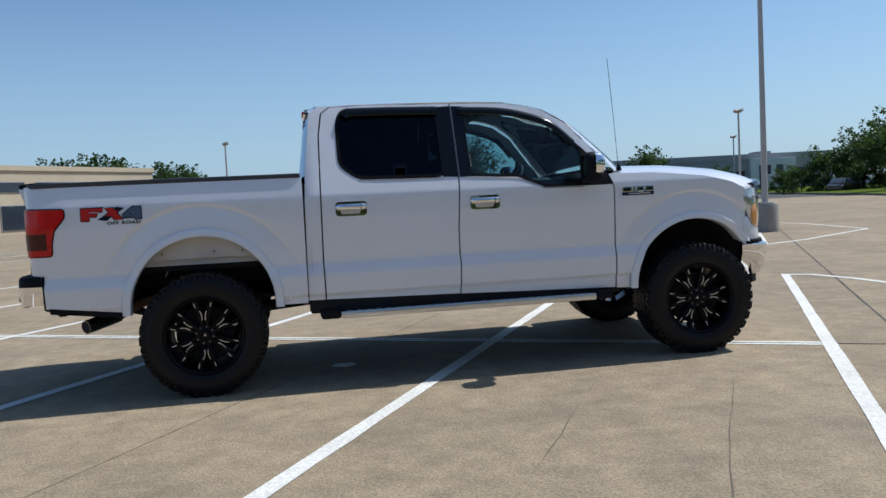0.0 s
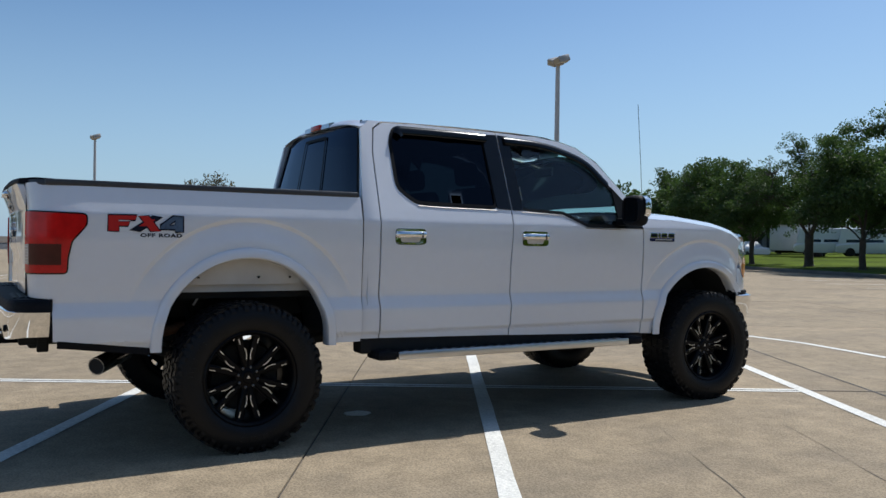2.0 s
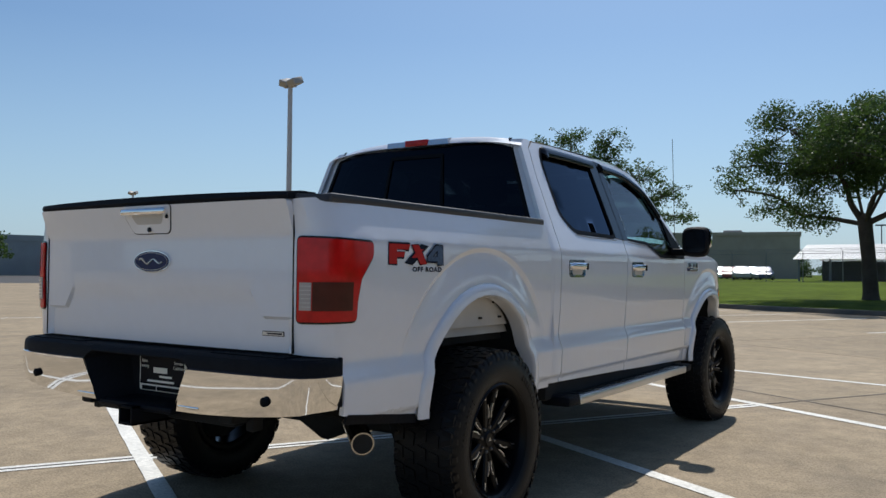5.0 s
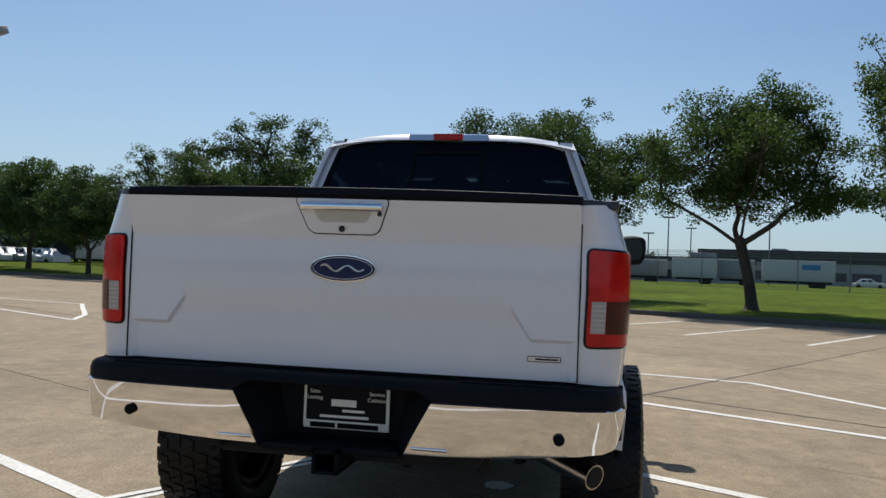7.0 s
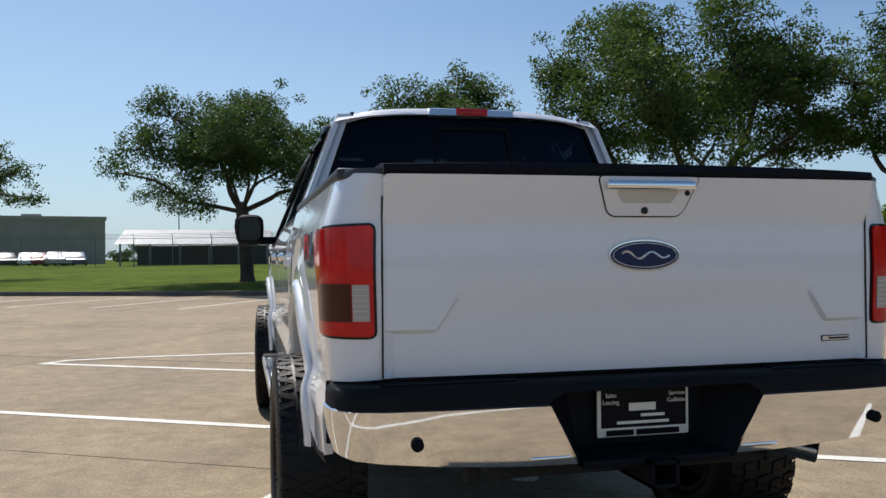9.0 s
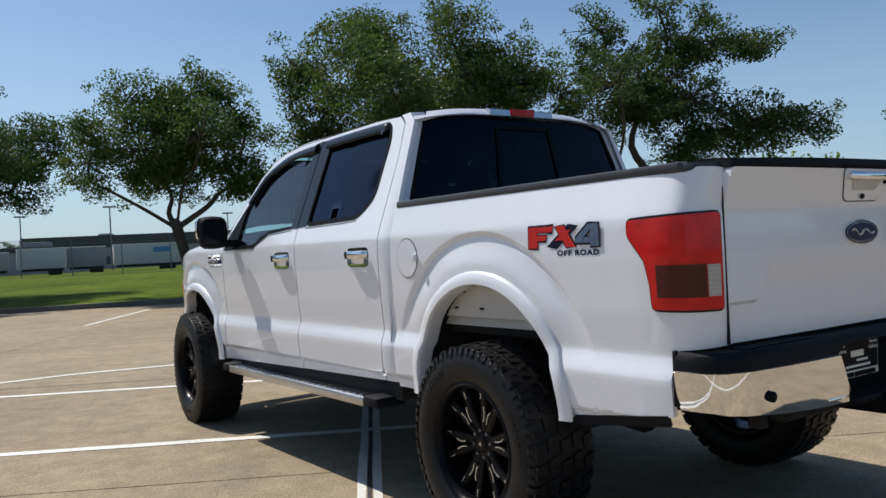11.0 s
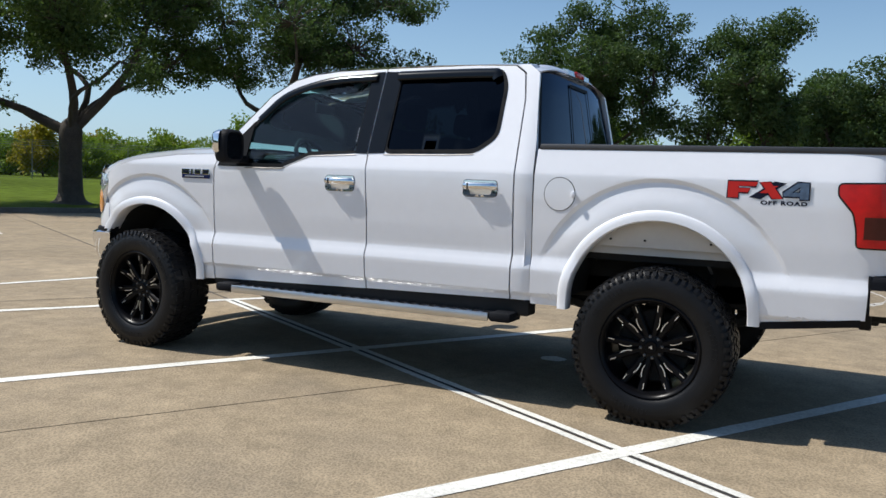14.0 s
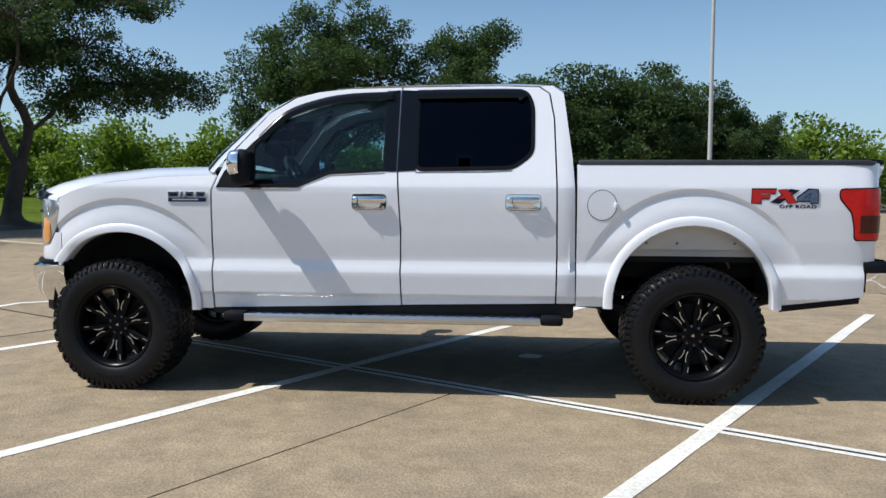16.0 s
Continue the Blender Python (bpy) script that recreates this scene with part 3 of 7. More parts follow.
def rounded(poly, r, n=4):
    """Rounds a polygon's corners."""
    out = []
    for i, p in enumerate(poly):
        p = Vector(p)
        a, b = Vector(poly[i - 1]) - p, Vector(poly[(i + 1) % len(poly)]) - p
        d = min(r, a.length * 0.45, b.length * 0.45)
        p0, p1 = p + a.normalized() * d, p + b.normalized() * d
        for k in range(n + 1):
            t = k / n
            q = p0 * (1 - t) ** 2 + p * (2 * t * (1 - t)) + p1 * t * t
            out.append((q.x, q.y))
    return out


def skin(outline, place3, holes=(), step=0.05, edge=0.03, depth=0.02, inward=None, extra=(), flip=False):
    """A curved sheet: the 2D outline (less its holes) filled with triangles and put into space by place3(a, b); its rim is turned in by depth along inward(a, b)."""
    loops = [dense(outline, edge)] + [dense(h, edge) for h in holes]
    pts, edges = [], []
    for l in loops:
        s = len(pts)
        pts += l
        edges += [(s + i, s + (i + 1) % len(l)) for i in range(len(l))]
    border = np.array(pts)
    x0, y0 = border.min(0)
    x1, y1 = border.max(0)
    nx, ny = max(1, int((x1 - x0) / step)), max(1, int((y1 - y0) / step))
    seeds = []
    for x, y in extra:
        if inside(loops[0], x, y) and not any(inside(h, x, y) for h in loops[1:]) and np.hypot(border[:, 0] - x, border[:, 1] - y).min() > 0.004:
            pts.append((x, y))
            seeds.append((x, y))
    if seeds:
        border = np.vstack([border, np.array(seeds)])
    for i in range(nx + 1):
        for j in range(ny + 1):
            x, y = x0 + (x1 - x0) * (i + 0.013) / nx, y0 + (y1 - y0) * (j + 0.017) / ny
            if inside(loops[0], x, y) and not any(inside(h, x, y) for h in loops[1:]) and np.hypot(border[:, 0] - x, border[:, 1] - y).min() > step * 0.35:
                pts.append((x, y))
    co, _, faces, *_ = delaunay_2d_cdt([Vector(p) for p in pts], edges, [], 0, 1e-6)
    bm = bmesh.new()
    vs = [bm.verts.new(place3(*c)) for c in co]
    for f in faces:
        cx, cy = sum(co[i][0] for i in f) / len(f), sum(co[i][1] for i in f) / len(f)
        if inside(loops[0], cx, cy) and not any(inside(h, cx, cy) for h in loops[1:]):
            bm.faces.new([vs[i] for i in f])
    if depth:
        rim = [e for e in bm.edges if e.is_boundary]
        ring = {}
        for e in rim:
            for v in e.verts:
                if v not in ring:
                    c = co[vs.index(v)]
                    ring[v] = bm.verts.new(v.co + Vector(inward(*c)) * depth)
        for e in rim:
            a, b = e.verts
            f = e.link_faces[0]
            if [l.vert for l in f.loops][([l.vert for l in f.loops].index(a) + 1) % len(f.verts)] == b:
                a, b = b, a
            bm.faces.new((a, b, ring[b], ring[a]))
    if flip:
        bmesh.ops.reverse_faces(bm, faces=bm.faces[:])
    loose = [v for v in bm.verts if not v.link_faces]
    bmesh.ops.delete(bm, geom=loose, context="VERTS")
    return bm


REAR_ARCH, FRONT_ARCH = (0.0, 0.62), (3.683, 0.548)


def step01(t):
    t = min(max(t, 0.0), 1.0)
    return t * t * (3 - 2 * t)


def side_y(x, z):
    """Half width of the body at a place of its side."""
    y = float(np.interp(z, [0.48, 0.56, 0.625, 0.645, 0.785, 0.86, 1.0, 1.2, 1.33, 1.42, 2.1], [0.92, 0.946, 0.950, 0.966, 0.975, 0.949, 0.960, 0.967, 0.964, 0.93, 0.644]))
    if x < 0.72 and z > 1.33:
        y = 0.964 - (z - 1.33) * 0.30
    for cx, cz in (REAR_ARCH, FRONT_ARCH):
        r = math.hypot(x - cx, z - cz)
        if z > cz - 0.05 and (x < 1.0 or x > 2.9):
            y += (0.022 * step01((0.685 - r) / 0.14) - 0.013 * step01((0.708 - r) / 0.026)) * step01((z - 0.80) / 0.25)
    if 0.71 < x < 0.80:
        y -= 0.016 * ((0.80 - x) / 0.09) ** 2
    if x > 3.75:
        y -= 0.060 * ((x - 3.75) / 0.42) ** 2.5
    return y


# plan of the bed's rear corner: beyond x = -0.90 the side is unrolled, so that x counts metres along the bend
BEND = [(-0.90, 0.965), (-1.03, 0.957), (-1.085, 0.934), (-1.118, 0.892), (-1.133, 0.845), (-1.137, 0.808)]
BEND_S = [0.0]
for p, q in zip(BEND, BEND[1:]):
    BEND_S.append(BEND_S[-1] + math.hypot(q[0] - p[0], q[1] - p[1]))
BEND_END = -0.90 - BEND_S[-1]
BEND_FINE = smooth_path([(x, y, 0) for x, y in BEND], 8)
FINE_S = [0.0]
for p, q in zip(BEND_FINE, BEND_FINE[1:]):
    FINE_S.append(FINE_S[-1] + (q - p).length)
FINE_S = [s * BEND_S[-1] / FINE_S[-1] for s in FINE_S]


def side_point(x, z):
    """A place on the (left) body side; past x = -0.90 along the bend of the rear corner."""
    if x >= -0.90:
        return Vector((x, side_y(x, z), z))
    s = min(-0.90 - x, FINE_S[-1])
    px = float(np.interp(s, FINE_S, [q.x for q in BEND_FINE]))
    py = float(np.interp(s, FINE_S, [q.y for q in BEND_FINE]))
    lean = side_y(-0.90, z) - 0.965
    k = step01((s - 0.1) / 0.25)
    px -= 0.034 * max(0.0, z - 1.345) / 0.13 * step01((s - 0.16) / 0.12)
    return Vector((px - lean * 0.6 * k, py + lean * (1 - 0.35 * k), z))


def side_normal(x, z):
    e = 0.004
    n = (side_point(x + e, z) - side_point(x - e, z)).cross(side_point(x, z + e) - side_point(x, z - e))
    n = -n if n.length else Vector((0, 1, 0))
    n.normalize()
    return n if n.y > -0.2 and (n.y > 0 or n.x < 0) else -n


def on_side(side, proud=0.0):
    def f(x, z):
        p = side_point(x, z)
        if proud:
            p = p + side_normal(x, z) * proud
        return (p.x, side * p.y, p.z)
    return f


def into(side):
    def f(x, z):
        n = side_normal(x, z)
        return (-n.x, -side * n.y, -n.z)
    return f


def crease_rows():
    """Seed points that keep the body's creases crisp."""
    out = []
    for z in (0.625, 0.645, 0.785, 0.86, 1.33, 1.42):
        for x in np.arange(-1.24, 4.2, 0.028):
            out += [(float(x), z - 0.005), (float(x), z + 0.005)]
    for (cx, cz) in (REAR_ARCH, FRONT_ARCH):
        for r in (0.712, 0.706, 0.698, 0.690, 0.682, 0.66, 0.63, 0.60):
            for i in range(110):
                a = math.pi * (0.02 + 0.96 * i / 109)
                out.append((cx + r * math.cos(a), cz + r * math.sin(a)))
    return out


CREASES = crease_rows()


def arch_pts(c, rx0, rx1, rz, z_end0, z_end1, n=22):
    """Points of a wheel arch from its rear foot over the top to its front foot; rx0 behind, rx1 ahead."""
    out = [(c[0] - rx0, z_end0)]
    last = math.asin(min(1.0, max(0.0, (z_end1 - c[1]) / rz)))
    for i in range(n + 1):
        a = math.pi - (math.pi - last) * i / n
        r = rx0 if math.cos(a) < 0 else rx1
        out.append((c[0] + r * math.cos(a), c[1] + rz * math.sin(a)))
    return out + ([(c[0] + rx1, z_end1)] if last == 0.0 else [])


ARCH_R = arch_pts(REAR_ARCH, 0.50, 0.50, 0.50, 0.60, 0.585)
ARCH_F = arch_pts(FRONT_ARCH, 0.50, 0.52, 0.50, 0.53, 0.80)
BED = [(0.709, 0.585), (0.709, 1.475), (-0.3, 1.482), (-1.03, 1.49), (BEND_END, 1.478), (BEND_END, 0.895), (-1.045, 0.885), (-1.025, 0.86), (-1.02, 0.665), (-0.53, 0.60)] + ARCH_R[1:-1] + [(0.50, 0.585)]
FENDER = [(3.065, 0.535), (3.07, 1.30), (3.035, 1.405), (3.4, 1.395), (3.8, 1.352), (4.02, 1.30), (4.13, 1.25), (4.15, 1.20), (4.15, 0.84), (4.145, 0.80)] + ARCH_F[::-1][:-1] + [(3.183, 0.53)]
DOOR_F = [(1.822, 0.575), (3.053, 0.54), (3.058, 1.30), (3.02, 1.41), (2.985, 1.50), (2.72, 1.785), (2.55, 1.885), (2.40, 1.922), (2.2, 1.942), (1.848, 1.95), (1.85, 1.43), (1.826, 1.05), (1.829, 0.8)]
DOOR_R = [(0.84, 0.60), (1.812, 0.577), (1.819, 0.8), (1.816, 1.05), (1.84, 1.43), (1.838, 1.95), (1.2, 1.955), (0.95, 1.945), (0.885, 1.90), (0.855, 1.75), (0.84, 1.35), (0.835, 0.9)]
CORNER = [(0.714, 0.60), (0.83, 0.60), (0.825, 0.9), (0.83, 1.35), (0.845, 1.75), (0.875, 1.905), (0.94, 1.952), (0.86, 1.955), (0.79, 1.90), (0.735, 1.5), (0.722, 1.3)]
WIN_F = [(2.965, 1.335), (2.49, 1.337), (2.29, 1.422), (1.93, 1.438), (1.935, 1.905), (2.20, 1.893), (2.42, 1.855), (2.62, 1.785), (2.80, 1.60), (2.945, 1.42)]
WIN_R = rounded([(1.73, 1.442), (1.73, 1.915), (1.03, 1.92), (0.985, 1.83), (0.985, 1.54), (1.11, 1.452)], 0.05)


def grow_poly(poly, d):
    """Offsets a polygon outwards by about d."""
    area = sum(a[0] * b[1] - b[0] * a[1] for a, b in zip(poly, poly[1:] + poly[:1]))
    out = []
    for i, p in enumerate(poly):
        a, b = Vector(poly[i - 1]), Vector(poly[(i + 1) % len(poly)])
        t = (b - a).normalized()
        n = Vector((t.y, -t.x)) * (1 if area > 0 else -1)
        out.append((p[0] + n.x * d, p[1] + n.y * d))
    return out


def flare(side, c, rx0, rx1, rz, w, z0, z1, front_in=None, name="wheel_arch_flare"):
    """The lip round a wheel opening, rounded in section; front_in is the opening's reach ahead where the lip widens towards its front foot."""
    outer = arch_pts(c, rx0, rx1, rz, z0, z1, 28)
    inner = arch_pts(c, rx0 - w, front_in, rz - w, z0, z1, 28) if front_in else None
    bm = bmesh.new()
    sec = [(0.0, 0.0), (0.05, 0.010), (0.16, 0.016), (0.55, 0.021), (0.88, 0.022), (0.97, 0.014), (1.0, 0.0), (0.98, -0.06)]
    rows = []
    mid = Vector((c[0], c[1]))
    for i, p in enumerate(outer):
        p = Vector(p)
        d = (mid - p) if p.y > c[1] else Vector((1 if p.x < c[0] else -1, 0))
        d = Vector(inner[i]) - p if inner else d.normalized() * w
        row = []
        for s, o in sec:
            q = p + d * s
            base = side_y(p.x, max(p.y, 0.64)) if p.x < 4.05 else max(side_y(p.x, max(p.y, 0.64)), float(np.interp(p.x, [4.05, 4.125, 4.17, 4.22], [0.92, 0.912, 0.906, 0.892])))
            row.append(bm.verts.new((q.x, side * (base + o), q.y)))
        rows.append(row)
    for a, b in zip(rows, rows[1:]):
        for i in range(len(sec) - 1):
            bm.faces.new((a[i], b[i], b[i + 1], a[i + 1]))
    for row in (rows[0], rows[-1]):
        bm.faces.new(row)
    bmesh.ops.recalc_face_normals(bm, faces=bm.faces[:])
    return part(name, bm, PAINT, truck, smooth=40)


def slab_panel(name, outline, mat, parent, side, proud, depth=0.012, holes=(), step=0.06, label=""):
    return part(name, skin(outline, on_side(side, proud), holes, step, 0.03, depth, into(side), (), side > 0), mat, parent, label, smooth=40)


def bar_on_side(bm, x0, x1, z0, z1, side, o0, o1, bevel=0.006):
    y = side_y((x0 + x1) / 2, (z0 + z1) / 2)
    box(bm, x0, x1, *sorted((side * (y + o0), side * (y + o1))), z0, z1, bevel)


def sweep_side(path, width, out, side, mat, name, parent, drop=0.0):
    """A rounded visor-like strip along a path (x, z) on the body side."""
    bm = bmesh.new()
    sec = [(0.0, 0.002), (0.15, out * 0.75), (0.45, out), (0.85, out * 0.9), (1.0, out * 0.65), (1.0, out * 0.3)]
    rows = []
    for i, p in enumerate(path):
        a, b = Vector(path[max(i - 1, 0)]), Vector(path[min(i + 1, len(path) - 1)])
        t = (b - a).normalized()
        n = Vector((t.y, -t.x))
        if n.y > 0:
            n = -n
        row = []
        for s, o in sec:
            q = Vector(p) + n * (s * width)
            row.append(bm.verts.new((q.x, side * (side_y(q.x, q.y) + o), q.y)))
        rows.append(row)
    for a, b in zip(rows, rows[1:]):
        for i in range(len(sec) - 1):
            bm.faces.new((a[i], b[i], b[i + 1], a[i + 1]))
    for row in (rows[0], rows[-1]):
        bm.faces.new(row)
    bmesh.ops.recalc_face_normals(bm, faces=bm.faces[:])
    return part(name, bm, mat, parent, smooth=40)


def door_handle(door, x, z, side):
    """Chrome dish with a rounded pull bar across it."""
    dish = rounded([(x - 0.108, z + 0.046), (x - 0.108, z - 0.040), (x - 0.085, z - 0.050), (x + 0.085, z - 0.050), (x + 0.108, z - 0.040), (x + 0.108, z + 0.046)], 0.022, 4)
    slab_panel("handle_gap", grow_poly(dish, 0.003), VOID, door, side, 0.001, 0.003, step=0.03)
    slab_panel("handle_dish", dish, CHROME, door, side, 0.0035, 0.004, step=0.03, label="shallow chrome handle dish")
    slab_panel("handle_recess", rounded([(x - 0.082, z + 0.010), (x - 0.070, z - 0.038), (x + 0.060, z - 0.038), (x + 0.072, z + 0.010)], 0.014, 3), LINER, door, side, 0.005, 0.003, step=0.03)
    bm = bmesh.new()
    rows = []
    for k in range(13):
        t = k / 12
        px = x - 0.116 + 0.232 * t
        end = max(0.0, abs(t - 0.5) * 2 - 0.82) / 0.18
        r = 0.021 * math.sqrt(max(0.02, 1 - end * end))
        out = 0.030 - 0.012 * abs(t - 0.5) ** 2 * 4 - 0.008 * end
        y0 = side_y(px, z) + out
        rows.append([bm.verts.new((px, side * (y0 + 0.55 * r * math.cos(a)), z + 0.012 + r * math.sin(a))) for a in [2 * math.pi * i / 12 for i in range(12)]])
    for a, b in zip(rows, rows[1:]):
        for i in range(12):
            bm.faces.new((a[i], b[i], b[(i + 1) % 12], a[(i + 1) % 12]))
    for r in (rows[0], rows[-1]):
        bm.faces.new(r)
    bmesh.ops.recalc_face_normals(bm, faces=bm.faces[:])
    part("handle", bm, CHROME, door, "chrome pull handle", smooth=60)
    bm = bmesh.new()
    bar_on_side(bm, x + 0.066, x + 0.069, z - 0.008, z + 0.030, side, 0.030, 0.0425, 0.0005)
    part("handle_seam", bm, VOID, door)


def decal(parent, side, poly, mat, name, proud=0.002, label="", holes=()):
    bm = skin(poly, on_side(side, proud), holes, 0.05, 0.03, 0.0, None, (), side > 0)
    return part(name, bm, mat, parent, label)


for side in (1, -1):
    bed = part("bed_side", skin(BED, on_side(side), (), 0.024, 0.02, 0.025, into(side), CREASES, side > 0), PAINT, truck, smooth=13)
    part("front_fender", skin([(x - (0.030 if side < 0 and x < 3.2 else 0.0), z) for x, z in FENDER], on_side(side), (), 0.024, 0.02, 0.025, into(side), CREASES, side > 0), PAINT, truck, smooth=13)
    part("cab_corner", skin(CORNER, on_side(side), (), 0.03, 0.02, 0.025, into(side), CREASES, side > 0), PAINT, truck, smooth=13)
    doors = []
    back = 0.0 if side > 0 else 0.030
    for outline, hole, hx in (([(x - (back if x > 2.98 and z < 1.45 else 0.0), z) for x, z in DOOR_F], WIN_F, 2.025), (DOOR_R, WIN_R, 1.045)):
        front = hole is WIN_F
        door = part("front_door" if front else "rear_door", skin(outline, on_side(side), [hole], 0.035, 0.025, 0.025, into(side), CREASES, side > 0), PAINT, truck, smooth=13)
        slab_panel("window_seal", grow_poly(hole, 0.012), BLACK_TRIM, door, side, 0.003, 0.01, [grow_poly(hole, -0.012)])
        pane = skin(grow_poly(hole, 0.004), on_side(side, -0.008), (), 0.12, 0.06, 0.0, None, (), side > 0)
        part("window_pane", pane, GLASS_FRONT if front else GLASS_DARK, door, "" if front else "dark privacy glass", smooth=60)
        door_handle(door, hx, 1.238, side)
        doors.append(door)
        # thin bright strip below the glass
        belt = [(1.93, 1.424), (2.28, 1.408), (2.485, 1.322), (2.80, 1.320)] if front else [(1.115, 1.440), (1.30, 1.432), (1.60, 1.430), (1.73, 1.428)]
        sweep_side(belt, 0.006, 0.004, side, STEEL, "belt_strip", door)
    # black pillars between the windows, and the mirror's sail
    slab_panel("pillar_trim", [(1.853, 1.428), (1.935, 1.430), (1.942, 1.925), (1.853, 1.93)], BLACK_GLOSS, doors[0], side, 0.005)
    slab_panel("pillar_trim", [(1.728, 1.435), (1.842, 1.430), (1.842, 1.93), (1.722, 1.925)], BLACK_GLOSS, doors[1], side, 0.005)
    slab_panel("mirror_sail", [(2.80, 1.325), (3.03, 1.325), (2.985, 1.43), (2.80, 1.62)], BLACK_TRIM, doors[0], side, 0.006)
    sweep_side([(q.x, q.y) for q in smooth_path([(1.90, 1.925, 0), (2.2, 1.912, 0), (2.42, 1.873, 0), (2.62, 1.80, 0), (2.78, 1.655, 0)], 6)], 0.055, 0.028, side, BLACK_GLOSS, "window_visor", doors[0])
    sweep_side([(q.x, q.y) for q in smooth_path([(1.02, 1.89, 0), (1.05, 1.93, 0), (1.12, 1.937, 0), (1.4, 1.938, 0), (1.74, 1.934, 0)], 5)], 0.062, 0.030, side, BLACK_GLOSS, "window_visor", doors[1])
    # bright strip of stuck letters on the pillar: plain bars
    bm = bmesh.new()
    for k in range(5):
        bar_on_side(bm, 1.945, 1.952, 1.50 + 0.018 * k, 1.512 + 0.018 * k, side, 0.0055, 0.007, 0)
    part("pillar_marks", bm, SATIN, doors[0])
    flare(side, REAR_ARCH, 0.542, 0.542, 0.537, 0.062, 0.585, 0.575)
    flare(side, FRONT_ARCH, 0.543, 0.590, 0.54, 0.060, 0.525, 0.825, 0.500)
    # rocker and black lower edges
    bm = bmesh.new()
    box(bm, 0.72, 3.08, *sorted((side * 0.80, side * 0.93)), 0.50, 0.60, 0.02)
    part("rocker", bm, VOID, truck, smooth=40)
    slab_panel("lower_valance", [(-0.545, 0.610), (-1.0, 0.668), (-1.0, 0.630), (-0.535, 0.570)], BLACK_PLASTIC, truck, side, 0.003)
    # tail lamp, wrapped round the corner
    lamp_poly = rounded([(-0.868, 1.322), (-0.868, 1.270), (-0.938, 1.185), (-0.956, 1.10), (-0.960, 1.020), (-1.207, 1.018), (-1.207, 1.333)], 0.016, 3)
    lamp = slab_panel("tail_lamp", grow_poly(lamp_poly, 0.008), BLACK_GLOSS, truck, side, 0.004, 0.012, step=0.03, label="red tail lamp in a black surround")
    slab_panel("red_lens", lamp_poly, RED_LENS, lamp, side, 0.010, 0.009, step=0.025)
    slab_panel("dark_lens", [(-0.985, 1.168), (-0.985, 1.060), (-1.146, 1.060), (-1.146, 1.168)], DARK_LENS, lamp, side, 0.0125, 0.004, step=0.025)
    slab_panel("reverse_lens", [(-1.150, 1.166), (-1.150, 1.062), (-1.196, 1.062), (-1.196, 1.166)], REVERSE_LENS, lamp, side, 0.0128, 0.004, step=0.025, label="ribbed clear reversing lens")
    for k in range(6):
        z = 1.074 + 0.0155 * k
        slab_panel("lens_rib", [(-1.151, z + 0.0022), (-1.151, z), (-1.195, z), (-1.195, z + 0.0022)], LINER, lamp, side, 0.0138, 0.001)
    # side decal: red and grey slanted shapes with a caption below
    s = side
    front_x = -0.348 if side > 0 else -0.760
    k = -1 if side > 0 else 1

    def dx(u):
        return front_x + k * u * 0.917

    def lay(poly, mat, proud, grow=0.0, hole=()):
        out = [(dx(u), 1.241 + v * 0.78) for u, v in poly]
        cut = [grow_poly([(dx(u), 1.241 + v * 0.78) for u, v in hole], -grow)] if hole else ()
        decal(bed, side, grow_poly(out, grow) if grow else out, mat, "decal_edge" if grow else "decal_shape", proud, holes=cut)

    first = [(0.0, 0.0), (0.0, 0.105), (0.158, 0.105), (0.146, 0.077), (0.056, 0.077), (0.056, 0.063), (0.118, 0.063), (0.106, 0.036), (0.056, 0.036), (0.056, 0.0)]
    rising = [(0.118, 0.0), (0.172, 0.0), (0.300, 0.105), (0.246, 0.105)]
    core = [(0.166, 0.034), (0.204, 0.034), (0.262, 0.082), (0.224, 0.082)]
    falling = [(0.168, 0.105), (0.222, 0.105), (0.288, 0.0), (0.234, 0.0)]
    last, eye_hole = [(0.290, 0.018), (0.290, 0.040), (0.362, 0.105), (0.418, 0.105), (0.418, 0.0), (0.374, 0.0), (0.374, 0.018)], [(0.334, 0.043), (0.374, 0.043), (0.374, 0.080)]
    lay(first, DECAL_DARK, 0.0020, 0.008)
    lay(first, DECAL_RED, 0.0030)
    lay(rising, DECAL_DARK, 0.0026, 0.006)
    lay(falling, DECAL_DARK, 0.0034, 0.006)
    lay(core, DECAL_RED, 0.0042)
    lay(falling, DECAL_RED, 0.0048)
    lay(last, DECAL_DARK, 0.0054, 0.008, eye_hole)
    lay(last, DECAL_GREY, 0.0062, 0.0, eye_hole)
    cu = bpy.data.curves.new("caption", "FONT")
    cu.body, cu.size, cu.extrude, cu.align_x, cu.offset = "OFF ROAD", 0.027, 0.0001, "CENTER", 0.0012
    cu.space_character = 1.15
    t = new("decal_caption", cu)
    t.data.materials.append(DECAL_DARK)
    t.parent = bed
    cx = dx(0.295)
    t.matrix_basis = Matrix.Translation((cx, side * (side_y(cx, 1.21) + 0.0012), 1.2105)) @ (pose(0, 0, 0, 90, 0, 180) if side > 0 else pose(0, 0, 0, 90, 0, 0)) @ Matrix.Diagonal((1.5, 1, 1, 1))
    # fender badge: plain chrome and dark bars
    bx0, bx1 = 3.095, 3.350
    badge = bmesh.new()
    bar_on_side(badge, bx0, bx1, 1.232, 1.262, side, 0.0, 0.008, 0.004)
    badge = part("fender_badge", badge, BADGE_BLUE, truck, "chrome-edged dark fender badge", smooth=40)
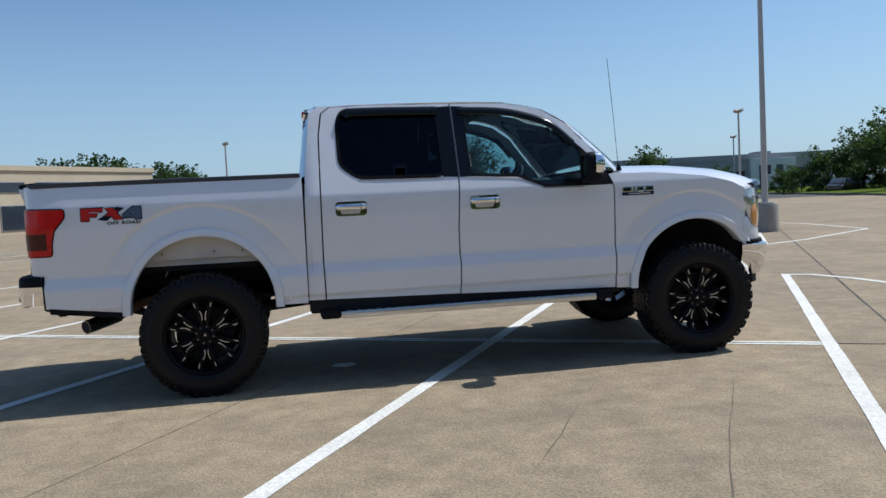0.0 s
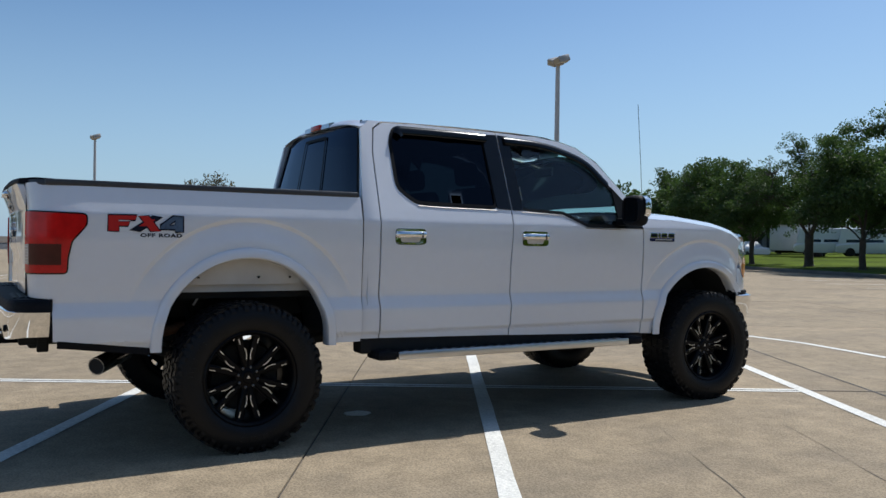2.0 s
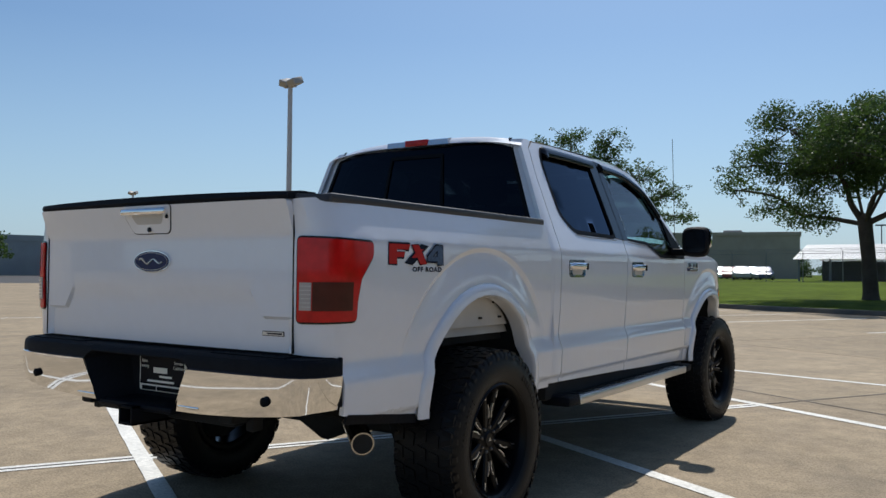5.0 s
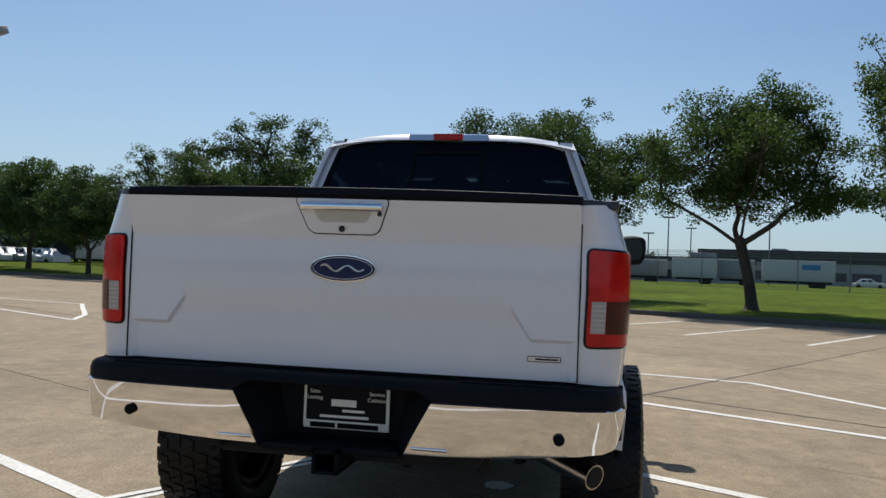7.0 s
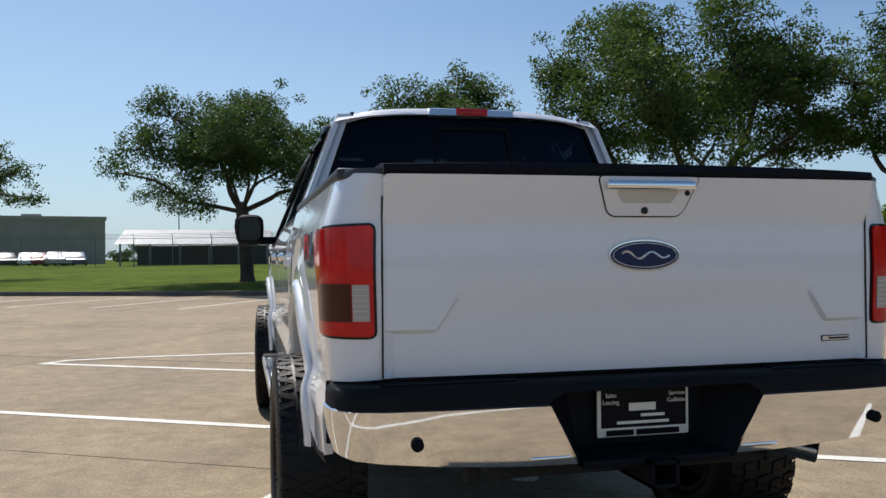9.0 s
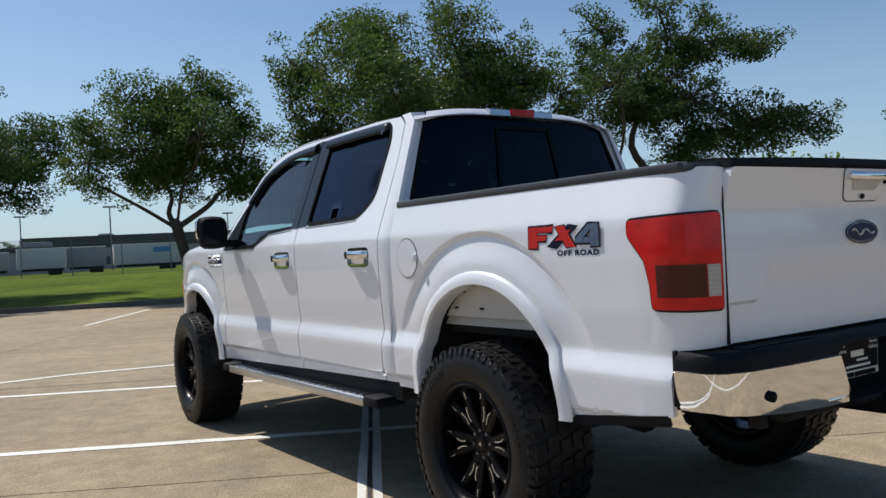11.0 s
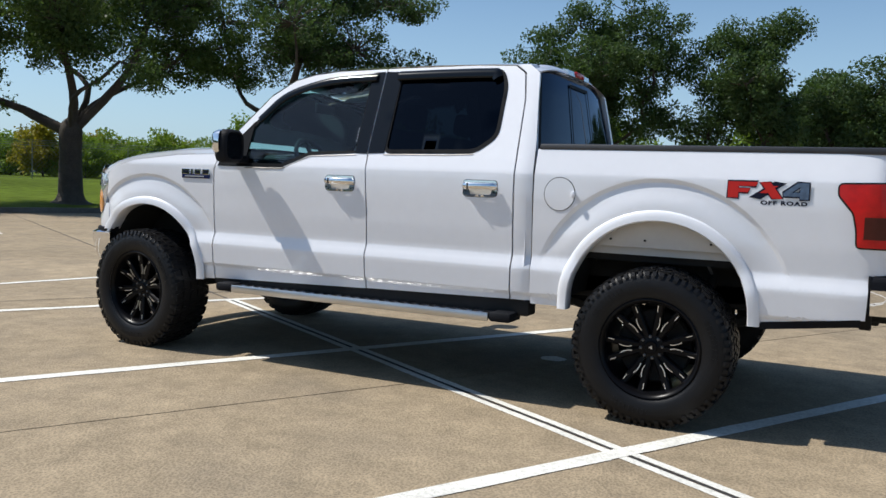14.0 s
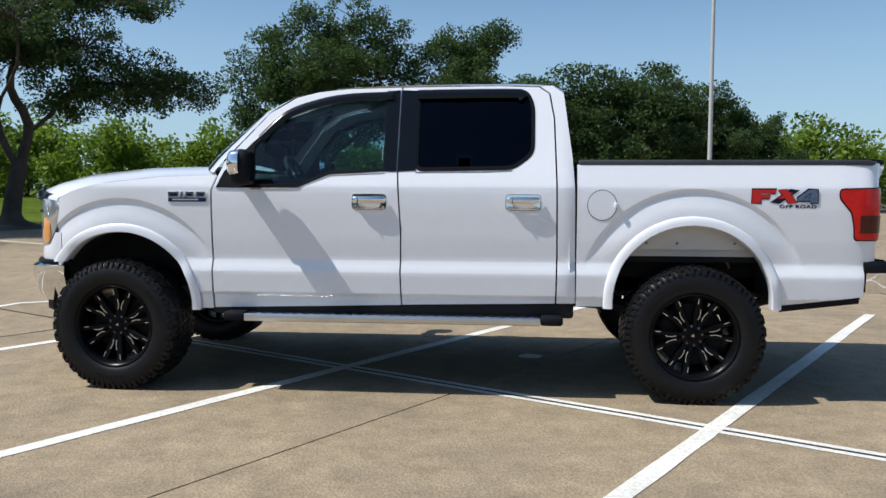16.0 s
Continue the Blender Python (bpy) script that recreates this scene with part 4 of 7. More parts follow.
    for k, (u0, u1) in enumerate(((0.0, 0.075), (0.085, 0.105), (0.118, 0.175), (0.188, 0.252))):
        bm = bmesh.new()
        x0, x1 = (bx0 + u0, bx0 + u1) if side < 0 else (bx1 - u1, bx1 - u0)
        bar_on_side(bm, x0, x1, 1.258, 1.298, side, 0.002, 0.010, 0.003)
        bar = part("badge_bar", bm, CHROME, badge)
        if u1 - u0 > 0.03:
            bm = bmesh.new()
            bar_on_side(bm, x0 + 0.012, x1 - 0.012, 1.270, 1.286, side, 0.009, 0.0112, 0.001)
            part("badge_inlay", bm, DECAL_DARK, bar)
    bm = bmesh.new()
    bar_on_side(bm, bx0 + 0.05, bx1 - 0.03, 1.242, 1.250, side, 0.004, 0.0095, 0.001)
    part("badge_bar", bm, SATIN, badge)
    # running board: metal-edged step with ribbed pad and black end caps
    bm = bmesh.new()
    box(bm, 0.93, 2.83, *sorted((side * 0.87, side * 1.03)), 0.478, 0.515, 0.012)
    board = part("running_board", bm, BLACK_PLASTIC, truck, "black ribbed step with a bright metal edge", smooth=40)
    bm = bmesh.new()
    box(bm, 0.93, 2.83, *sorted((side * 1.026, side * 1.046)), 0.468, 0.518, 0.008)
    part("step_edge", bm, SATIN, board, "brushed metal edge", smooth=40)
    for x0, x1 in ((0.79, 0.93), (2.83, 2.97)):
        bm = bmesh.new()
        box(bm, x0, x1, *sorted((side * 0.86, side * 1.043)), 0.468, 0.525, 0.018)
        part("end_cap", bm, BLACK_PLASTIC, board, smooth=40)
    rib = None
    for k in range(26):
        x = 1.0 + 0.07 * k
        if rib is None:
            bm = bmesh.new()
            box(bm, -0.016, 0.016, -0.05, 0.05, -0.004, 0.006, 0.002)
            rib = part("step_rib", bm, RIB_METAL, board)
            rib_mesh = rib.data
        else:
            rib = new("step_rib", rib_mesh)
            rib.parent = board
        rib.matrix_basis = pose(x, side * 0.972, 0.5145, 0, 0, 12 * side)
    for x in (1.15, 1.9, 2.65):
        bm = bmesh.new()
        box(bm, x - 0.03, x + 0.03, *sorted((side * 0.62, side * 0.92)), 0.46, 0.50, 0.008)
        part("step_bracket", bm, VOID, board)
    # door mirror
    bm = bmesh.new()
    rows = []
    for x, y0, y1, z0, z1 in ((2.735, 1.05, 1.215, 1.365, 1.545), (2.75, 1.035, 1.23, 1.345, 1.56), (2.80, 1.03, 1.23, 1.335, 1.565), (2.84, 1.04, 1.215, 1.345, 1.55), (2.858, 1.07, 1.19, 1.375, 1.515)):
        c = []
        for i in range(16):
            a = 2 * math.pi * i / 16
            cx, cz = math.copysign(abs(math.cos(a)) ** 0.55, math.cos(a)), math.copysign(abs(math.sin(a)) ** 0.55, math.sin(a))
            c.append(bm.verts.new((x, side * ((y0 + y1) / 2 + cx * (y1 - y0) / 2), (z0 + z1) / 2 + cz * (z1 - z0) / 2)))
        rows.append(c)
    for a, b in zip(rows, rows[1:]):
        for i in range(16):
            bm.faces.new((a[i], a[(i + 1) % 16], b[(i + 1) % 16], b[i]))
    bm.faces.new(rows[-1])
    inner = [bm.verts.new(v.co + Vector((0.018, 0, 0))) for v in rows[0]]
    for i in range(16):
        v = inner[i]
        v.co.y += (side * 1.137 - v.co.y) * 0.08
        v.co.z += (1.455 - v.co.z) * 0.08
        bm.faces.new((rows[0][i], rows[0][(i + 1) % 16], inner[(i + 1) % 16], inner[i]))
    bmesh.ops.recalc_face_normals(bm, faces=bm.faces[:])
    mirror = part("door_mirror", bm, BLACK_PLASTIC, truck, "black door mirror with a chrome cap", smooth=45)
    # gloss black pane; the mirror's dark reflection is put into its colour
    bm = bmesh.new()
    vs = [bm.verts.new((2.748, v[0], v[1])) for v in [(side * (1.137 + 0.085 * math.copysign(abs(math.cos(2 * math.pi * i / 16)) ** 0.55, math.cos(2 * math.pi * i / 16))), 1.455 + 0.083 * math.copysign(abs(math.sin(2 * math.pi * i / 16)) ** 0.55, math.sin(2 * math.pi * i / 16))) for i in range(16)]]
    bm.faces.new(vs)
    part("mirror_glass", bm, BLACK_GLOSS, mirror)
    bm = bmesh.new()
    rows = []
    for x, k in ((2.79, 1.0), (2.825, 1.0), (2.852, 0.92), (2.868, 0.72), (2.872, 0.4)):
        rows.append([bm.verts.new((x, side * (1.135 + 0.105 * k * math.copysign(abs(math.cos(a)) ** 0.55, math.cos(a))), 1.475 + 0.085 * k * math.copysign(abs(math.sin(a)) ** 0.55, math.sin(a)))) for a in [2 * math.pi * i / 16 for i in range(16)]])
    for a, b in zip(rows, rows[1:]):
        for i in range(16):
            bm.faces.new((a[i], a[(i + 1) % 16], b[(i + 1) % 16], b[i]))
    bm.faces.new(rows[-1])
    bmesh.ops.recalc_face_normals(bm, faces=bm.faces[:])
    part("mirror_cap", bm, CHROME, mirror, "chrome mirror cap", smooth=50)
    bm = bmesh.new()
    box(bm, 2.77, 2.88, *sorted((side * 0.94, side * 1.07)), 1.345, 1.40, 0.015)
    part("mirror_arm", bm, BLACK_TRIM, mirror, smooth=45)
    # wheel wells
    for (cx, cz), r, top in ((REAR_ARCH, 0.50, LINER), (FRONT_ARCH, 0.49, VOID)):
        bm = bmesh.new()
        rows = []
        for i in range(17):
            a = math.pi * (0.01 + 0.98 * i / 16)
            rows.append([bm.verts.new((cx + r * 1.02 * math.cos(a), side * y, cz + r * 1.02 * math.sin(a))) for y in (0.925, 0.50)])
        for a, b in zip(rows, rows[1:]):
            bm.faces.new((a[0], b[0], b[1], a[1]))
        bm.faces.new([row[1] for row in rows])
        part("wheel_well", bm, VOID, truck, smooth=50)
    bm = bmesh.new()
    pts = [(0.49 * math.cos(a), 0.62 + 0.49 * math.sin(a)) for a in [math.pi * (0.77 - 0.54 * i / 14) for i in range(15)]]
    vs = [bm.verts.new((x, side * (0.895 - 0.10 * (1.11 - z)), z)) for x, z in pts]
    bm.faces.new(vs)
    inner_wall = part("bed_inner_wall", bm, LINER, truck, "pale inner bed wall above the wheel")
    for x, z in ((-0.2, 1.06), (0.2, 1.06), (-0.27, 0.985), (0.27, 0.985), (0.08, 0.985)):
        bm = bmesh.new()
        box(bm, x - 0.005, x + 0.005, *sorted((side * 0.880, side * 0.90)), z - 0.005, z + 0.005, 0.001)
        part("clip", bm, VOID, inner_wall)
    bm = bmesh.new()
    tube("brake_line", [(-0.22, side * 0.80, 1.0), (-0.20, side * 0.80, 0.95), (-0.27, side * 0.78, 0.82)], 0.008, STEEL, truck, 6)
    # bed rail
    bm = bmesh.new()
    box(bm, -1.06, 0.70, *sorted((side * 0.86, side * 0.925)), 1.470, 1.505, 0.010)
    ring = [q for q in BEND_FINE if q.x < -1.0]
    rows = [[bm.verts.new((q.x * k + (1 - k) * -0.9, side * (q.y * 0.957 * k2), z)) for k, k2, z in ((1.0, 0.998, 1.470), (1.0, 1.0, 1.485), (0.99, 0.99, 1.5), (0.94, 0.93, 1.503))] for q in ring]
    for a, b in zip(rows, rows[1:]):
        for i in range(3):
            bm.faces.new((a[i], b[i], b[i + 1], a[i + 1]))
    bmesh.ops.recalc_face_normals(bm, faces=bm.faces[:])
    part("bed_rail_cap", bm, RAIL, truck, smooth=40)

# fuel filler cover on the driver's side
bm = bmesh.new()
fc = (0.555, 1.222)
ring = [(fc[0] + 0.088 * math.cos(2 * math.pi * i / 40), fc[1] + 0.092 * math.sin(2 * math.pi * i / 40)) for i in range(40)]
slab_panel("fuel_cover_gap", grow_poly(ring, 0.004), VOID, truck, 1, 0.0012, 0.002)
fuel = slab_panel("fuel_cover", ring, PAINT, truck, 1, 0.003, 0.004)
bm = bmesh.new()
box(bm, 0.462, 0.482, 0.968, 0.990, 1.205, 1.24, 0.006)
part("fuel_cover_tab", bm, PAINT, fuel, smooth=40)

# ---- cab top, screens ----
GX = [0.79, 0.87, 1.0, 1.5, 2.0, 2.27, 2.41, 2.56, 2.72, 2.99, 3.06]
GZ = [1.905, 1.945, 1.958, 1.965, 1.962, 1.95, 1.928, 1.89, 1.797, 1.508, 1.42]


def cab_top(x, s, lift=0.0):
    """The cab's upper skin at station x (at its edge) and s from -1 to 1 across."""
    ze = float(np.interp(x, GX, GZ))
    ye = side_y(x, ze) - 0.002
    fwd = 0.26 * step01((x - 2.25) / 0.8) * (1 - abs(s) ** 2.4)
    xc = x + fwd
    zc = ze + (float(np.interp(x, [0.79, 0.87, 1.2, 2.0, 2.27, 2.5, 3.06], [0.06, 0.055, 0.052, 0.035, 0.028, 0.035, 0.05]))) * (1 - abs(s) ** 3)
    return Vector((xc, s * ye, zc + lift))


def strip(name, xs, ss, mat, parent, lift=0.0, label="", smooth=35, thick=0.0):
    bm = bmesh.new()
    rows = [[bm.verts.new(cab_top(x, s, lift)) for s in ss] for x in xs]
    for a, b in zip(rows, rows[1:]):
        for i in range(len(ss) - 1):
            bm.faces.new((a[i], b[i], b[i + 1], a[i + 1]))
    bmesh.ops.recalc_face_normals(bm, faces=bm.faces[:])
    if bm.faces[0].normal.z < 0:
        bmesh.ops.reverse_faces(bm, faces=bm.faces[:])
    return part(name, bm, mat, parent, label, smooth)


full = [i / 24 * 2 - 1 for i in range(25)]
strip("roof", [0.79, 0.81, 0.84, 0.87, 0.95] + [1.1 + 0.12 * i for i in range(10)] + [2.27, 2.32], full, PAINT, truck)
pil = [0.885, 0.92, 0.96, 0.985, 1.0]
axs = [2.32, 2.41, 2.48, 2.56, 2.64, 2.72, 2.81, 2.9, 2.99, 3.06]
for sg in (1, -1):
    strip("windscreen_pillar", axs, [sg * s for s in pil], PAINT, truck)
strip("windscreen_edge", axs, [-0.9, -0.88, -0.8], BLACK_TRIM, truck, -0.003)
strip("windscreen_edge", axs, [0.8, 0.88, 0.9], BLACK_TRIM, truck, -0.003)
strip("windscreen", axs, [i / 12 * 1.76 - 0.88 for i in range(13)], GLASS_FRONT, truck, -0.006)
bm = bmesh.new()
box(bm, 2.38, 2.44, -0.02, 0.02, 1.985, 2.02, 0.008)
part("roof_aerial", bm, PAINT, truck, smooth=40)


def cab_back(s, z):
    """The cab's rear face: s from -1 to 1 across, z up."""
    ye = side_y(0.80, z) - 0.004
    x = float(np.interp(z, [0.6, 1.42, 1.9, 1.955, 2.0], [0.728, 0.735, 0.812, 0.835, 0.885]))
    return Vector((x - 0.035 * (1 - abs(s) ** 2) + 0.02 * abs(s) ** 10, s * ye, z))


def back_strip(name, zs, ss, mat, parent, push=0.0, label=""):
    bm = bmesh.new()
    rows = [[bm.verts.new(cab_back(s, z) + Vector((push, 0, 0))) for s in ss] for z in zs]
    for a, b in zip(rows, rows[1:]):
        for i in range(len(ss) - 1):
            bm.faces.new((a[i], b[i], b[i + 1], a[i + 1]))
    bmesh.ops.recalc_face_normals(bm, faces=bm.faces[:])
    if sum(f.normal.x for f in bm.faces) > 0:
        bmesh.ops.reverse_faces(bm, faces=bm.faces[:])
    return part(name, bm, mat, parent, label, smooth=40)


zs = [1.3, 1.42, 1.5, 1.6, 1.7, 1.8, 1.88, 1.93]
for sg in (1, -1):
    back_strip("cab_back_pillar", zs + [1.955], [sg * s for s in (0.90, 0.93, 0.96, 0.98, 1.0)], PAINT, truck)
back_strip("cab_back", [0.62, 0.8, 1.0, 1.2, 1.42], [i / 8 - 1 for i in range(17)], PAINT, truck)
bm = bmesh.new()
rows = []
for z, dxx in ((1.925, 0.0), (1.945, -0.012), (1.965, -0.012), (1.985, 0.01)):
    rows.append([bm.verts.new(Vector((cab_back(s, 1.93).x + dxx + max(0, (z - 1.945)) * 0.8, s * (side_y(0.8, 1.93) - 0.004), z + 0.03 * (1 - abs(s) ** 3) - (0.0 if z < 1.93 else 0.02) - 0.045 * abs(s) ** 6))) for s in full])
for a, b in zip(rows, rows[1:]):
    for i in range(len(full) - 1):
        bm.faces.new((a[i], b[i], b[i + 1], a[i + 1]))
bmesh.ops.recalc_face_normals(bm, faces=bm.faces[:])
part("roof_rear_edge", bm, PAINT, truck, smooth=40)
back_strip("rear_window", [1.40, 1.5, 1.6, 1.7, 1.8, 1.88, 1.94], [i / 12 * 1.82 - 0.91 for i in range(13)], GLASS_DARK, truck, 0.004, "dark rear window with a sliding centre pane")
for s in (-0.26, 0.26):
    back_strip("window_divider", [1.42, 1.6, 1.8, 1.89], [s - 0.012, s + 0.012], BLACK_TRIM, truck, -0.003)
back_strip("window_divider", [1.875, 1.895], [i / 8 * 0.54 - 0.27 for i in range(9)], BLACK_TRIM, truck, -0.003)
# black upper corners of the rear window
for sg in (1, -1):
    back_strip("window_edge", [1.42, 1.5, 1.6, 1.7, 1.8, 1.88, 1.965], [sg * 0.885, sg * 0.90, sg * 0.915], BLACK_TRIM, truck, -0.004)
# high brake lamp
bm = bmesh.new()
rows = []
for y in [-0.23 + 0.46 * i / 12 for i in range(13)]:
    x = cab_back(y / 0.72, 1.95).x - 0.004
    rows.append([bm.verts.new((x, y, 1.948)), bm.verts.new((x - 0.022, y, 1.952)), bm.verts.new((x - 0.018, y, 1.985)), bm.verts.new((x + 0.02, y, 1.995))])
for a, b in zip(rows, rows[1:]):
    for i in range(3):
        bm.faces.new((a[i], b[i], b[i + 1], a[i + 1]))
for r in (rows[0], rows[-1]):
    bm.faces.new(r)
bmesh.ops.recalc_face_normals(bm, faces=bm.faces[:])
brake = part("high_brake_lamp", bm, CLEAR_LENS, truck, "clear lamp bar with a red centre", smooth=40)
bm = bmesh.new()
box(bm, 0.766, 0.81, -0.085, 0.085, 1.953, 1.990, 0.004)
part("red_lens", bm, RED_LENS, brake, smooth=40)

# ---- hood and nose ----


def nose_x(s, k=1.0):
    return 4.50 - 0.34 * abs(s) ** 5


def hood_at(x, s):
    """Hood surface: x along the edge line (3.03 to 4.13), s across."""
    t = (x - 3.03) / (4.13 - 3.03)
    xx = 3.03 + 0.24 * (1 - abs(s) ** 2.2) + t * (nose_x(s) - 0.03 - 3.03 - 0.24 * (1 - abs(s) ** 2.2))
    ze = float(np.interp(x, [3.03, 3.4, 3.8, 4.02, 4.13], [1.405, 1.397, 1.354, 1.302, 1.252]))
    ye = side_y(min(x, 4.1), ze) - 0.006
    crown = 0.075 * (1 - abs(s) ** 2.2) + 0.014 * (step01((abs(s) - 0.50) / 0.08) * (1 - step01((abs(s) - 0.8) / 0.15)))
    return Vector((xx, s * ye, ze + crown * (1 - 0.35 * t ** 3)))


bm = bmesh.new()
hs = [i / 30 * 2 - 1 for i in range(31)]
rows = [[bm.verts.new(hood_at(x, s)) for s in hs] for x in [3.03 + 1.1 * i / 16 for i in range(17)]]
for a, b in zip(rows, rows[1:]):
    for i in range(len(hs) - 1):
        bm.faces.new((a[i], a[i + 1], b[i + 1], b[i]))
bmesh.ops.recalc_face_normals(bm, faces=bm.faces[:])
if bm.faces[0].normal.z < 0:
    bmesh.ops.reverse_faces(bm, faces=bm.faces[:])
hood = part("hood", bm, PAINT, truck, smooth=35)
# front face of the hood down to the lamps
bm = bmesh.new()
rows = []
for s in hs:
    h = hood_at(4.13, s)
    rows.append([bm.verts.new(h), bm.verts.new(h + Vector((0.006, 0, -0.02))), bm.verts.new(Vector((h.x - 0.03, h.y * 0.985, 1.215)))])
for a, b in zip(rows, rows[1:]):
    for i in range(2):
        bm.faces.new((a[i], b[i], b[i + 1], a[i + 1]))
bmesh.ops.recalc_face_normals(bm, faces=bm.faces[:])
part("hood_lip", bm, PAINT, hood, smooth=50)
# cowl below the windscreen
bm = bmesh.new()
rows = [[bm.verts.new(Vector((hood_at(3.03, s).x - 0.10 * k, hood_at(3.03, s).y, hood_at(3.03, s).z - 0.02 + 0.012 * k))) for s in hs] for k in (0, 1)]
for i in range(len(hs) - 1):
    bm.faces.new((rows[0][i], rows[0][i + 1], rows[1][i + 1], rows[1][i]))
part("cowl", bm, BLACK_PLASTIC, truck, smooth=40)


def nose(name, s0, s1, z0, z1, mat, parent, out=0.0, label="", n=14, lean=0.0, round_=0.0, k=0.985):
    """A band of the front face between two heights, with a rounded lip."""
    bm = bmesh.new()
    rows = []
    for i in range(n + 1):
        s = s0 + (s1 - s0) * i / n
        x, y = nose_x(s) + out, s * 0.915 * k
        h = z1 - z0
        rows.append([bm.verts.new((x + o - lean * (z - z0), y, z)) for o, z in ((-0.05, z0), (0.0 - round_, z0 + h * 0.04), (round_ * 0.4, z0 + h * 0.35), (round_ * 0.4, z0 + h * 0.7), (-round_, z0 + h * 0.97), (-0.06, z1))])
    for a, b in zip(rows, rows[1:]):
        for i in range(5):
            bm.faces.new((a[i], b[i], b[i + 1], a[i + 1]))
    for r in (rows[0], rows[-1]):
        bm.faces.new(r)
    bmesh.ops.recalc_face_normals(bm, faces=bm.faces[:])
    return part(name, bm, mat, parent, label, smooth=40)


FRONT = [(4.125, 0.915), (4.17, 0.908), (4.22, 0.893), (4.27, 0.862), (4.32, 0.80), (4.37, 0.70), (4.42, 0.56)]


def front_loft(name, plan, mat, parent, label="", lean=0.0, bulge=0.0):
    """A sheet along a plan curve: rows of (x, y, bottom, top), bulging slightly and turned in at its edges."""
    bm = bmesh.new()
    rows = []
    for i, (x, y, z0, z1) in enumerate(plan):
        a, b = Vector(plan[max(i - 1, 0)][:2]), Vector(plan[min(i + 1, len(plan) - 1)][:2])
        t = (b - a).normalized()
        n = Vector((-t.y, t.x))
        if n.x < 0:
            n = -n
        n.y = abs(n.y) if y > 0 else -abs(n.y)
        h = z1 - z0
        rows.append([bm.verts.new((x + n.x * o, y + n.y * o, z)) for o, z in ((-0.03 - lean, z0 - 0.004), (-lean, z0), (0.006 + bulge * 0.7 - lean * 0.7, z0 + h * 0.3), (0.006 + bulge - lean * 0.3, z0 + h * 0.7), ((0.004 if lean else 0.0) + bulge * 0.45, z1 - h * 0.06 * (bulge > 0)), (-0.03, z1 + 0.004))])
    for a, b in zip(rows, rows[1:]):
        for i in range(5):
            bm.faces.new((a[i], b[i], b[i + 1], a[i + 1]))
    for r in (rows[0], rows[-1]):
        bm.faces.new(r)
    bmesh.ops.recalc_face_normals(bm, faces=bm.faces[:])
    return part(name, bm, mat, parent, label, smooth=40)


grille = nose("grille", -0.60, 0.60, 0.86, 1.275, BLACK_TRIM, truck, -0.03, "black grille with chrome bars", lean=0.08)
for z in (0.93, 1.07, 1.21):
    nose("grille_bar", -0.58, 0.58, z - 0.025, z + 0.025, CHROME, grille, 0.0, n=12, lean=0.08)
nose("lower_valance", -0.90, 0.90, 0.48, 0.555, BLACK_PLASTIC, truck, -0.05, n=16)
BUMP = [(4.098, 0.916), (4.15, 0.928), (4.22, 0.928), (4.285, 0.908), (4.350, 0.845), (4.41, 0.74), (4.47, 0.58), (4.52, 0.36), (4.545, 0.14), (4.55, 0.0)]
plan = [(x, y, 0.562, 0.812) for x, y in BUMP]
bumper_f = front_loft("front_bumper", plan + [(x, -y, z0, z1) for x, y, z0, z1 in plan[::-1][1:]], CHROME, truck, "chrome front bumper", 0.045, 0.022)
# black strip painting the dark reflection along the chrome's top edge
top_strip = [(x - 0.016, y - 0.022, 0.810, 0.838) for x, y in BUMP]
front_loft("bumper_top_pad", top_strip + [(x, -y, z0, z1) for x, y, z0, z1 in top_strip[::-1][1:]], BLACK_PLASTIC, bumper_f)
nose("bumper_air_intake", -0.6, 0.6, 0.60, 0.70, VOID, bumper_f, 0.03, n=10)
for side in (1, -1):
    front_loft("nose_panel", [(x - 0.004, side * (y - 0.002), 0.818, 1.02 if x < 4.2 else 0.94) for x, y in FRONT], PAINT, truck)
    zb = (1.15, 1.03, 0.945, 0.930, 0.925, 0.92, 0.92)
    zt = (1.225, 1.238, 1.243, 1.245, 1.245, 1.245, 1.245)
    front_loft("nose_shadow", [(x - 0.03, side * (y - 0.035), 0.90, 1.23) for x, y in FRONT[1:]], VOID, truck)
    head = front_loft("headlight", [(x, side * y, b, t) for (x, y), b, t in zip(FRONT, zb, zt)], CLEAR_LENS, truck, "clear headlight with pale amber side marker")
    front_loft("amber_marker", [(x + 0.004, side * (y + 0.004), b, t) for x, y, b, t in ((4.198, 0.9005, 1.00, 1.085), (4.212, 0.8955, 0.962, 1.112), (4.235, 0.8855, 0.948, 1.12), (4.256, 0.872, 0.946, 1.118))], AMBER, head, "pale amber side marker")
    front_loft("lamp_bezel", [(x + 0.003, side * (y + 0.003), 1.15, 1.175) for x, y in FRONT[3:]], BLACK_TRIM, head)
# dark bug deflector along the hood's front edge
bm = bmesh.new()
rows = []
for i in range(25):
    s = i / 12 - 1
    h = hood_at(4.13, s * 0.93)
    rows.append([bm.verts.new((h.x - 0.06 - 0.01, h.y, h.z + 0.010)), bm.verts.new((h.x + 0.0, h.y, h.z + 0.026)), bm.verts.new((h.x + 0.022, h.y, h.z + 0.012)), bm.verts.new((h.x + 0.035, h.y, h.z - 0.03))])
for a, b in zip(rows, rows[1:]):
    for i in range(3):
        bm.faces.new((a[i], b[i], b[i + 1], a[i + 1]))
bmesh.ops.recalc_face_normals(bm, faces=bm.faces[:])
part("bug_deflector", bm, BLACK_GLOSS, truck, "smoked bug deflector", smooth=50)
